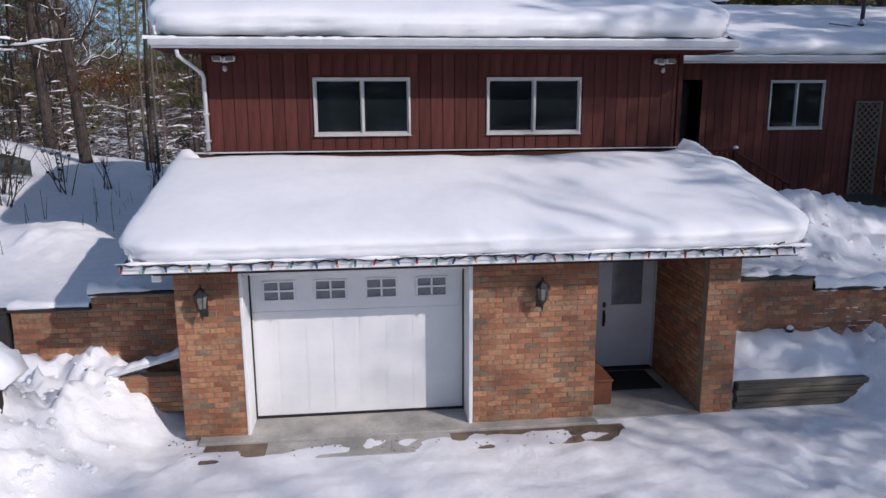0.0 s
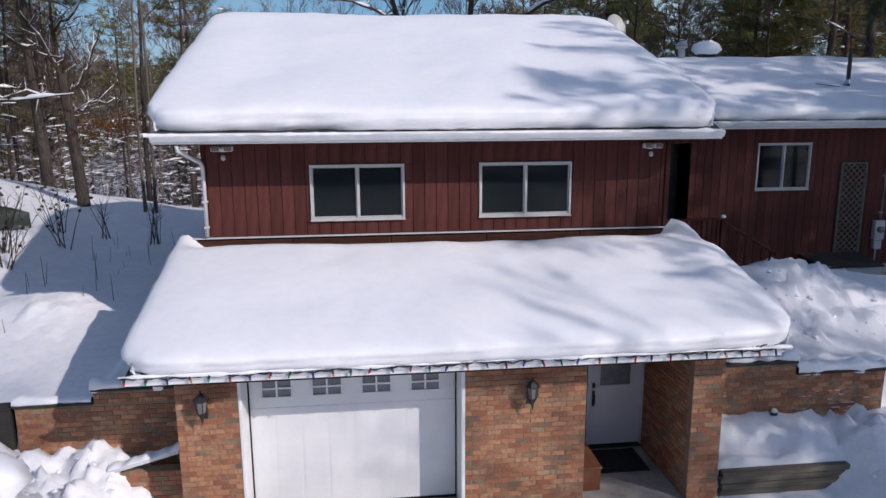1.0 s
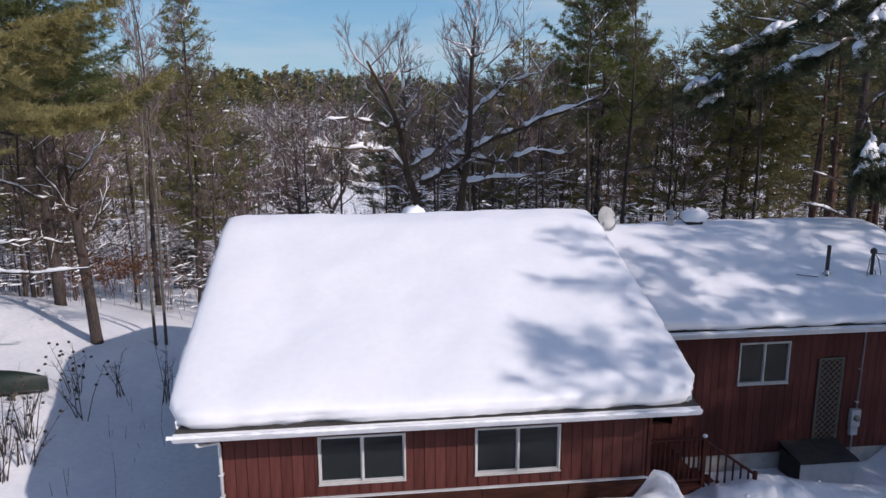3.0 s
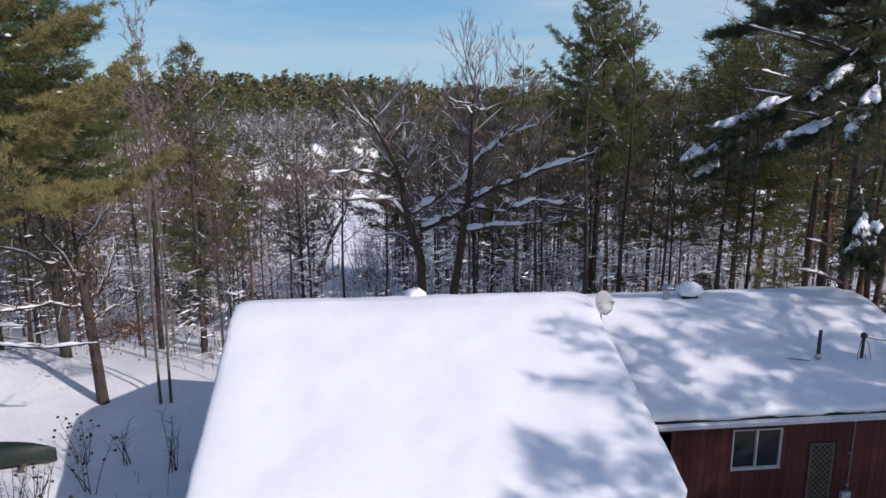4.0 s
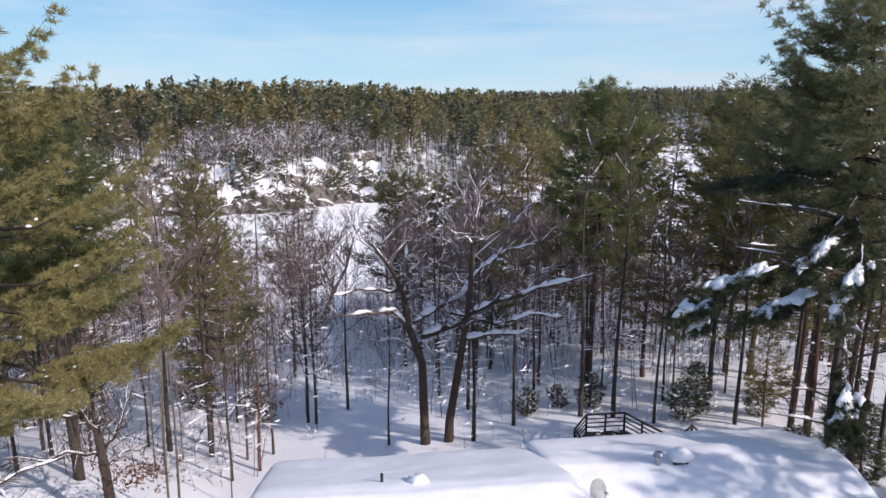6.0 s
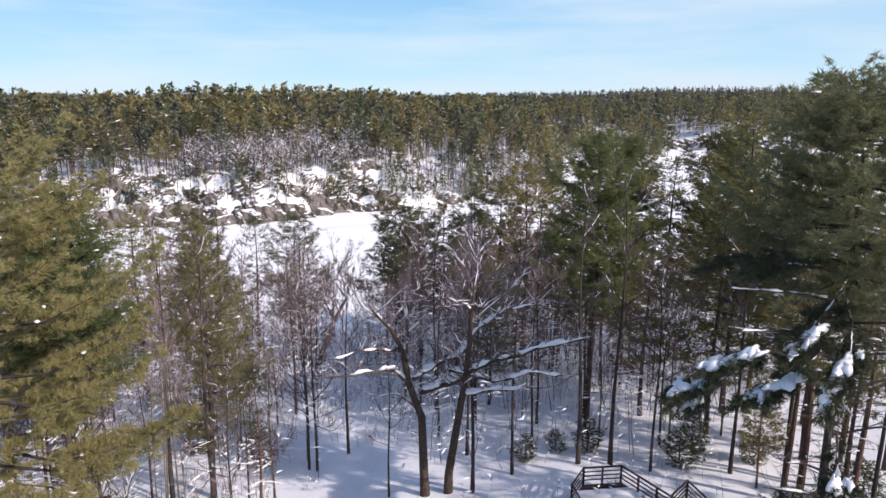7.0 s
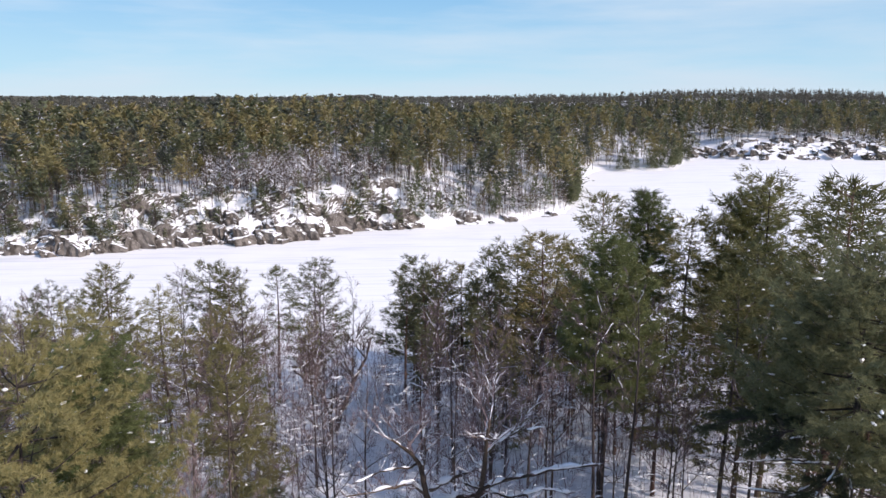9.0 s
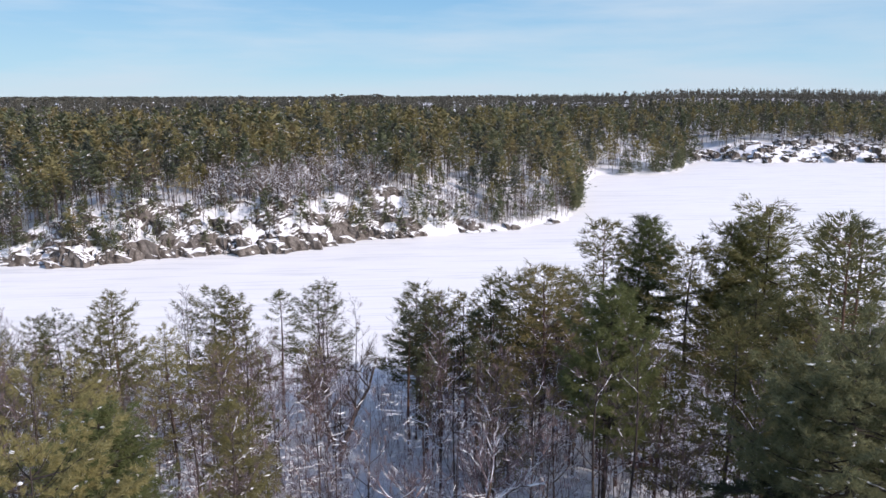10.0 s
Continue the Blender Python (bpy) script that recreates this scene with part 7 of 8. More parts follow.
# young evergreens under the trees
young = pine(37, 3.0, 0.06, 1.7, NEEDLES_DARK, BARK_DARK, tuft=(0.20, 0.018, 9), every=0.2, per=6, gap=0.30, snow=0.9, label="low snow-dusted evergreen under the trees", shape=0.6, group="young evergreens")
for x, y, s in ((9.6, 38.2, 0.55), (11.8, 39.6, 0.5), (13.8, 39.4, 0.7), (18.2, 36.2, 0.8), (20.2, 38.4, 0.9), (22.6, 35.6, 0.7), (-6.4, 40.5, 0.8), (-10.5, 43.0, 0.9), (19.4, 27.4, 0.9), (22.4, 27.2, 0.8), (24.6, 29.4, 0.9)):
    put(young, x, y, s)

# full crowns in the shore row
for x, y, top in ((31.0, 77.5, 18.6), (38.6, 68.5, 20.4)):
    g = float(ground_z(x, y))
    k = (top - g) / 20.6
    copy_thing(full_pine, Matrix.Translation((x, y, g - 0.05)) @ Matrix.Rotation(x, 4, "Z") @ Matrix.Diagonal((k * 1.05, k * 1.05, k, 1)))
copy_thing(full_pine, Matrix.Translation((-12.4, 29.8, float(ground_z(-12.4, 29.8)) - 0.05)) @ Matrix.Rotation(2.0, 4, "Z") @ Matrix.Diagonal((1.0, 1.0, 0.78, 1)))
# a young pine beside the wing
put(kinds[0], 20.8, 32.5, 0.42)
# heavy snow on the drooping boughs of the tall pine, towards the house
loaded, wood, cen, dr = MB(), MB(), [], []
base = right_pine.matrix_world.translation


def bough(pts, pads, fan=0.9, snowy=1.0):
    """A long limb with fanned branchlets, hanging needles, and snow pads lying on the branchlets' ends."""
    p = [Vector(q) - base for q in pts]
    n = len(p) - 1
    wood.tube(p, [0.075 * (1 - 0.8 * k / n) for k in range(n + 1)], 5, False)
    heaped(loaded, p, 0.05, rnd, 0.35, 0.3)
    way = (p[-1] - p[0]).normalized()
    side = Vector((-way.y, way.x, 0)).normalized()
    for k in range(26):
        u = (0.30 + 0.70 * rnd.random()) * n
        i = min(int(u), n - 1)
        q = p[i].lerp(p[i + 1], u - i)
        d = (way + side * rnd.choice((-1, 1)) * rnd.uniform(0.3, 1.1) + Vector((0, 0, rnd.uniform(-0.35, 0.0)))).normalized()
        L = fan * rnd.uniform(0.6, 1.4)
        wood.tube([q, q + d * L], [0.018, 0.005], 3, False)
        for j in range(int(9 * L)):
            cen.append(tuple(q + d * (L * rnd.uniform(0.2, 1.05)) + Vector((rnd.uniform(-0.1, 0.1), rnd.uniform(-0.1, 0.1), rnd.uniform(-0.16, 0.02)))))
            dr.append(tuple(d + Vector((0, 0, -0.15))))
    for x, y, z, L, turn, dip in pads:
        c = Vector((x, y, z)) - base
        d = Vector((math.cos(turn), math.sin(turn), -dip)).normalized()
        snow_pad(loaded, c, d, L * 1.15 * snowy, rnd.uniform(0.42, 0.62) * snowy, rnd.uniform(0.14, 0.22) * snowy, rnd)
        for j in range(4):
            e = c + Vector((-d.y, d.x, 0)) * rnd.uniform(-0.4, 0.4) + d * rnd.uniform(-0.75, 0.7) * L
            way_j = (d + Vector((rnd.uniform(-0.6, 0.6), rnd.uniform(-0.6, 0.6), rnd.uniform(-0.2, 0.1)))).normalized()
            snow_pad(loaded, e, way_j, snowy * rnd.uniform(0.25, 0.6), snowy * rnd.uniform(0.16, 0.30), snowy * rnd.uniform(0.07, 0.12), rnd, 10)
        for k in range(int(46 * L) + 16):
            cen.append(tuple(c + d * (L * rnd.uniform(-0.65, 0.75)) + Vector((rnd.uniform(-0.35, 0.35), rnd.uniform(-0.35, 0.35), rnd.uniform(-0.30, -0.08)))))
            dr.append(tuple(d + Vector((0, 0, -0.3))))


W = math.pi
bough([(17.7, 23.3, 14.2), (16.0, 23.0, 14.0), (14.2, 22.8, 13.2), (12.8, 23.1, 12.2), (11.5, 23.4, 11.3)],
      [(11.5, 23.4, 11.55, 0.7, W * 1.08, 0.5), (12.1, 23.3, 11.15, 1.0, W * 1.12, 0.55), (12.35, 23.3, 11.75, 0.9, W * 1.05, 0.5), (12.45, 22.9, 12.6, 0.6, W * 1.05, 0.3), (13.1, 22.6, 12.9, 0.8, W * 1.02, 0.35), (13.5, 22.3, 13.25, 0.6, W, 0.4)])
bough([(17.6, 23.2, 15.6), (16.6, 22.4, 15.1), (15.6, 21.8, 14.5), (14.4, 21.3, 13.4)], [(15.25, 21.5, 14.1, 0.8, W * 1.1, 0.6), (14.6, 21.6, 13.6, 0.5, W * 1.1, 0.4), (15.9, 21.3, 13.95, 0.35, W * 1.3, 0.6)])
bough([(17.6, 23.2, 14.8), (16.8, 21.8, 14.5), (16.0, 20.6, 13.9), (14.9, 19.6, 12.6)], [(15.55, 20.25, 13.5, 0.9, W * 1.15, 0.5), (15.1, 20.0, 12.95, 0.6, W * 1.25, 0.9), (14.75, 19.8, 12.5, 0.7, W * 1.3, 1.0)])
bough([(17.7, 23.3, 13.2), (16.2, 22.4, 13.0), (14.9, 21.7, 12.6), (13.3, 21.5, 11.8)], [(14.3, 21.4, 12.45, 0.9, W * 1.05, 0.35), (13.6, 21.6, 12.0, 0.7, W * 1.05, 0.4)])
bough([(17.8, 23.3, 10.4), (16.8, 21.8, 10.2), (15.9, 20.4, 9.8), (15.3, 19.5, 8.7)], [(15.35, 19.7, 9.45, 0.7, W * 1.4, 1.2), (15.6, 19.7, 9.1, 0.7, W * 1.3, 1.2), (15.55, 19.6, 8.65, 0.7, W * 1.45, 1.5), (15.1, 19.6, 9.0, 0.5, W * 1.2, 1.0), (15.75, 19.8, 9.5, 0.4, W, 0.8)], 0.7, 0.72)
for pts in (((17.6, 23.2, 16.6), (15.8, 22.8, 16.7), (13.8, 22.6, 16.2)), ((17.6, 23.2, 16.2), (15.6, 24.2, 16.4), (13.6, 24.8, 15.9)), ((17.5, 23.2, 17.4), (19.2, 21.8, 17.0), (20.6, 20.9, 16.2))):
    bough(pts, (), 1.0)
# bare snow-dusted snags low on the trunk
for q in ((15.6, 22.8, 8.6), (16.6, 20.8, 11.3), (20.2, 22.0, 10.2), (14.9, 22.9, 7.6), (16.3, 21.3, 10.6), (14.2, 22.0, 16.5), (12.3, 22.0, 15.7), (13.4, 22.0, 15.6), (12.6, 21.6, 14.3), (14.0, 20.8, 13.6), (14.6, 24.6, 13.2),
          (20.4, 21.0, 13.4), (21.0, 22.6, 12.0), (13.2, 23.6, 13.8), (19.6, 20.2, 14.6)):
    root, tip = Vector((17.75, 23.3, q[2] - 0.09 * abs(q[0] - 17.8) - 0.6)) - base, Vector(q) - base
    mid = root.lerp(tip, 0.5) + Vector((rnd.uniform(-0.1, 0.1), rnd.uniform(-0.2, 0.2), 0.12))
    wood.tube([root, mid, tip], [0.06, 0.04, 0.012], 5, False)
    heaped(loaded, [root.lerp(mid, 0.5), mid, tip], 0.04, rnd, 0.55, 0.15)
    for k in range(9):
        sprays(wood, mid.lerp(tip, rnd.uniform(-0.5, 1)), (tip - root) * 0.3 + Vector((rnd.uniform(-1, 1), rnd.uniform(-1, 1), rnd.uniform(-0.3, 0.4))), rnd.uniform(0.5, 1.1), 0.012, rnd, 1)
tagged(part("bough_snow", loaded, SNOW_CLUMP, right_pine, "heavy white snow pads on the boughs", True), kind="stuff")
tagged(part("branchwork", wood, BARK_DARK, right_pine), kind="stuff")
part("bough", faces_mesh("bough", needles_of(np.array(cen), np.array(dr), 22, 0.24, 0.013, np.random.RandomState(8)), NEEDLES_DARK, 3), NEEDLES_DARK, right_pine)

def split_tree():
    """An old split trunk far down the glade, with snow on both leaning arms."""
    rs = random.Random(27)
    o = Vector((-4.9, 65.5, float(ground_z(-4.9, 65.5))))
    t = thing("split_tree", o, "old leaning bare tree split into two snowy arms", "bare tree")
    wd, wood, sn = MB(), MB(), MB()
    for pts, r in (([(-4.9, 65.5, o.z - 0.6), (-5.0, 65.6, -2.0), (-5.8, 65.8, 0.0), (-7.2, 66, 1.4), (-8.4, 66, 2.3)], 0.24), ([(-4.6, 65.5, o.z - 0.6), (-4.0, 65.6, -2.2), (-2.6, 65.8, 1.2), (-1.4, 65.9, 3.4), (-0.6, 66, 6.4)], 0.26),
                   ([(-2.6, 65.8, 1.2), (-3.4, 65.4, 3.2), (-3.2, 65.2, 5.6)], 0.12), ([(-5.8, 65.8, 0.0), (-5.9, 65.2, 2.2), (-5.2, 65.0, 3.6)], 0.11), ([(-1.4, 65.9, 3.4), (-2.2, 65.6, 4.6), (-2.4, 65.5, 6.2)], 0.09), ([(-7.2, 66, 1.4), (-7.4, 65.6, 3.0), (-6.9, 65.4, 4.2)], 0.08)):
        p = [Vector(q) - o for q in pts]
        n = len(p) - 1
        wd.tube(p, [r * (1 - 0.65 * k / n) for k in range(n + 1)], 6)
        heaped(sn, p[1:], r * 0.5, rs, 1.3, 0.12)
        for k in range(12):
            i = rs.randint(1, n)
            sprays(wood, p[i - 1].lerp(p[i], rs.random()), Vector((rs.uniform(-1, 1), rs.uniform(-0.8, 0.8), rs.uniform(0, 1.3))), rs.uniform(1.0, 2.4), 0.05, rs, 2)
    part("trunk", wd, BARK_DARK, t, smooth=True)
    tagged(part("branchwork", wood, BARK, t), kind="stuff")
    tagged(part("limb_snow", sn, SNOW_CLUMP, t, "ridges of snow on the arms", True), kind="stuff")


split_tree()

# brush, saplings and fallen sticks over the whole wood floor
rb = np.random.RandomState(14)
fleck = np.random.RandomState(15)
brush_snow = []


def brush(name, n, y0, y1, tall, mat, label, twigs=7, x0=-999, x1=999, glade_free=True):
    y = y0 + (y1 - y0) * rb.rand(n) ** 0.9
    x = -10 - 0.6 * y + rb.rand(n) * (18 + 1.46 * y)
    if not glade_free:
        x = glade(y) + rb.uniform(-3.2, 3.2, n)
    ok = ((np.abs(x - glade(y)) > 2.6 - 0.022 * (y - 40)) | (not glade_free)) & ~((x > -6.5) & (x < 19) & (y < 29)) & (x > x0) & (x < x1)
    x, y = x[ok], y[ok]
    z, h = ground_z(x, y), tall * rb.uniform(0.4, 1.2, len(x))
    lean = rb.normal(0, 0.16, (len(x), 2)) * h[:, None]
    b, t = np.stack([x, y, z - 0.1], -1), np.stack([x + lean[:, 0], y + lean[:, 1], z + h], -1)
    out = []
    for j in range(2):
        s = np.zeros((len(x), 3))
        s[:, j] = 0.006 + 0.004 * h
        out.append(np.stack([b - s, b + s, t], 1))
    for j in range(twigs):
        p = b + (t - b) * rb.uniform(0.25, 1.0, (len(x), 1))
        d = unit(np.stack([rb.normal(size=len(x)), rb.normal(size=len(x)), rb.uniform(-0.2, 0.9, len(x))], -1))
        e = p + d * (h * rb.uniform(0.15, 0.45, len(x)))[:, None]
        s = unit(np.cross(d, rb.normal(size=(len(x), 3)))) * 0.012
        out.append(np.stack([p - s, p + s, e], 1))
        # a ridge of snow along the flatter twigs
        lies = (d[:, 2] < 0.3) & (fleck.rand(len(x)) < 0.8) if j < 14 else np.zeros(len(x), bool)
        if lies.any():
            q, g = p[lies], (e - p)[lies]
            n = len(q)
            w = unit(np.cross(g, (0, 0, 1.0))) * fleck.uniform(0.02, 0.06, (n, 1))
            a, c = q + g * 0.05, q + g * fleck.uniform(0.5, 0.95, (n, 1))
            top = (a + c) / 2 + np.array((0, 0, 1.0)) * fleck.uniform(0.03, 0.07, (n, 1))
            mid = (a + c) / 2
            for u in (w, -w):
                brush_snow.append(np.stack([a, mid + u, top], 1))
                brush_snow.append(np.stack([mid + u, c, top], 1))
    solo(name, faces_mesh(name, np.concatenate(out).reshape(-1, 3), mat, 3), mat, label, "brush", kind="stuff")
    return x, y, z, h


brush("undergrowth", 1700, 30, 104, 1.8, TWIG, "leafless brown brush on the snowy wood floor")
sx, sy, sz, sh = brush("saplings", 900, 36, 104, 4.5, TWIG, "thin leafless saplings between the trees", 12)
tx, ty, tz, th = brush("thicket", 1900, 46, 104, 8.0, TWIG, "close thicket of thin leafless stems and twigs", 20)
brush("west_thicket", 560, 30, 56, 4.0, TWIG, "tangle of thin leafless brush beyond the west yard", 22, -26, -4.5)
brush("glade_brush", 420, 42, 100, 1.6, TWIG, "low leafless brush in the open strip to the lake", 12, glade_free=False)
solo("brush_snow", faces_mesh("brush_snow", np.concatenate(brush_snow).reshape(-1, 3), SNOW_CLUMP, 3), SNOW_CLUMP, "thin ridges of white snow lying on bare twigs", "snow", kind="stuff")
sx, sy, sz, sh = np.concatenate([sx, tx]), np.concatenate([sy, ty]), np.concatenate([sz, tz]), np.concatenate([sh, th])
P = []
for k in range(12):
    c = np.stack([sx + rb.normal(0, 0.6, len(sx)), sy + rb.normal(0, 0.6, len(sx)), sz + sh * rb.uniform(0.2, 1.0, len(sx))], -1)
    a, L = rb.uniform(0, 6.28, len(sx)), rb.uniform(0.1, 0.45, len(sx))
    d = np.stack([np.cos(a) * L, np.sin(a) * L, rb.uniform(-0.1, 0.1, len(sx))], -1)
    s = np.stack([-np.sin(a) * 0.05, np.cos(a) * 0.05, np.full(len(sx), 0.045)], -1)
    P.append(np.stack([c - d, c + s, c + d, c - s * 0.4], 1))
solo("twig_snow", quads_mesh("twig_snow", np.concatenate(P).reshape(-1, 3), SNOW_CLUMP), SNOW_CLUMP, "flecks of snow caught on saplings and brush", "snow", kind="stuff")

# small brown shed down the slope
sd = thing("shed", (24.2, 60.0, float(ground_z(24.2, 60.0))), "small weathered brown shed with a snowy roof", "shed", turn=0.2)
sd.scale = (0.75, 0.75, 0.7)
for k in range(14):
    part("board", box_of(-1.6 + k * 0.229, -1.6 + k * 0.229 + 0.22, -1.2, -1.16, -0.6, 2.0, bevel=0.008), RUST_WOOD, sd)
for q in ((-1.6, -1.56, -1.15, 1.2, -0.6, 2.0), (1.57, 1.61, -1.15, 1.2, -0.6, 2.0), (-1.55, 1.56, 1.16, 1.2, -0.6, 2.0)):
    part("side_wall", box_of(*q), RUST_WOOD, sd)
part("door", box_of(-0.4, 0.4, -1.23, -1.205, -0.1, 1.75, bevel=0.01), BARK_DARK, sd, "dark plank door")
for sg in (-1, 1):
    mb = MB()
    mb.add([(-1.85, sg * 1.45, 1.85), (1.85, sg * 1.45, 1.85), (1.85, 0, 2.75), (-1.85, 0, 2.75), (-1.85, sg * 1.45, 1.93), (1.85, sg * 1.45, 1.93), (1.85, 0, 2.83), (-1.85, 0, 2.83)],
           [(0, 1, 2, 3), (7, 6, 5, 4), (4, 5, 1, 0), (5, 6, 2, 1), (6, 7, 3, 2), (7, 4, 0, 3)])
    part("roof_slope", mb, SHINGLE, sd)
roof = [[(x, y, 2.98 - abs(y) * 0.62 + 0.12 * math.cos(y * 1.05) + 0.03 * math.sin(3 * x)) for x in np.linspace(-1.9, 1.9, 12)] for y in np.linspace(-1.5, 1.5, 11)]
part("snow_blanket", grid_mesh("snow_blanket", np.array(roof), SNOW), SNOW, sd, "thick snow on the roof")

# ---- far shore: rocks and woods ----
rng = np.random.RandomState(5)


def boulder(seed):
    """A blocky granite mass with split faces and a rough top."""
    r, mb = random.Random(seed), bmesh.new()
    bmesh.ops.create_cube(mb, size=2.0)
    bmesh.ops.subdivide_edges(mb, edges=mb.edges[:], cuts=6, use_grid_fill=True)
    lean, cut, tilt = r.uniform(-0.25, 0.25), r.uniform(0.1, 0.5), r.uniform(-0.3, 0.3)
    for v in mb.verts:
        c = v.co.copy()
        n = noise.noise(c * 0.9 + Vector((seed * 3.1, 0, 0))) * 0.42 + noise.noise(c * 2.3 + Vector((0, seed, 0))) * 0.26 + noise.noise(c * 5.1 + Vector((0, 0, seed))) * 0.13
        slab = 0.24 * math.floor(2.8 * noise.noise(Vector((c.x * 0.8 + seed, 0, c.z * 0.5))) + 0.5)
        c = c * (1 + 0.6 * n)
        c.y += slab + 0.25 * c.z
        c.z += tilt * c.x + (-cut * max(0, c.x - 0.2) if c.z > 0 else 0)
        c.x += lean * c.z
        v.co = c
    me = bpy.data.meshes.new("boulder")
    mb.to_mesh(me)
    mb.free()
    me.materials.append(CLIFF)
    return me


rocks = [boulder(k) for k in range(9)]
r9 = random.Random(9)


def lay_rock(k, x, d, w, deep, tall, sink):
    y = float(far_shore(x, 0)) + d
    ob = solo("boulder", rocks[k % 9], CLIFF, "blocky grey-brown granite mass with snow on top, on the lake shore", "rock", "rocks along the far shore")
    ob.matrix_world = pose(x, y, float(ground_z(x, y)) + tall * sink, r9.uniform(-16, 16), r9.uniform(-24, 24), r9.uniform(-40, 40)) @ Matrix.Diagonal((w, deep, tall, 1))


x, k = -108.0, 0
while x < 64:
    # a broken wall of blocks along the ice, higher in the middle of the bank
    hi = 0.55 + 0.9 * math.exp(-((x + 48) / 42) ** 2)
    w = r9.choice((r9.uniform(0.5, 1.0), r9.uniform(0.9, 1.8), r9.uniform(1.8, 3.2))) * (0.55 + 0.4 * hi)
    if r9.random() < 0.35 + 0.45 * hi - (0.35 if x > 10 else 0):
        lay_rock(k, x, r9.uniform(-0.3, 2.2), w, r9.uniform(0.9, 1.8), (0.45 + 0.62 * w) * r9.uniform(0.6, 1.35) * hi, 0.22)
    if r9.random() < 0.42 * hi - (0.2 if x > 4 else 0):
        lay_rock(k + 3, x + r9.uniform(-1, 1), r9.uniform(3, 9), r9.uniform(0.7, 2.8), r9.uniform(0.8, 1.6), r9.uniform(0.6, 1.7) * hi, 0.12)
    if r9.random() < 0.16 * hi and x < 0:
        lay_rock(k + 5, x + r9.uniform(-1, 1), r9.uniform(10, 17), r9.uniform(1.0, 3.6), r9.uniform(0.8, 1.6), r9.uniform(0.5, 1.2), 0.05)
    x += w * r9.uniform(0.85, 1.45)
    k += 1
for k in range(90):
    lay_rock(k, r9.uniform(212, 345), r9.uniform(0, 22), r9.uniform(1.2, 3.6), r9.uniform(1.2, 2.5), r9.uniform(0.9, 2.6), 0.1)


def bank(name, x0, x1, deep, label, lift, cell=0.8):
    """Snow-laden rock shelves rising from the ice behind the boulders."""
    xs, ds = np.arange(x0, x1, cell), np.arange(-1.5, deep, cell)
    X, D = np.meshgrid(xs, ds)
    Y = far_shore(X, 0) + D
    fade = step(x0, x0 + 10, X) * (1 - step(x1 - 10, x1, X)) * step(-1.0, 1.0, D) * (1 - step(deep - 6, deep, D))
    raw = lift * (1 - 0.45 * step(0, 50, X)) * (0.6 + 1.2 * vnoise(X / 11 + 3, Y / 8, 3))
    u = raw / 2.2 + 0.5 * vnoise(X / 6, Y / 6, 3)
    raw = 2.2 * (np.floor(u) + step(0.55, 0.9, u - np.floor(u))) + 1.1 * vnoise(X / 2.6, Y / 2.6, 4, 0.6)
    Z = ground_z(X, Y) + np.maximum(raw, -0.5) * fade - 0.35 + 0.3 * vnoise(X / 2.5, Y / 2.5, 3) * fade
    return solo(name, grid_mesh(name, np.stack([X, Y, Z], -1), CLIFF, True), CLIFF, label, "rock", kind="structure")


bank("cliff_west", -112, 66, 22, "snowy granite shelves along the lake", 2.5, 0.6)
bank("cliff_east", 226, 350, 26, "far snowy granite shelves along the lake", 3.0, 1.6)


def wood_mesh(name, X, Y, H, R, low, layers, per, width, mat, label, top=True, flat=0.0, droop=0.0):
    """A whole stretch of far conifers: for each tree, tiers of slender boughs round a stem, and a leader."""
    n = len(X)
    Z = ground_z(X, Y)
    out = []
    for k in range(layers):
        u = (k + 0.5) / layers
        zz = Z + H * (low + (1 - low) * (u + rng.uniform(-0.03, 0.03, n)))
        rr = R * (1 - u) ** 0.7 * rng.uniform(0.6, 1.25, n) + 0.10 * R
        for j in range(per if u < 0.8 else max(2, per // 2)):
            a = rng.uniform(0, 2 * np.pi, n)
            d = np.stack([np.cos(a), np.sin(a), rng.uniform(-0.15, 0.25, n) + 0.6 * u * u - droop], -1)
            c = np.stack([X, Y, zz + rng.normal(0, 0.15, n)], -1)
            L = (rr * rng.uniform(0.5, 1.15, n))[:, None]
            s = unit(np.cross(d, np.array([0, 0, 1.0])[None] + 0.5 * rng.normal(size=(n, 3)))) * (L * width)
            out.append(np.stack([c + d * L * flat - s, c + d * L * flat + s, c + d * L], 1))
    if top:
        t = np.stack([X, Y, Z + H * 1.03], -1)
        for j in range(2):
            s = np.zeros((n, 3))
            s[:, j] = R * 0.10
            b = np.stack([X, Y, Z + H * 0.72], -1)
            out.append(np.stack([b - s, b + s, t], 1))
    return solo(name, faces_mesh(name, np.concatenate(out).reshape(-1, 3), mat, 3), mat, label, "forest", kind="stuff")


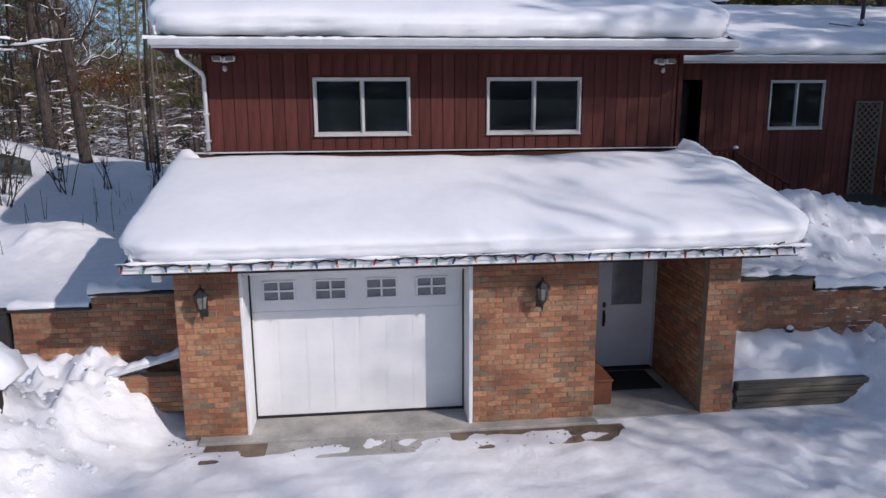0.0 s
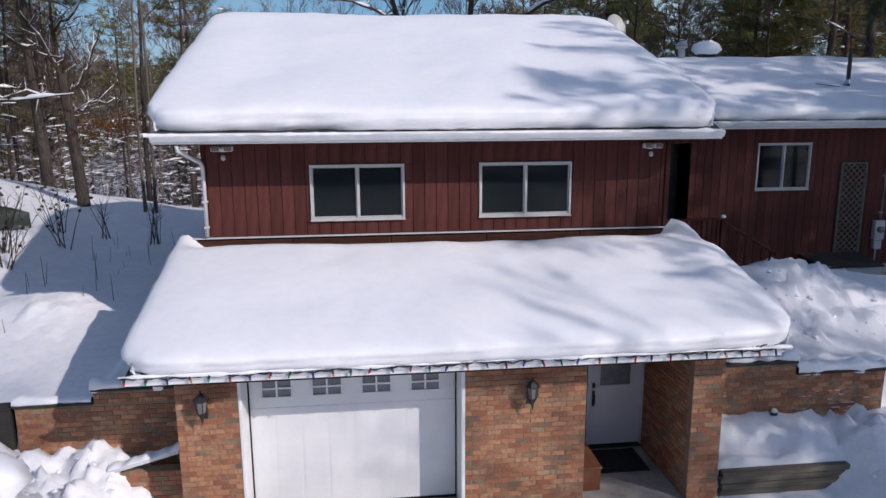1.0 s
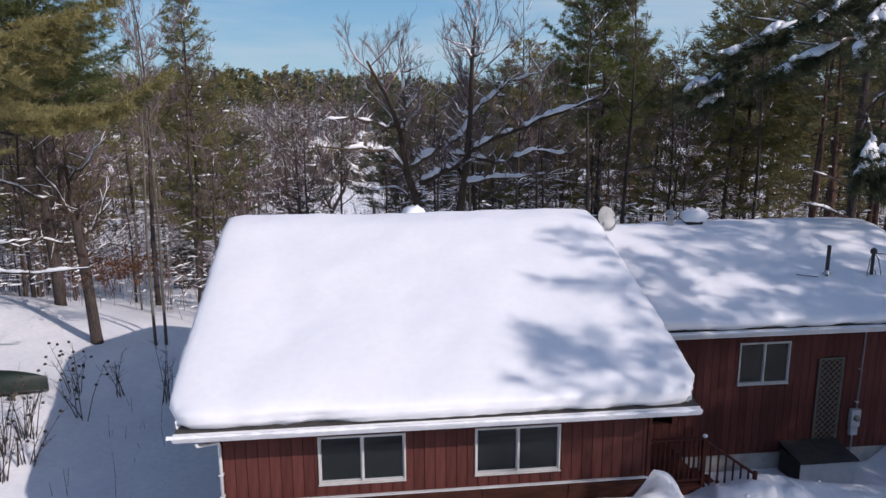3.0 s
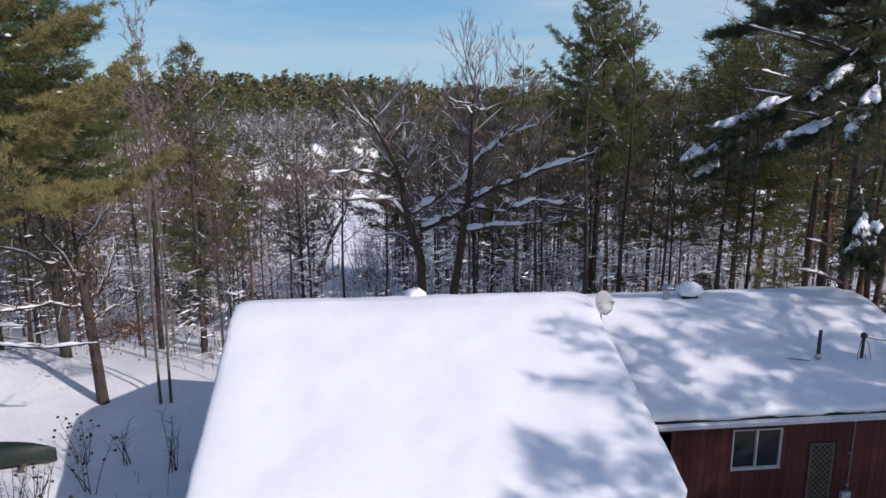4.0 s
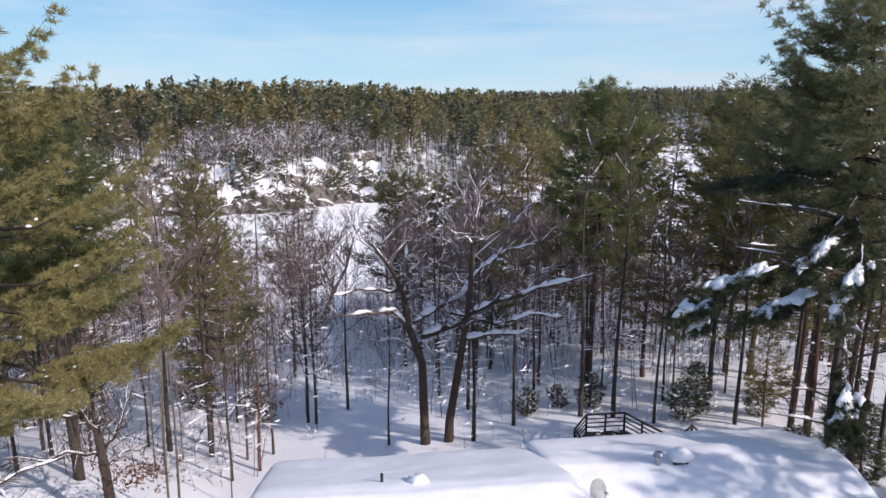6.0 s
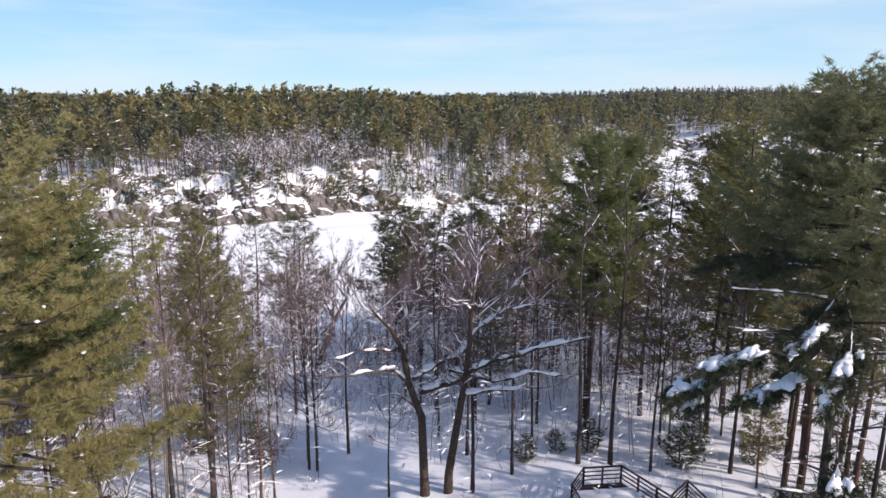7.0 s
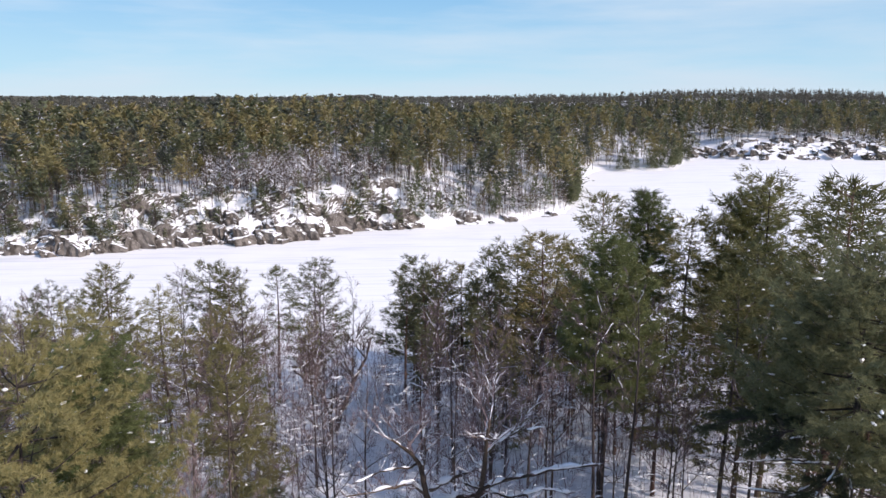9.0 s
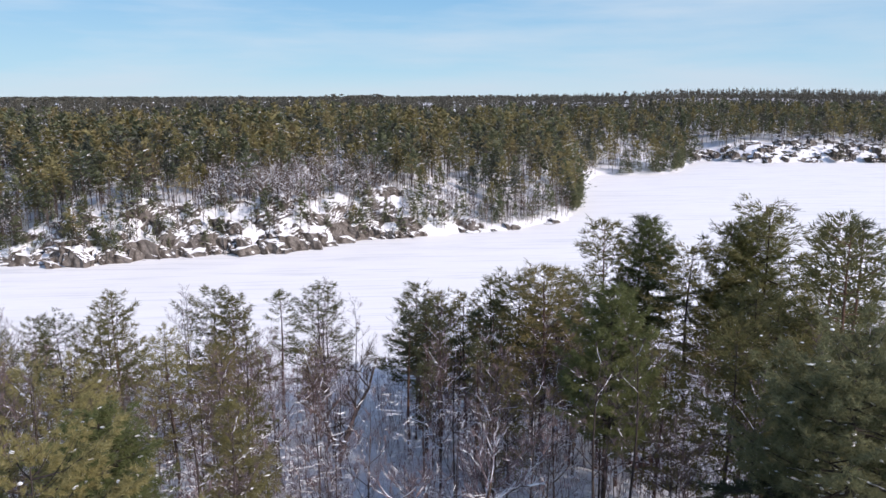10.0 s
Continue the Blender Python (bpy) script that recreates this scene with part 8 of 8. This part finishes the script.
def plume_wood(name, X, Y, H, R, low, layers, per, tufts, size, mat, label, shape=0.75):
    """A stretch of far pines: whorls of boughs, each a row of loose needle plumes, open towards the stem."""
    n, Z, out = len(X), ground_z(X, Y), []
    up = np.array([0, 0, 1.0])
    lean = rng.normal(0, 0.025, (n, 2)) * H[:, None]
    for k in range(layers):
        u = (k + 0.5) / layers
        zz = H * (low + (1 - low) * np.clip(u + rng.uniform(-0.5, 0.5, n) / layers, 0, 1))
        f = zz / H
        reach = R * np.clip(1 - (f - low) / (1 - low), 0, 1) ** shape * rng.uniform(0.65, 1.2, n) + 0.08 * R
        a0 = rng.uniform(0, 6.28, n)
        for j in range(per if u < 0.75 else max(3, per // 2)):
            a = a0 + 6.28 * j / per + rng.normal(0, 0.3, n)
            d = np.stack([np.cos(a), np.sin(a), rng.uniform(-0.12, 0.18, n) + 0.5 * u * u], -1)
            L = reach * rng.choice([0.5, 0.8, 1.0, 1.15], n)
            root = np.stack([X + lean[:, 0] * f, Y + lean[:, 1] * f, Z + zz], -1)
            for m in range(tufts):
                c = root + d * (L * (0.45 + 0.55 * m / max(1, tufts - 1)))[:, None] + rng.normal(0, 0.06, (n, 3)) * R[:, None]
                w = (size * R * rng.uniform(0.6, 1.3, n))[:, None]
                t = unit(np.cross(d, up) + 0.5 * rng.normal(size=(n, 3)))
                out.append(np.stack([c - t * w * 0.55 - d * w * 0.4, c + t * w * 0.55 - d * w * 0.3, c + d * w + up * w * rng.uniform(-0.1, 0.55, (n, 1))], 1))
    b, t = np.stack([X + lean[:, 0] * 0.8, Y + lean[:, 1] * 0.8, Z + H * 0.86], -1), np.stack([X + lean[:, 0], Y + lean[:, 1], Z + H * 1.03], -1)
    for j in range(2):
        s = np.zeros((n, 3))
        s[:, j] = R * 0.07
        out.append(np.stack([b - s, b + s, t], 1))
    return solo(name, faces_mesh(name, np.concatenate(out).reshape(-1, 3), mat, 3), mat, label, "forest", kind="stuff")


def stems(name, X, Y, H, w, mat, label):
    out, Z = [], ground_z(X, Y)
    for j in range(2):
        s = np.zeros((len(X), 3))
        s[:, j] = w
        b, t = np.stack([X, Y, Z - 0.5], -1), np.stack([X + rng.normal(0, 0.2, len(X)), Y, Z + H], -1)
        out.append(np.stack([b - s, b + s, t + s * 0.3, t - s * 0.3], 1))
    return solo(name, quads_mesh(name, np.concatenate(out).reshape(-1, 3), mat), mat, label, "forest", kind="stuff")


def scatter(n, d0, d1, power=1.0):
    """Places on the far land, d0 to d1 metres behind the shore, inside a wide wedge."""
    X, Y = [], []
    while len(X) < n:
        m = 4 * n
        y = 180 + (d1 + 320) * rng.rand(m) ** power
        x = (rng.rand(m) * 1.42 - 0.56) * (y + 30)
        d = y - far_shore(x, y)
        ok = (d > d0) & (d < d1)
        rocky = (x > -98) & (x < 8) & (d < 17)
        ok &= ~(rocky & (rng.rand(m) < 0.6))
        cape = (x > 4) & (x < 70) & (d < 24)
        east = (x > 205) & (x < 350) & (d < 28)
        ok &= ~(cape & (rng.rand(m) < 0.72)) & ~(east & (rng.rand(m) < 0.75))
        X.extend(x[ok]), Y.extend(y[ok])
    return np.array(X[:n]), np.array(Y[:n])


X, Y = scatter(3100, 3, 210, 0.9)
# the leafless grove above the rocks keeps the pines thin
grove = (X > -54) & (X < 0) & (Y - far_shore(X, Y) < 44)
keep = ~grove | (rng.rand(len(X)) < 0.3)
X, Y = X[keep], Y[keep]
H = rng.uniform(7, 18, len(X)) * np.where((Y - far_shore(X, Y) < 15) & (X < 4), 0.7, 1)
R = 0.5 + H * rng.uniform(0.18, 0.33, len(X))
sort = rng.rand(len(X)) + 0.35 * vnoise(X / 14, Y / 14, 2)
for name, mat, lo, hi, label in (("far_green_conifers", FAR_GREEN, -1, 0.36, "green pines on the far shore"), ("far_olive_conifers", FAR_OLIVE, 0.36, 0.78, "olive-yellow pines on the far shore"), ("far_dark_conifers", FAR_DARK, 0.78, 3, "dark spruces on the far shore")):
    i = (sort >= lo) & (sort < hi)
    near = i & (Y - far_shore(X, Y) < 62) & (Y < 330)
    far = i & ~near
    edge = near & (Y - far_shore(X, Y) < 26) & (X < 72)
    plume_wood(name, X[edge], Y[edge], H[edge], R[edge], 0.46, 11, 6, 5, 0.145, mat, label)
    near &= ~edge
    plume_wood(name, X[near], Y[near], H[near], R[near], 0.28, 15, 6, 5, 0.145, mat, label)
    plume_wood(name, X[far], Y[far], H[far], R[far], 0.34, 10, 5, 3, 0.23, mat, label)
# small trees on the rocks and along the water's edge
n = 300
ex = np.concatenate([rng.uniform(-110, -60, 60), rng.uniform(-60, 10, 40), rng.uniform(10, 72, 40), rng.uniform(72, 94, 80), rng.uniform(135, 215, n - 220)])
ed = np.concatenate([rng.uniform(1, 14, 100), rng.uniform(2, 14, 40), rng.uniform(0.6, 6, n - 140)])
ey = far_shore(ex, 0) + ed
eh = rng.uniform(3.5, 9, n) * np.where(ex > 8, 1.25, 1.0)
plume_wood("shore_conifers", ex, ey, eh, 0.4 + eh * rng.uniform(0.17, 0.26, n), 0.14, 11, 6, 3, 0.24, FAR_GREEN, "small pines along the far water's edge")
bx2 = np.concatenate([rng.uniform(-110, 74, 380), rng.uniform(6, 76, 160)])
by2 = far_shore(bx2, 0) + rng.uniform(1, 22, 540)
bh2 = rng.uniform(3, 10, 540)
stems("shore_bare_stems", bx2, by2, bh2, 0.07, FAR_BROWN, "thin leafless stems on the rocks")
wood_mesh("shore_bare_twigs", bx2, by2, bh2, bh2 * 0.22, 0.25, 8, 6, 0.035, FAR_BROWN, "leafless crowns on the rocks", False, 0, -0.5)
wood_mesh("shore_twig_snow", bx2, by2 - 0.1, bh2, bh2 * 0.24, 0.2, 6, 3, 0.05, SNOW_CLUMP, "snow on the branches along the far shore", False, 0.2, -0.4)
stems("far_conifer_stems", X, Y, H * 0.9, 0.13, BARK, "stems of the pine forest on the far shore")
i = rng.rand(len(X)) < 0.85
wood_mesh("far_bough_snow", X[i], Y[i] - 0.3, H[i], R[i] * 1.02, 0.35, 6, 3, 0.06, SNOW_CLUMP, "flecks of snow on the far pines", False, 0.6)
X, Y = scatter(6500, 200, 900, 0.8)
X, Y = np.concatenate([X, rng.uniform(130, 760, 1500)]), np.concatenate([Y, rng.uniform(440, 900, 1500)])
H = rng.uniform(7, 18, len(X))
wood_mesh("distant_conifers", X, Y, H, H * rng.uniform(0.22, 0.36, len(X)), 0.15, 6, 5, 0.36, FAR_MIX, "distant pine forest reaching to the horizon")
i = rng.rand(len(X)) < 0.25
wood_mesh("distant_bough_snow", X[i], Y[i] - 0.4, H[i], H[i] * 0.22, 0.4, 3, 1, 0.12, SNOW_CLUMP, "flecks of snow on the distant pines", False, 0.4)
X, Y = scatter(9000, 850, 4300, 0.75)
H = rng.uniform(10, 19, len(X))
wood_mesh("horizon_conifers", X, Y, H, H * 0.75, 0.2, 2, 4, 0.6, FAR_MIX, "pine forest along the horizon")
X, Y = scatter(1700, 4, 140, 1.0)
H = rng.uniform(6, 12, len(X))
stems("far_bare_stems", X, Y, H, 0.10, FAR_BROWN, "leafless stems among the far pines")
wood_mesh("far_bare_twigs", X, Y, H, H * 0.24, 0.30, 9, 7, 0.035, FAR_BROWN, "leafless crowns among the far pines", False, 0, -0.5)
# a grove of leafless trees with snow on every branch, above the rocks
n = 260
X = rng.uniform(-54, 2, n)
Y = far_shore(X, 0) + rng.uniform(11, 46, n)
H = rng.uniform(6, 12, n)
stems("grove_stems", X, Y, H, 0.10, FAR_BROWN, "leafless stems above the rocks")
wood_mesh("grove_twigs", X, Y, H, H * 0.30, 0.25, 10, 8, 0.035, FAR_BROWN, "leafless crowns above the rocks", False, 0, -0.55)
wood_mesh("grove_snow", X, Y - 0.1, H + 0.1, H * 0.30, 0.3, 8, 4, 0.05, SNOW_CLUMP, "snow lying along the branches above the rocks", False, 0.2, -0.4)

# an unseen wood added behind the camera, to darken what the windows reflect
n = 420
X = rng.uniform(-80, 50, n)
Y = rng.uniform(-62, 6, n)
i = ((Y < -24) & (X < -4)) | (Y < -36) | ((X < -24) & (Y < 4))
X, Y = X[i], Y[i]
H = rng.uniform(11, 20, len(X))
wood_mesh("roadside_wood", X, Y, H, H * 0.24, 0.15, 16, 11, 0.09, FAR_GREEN, "unseen pine wood added to darken the window reflections")
stems("roadside_stems", X, Y, H * 0.9, 0.14, BARK, "stems of the unseen wood added for the window reflections")
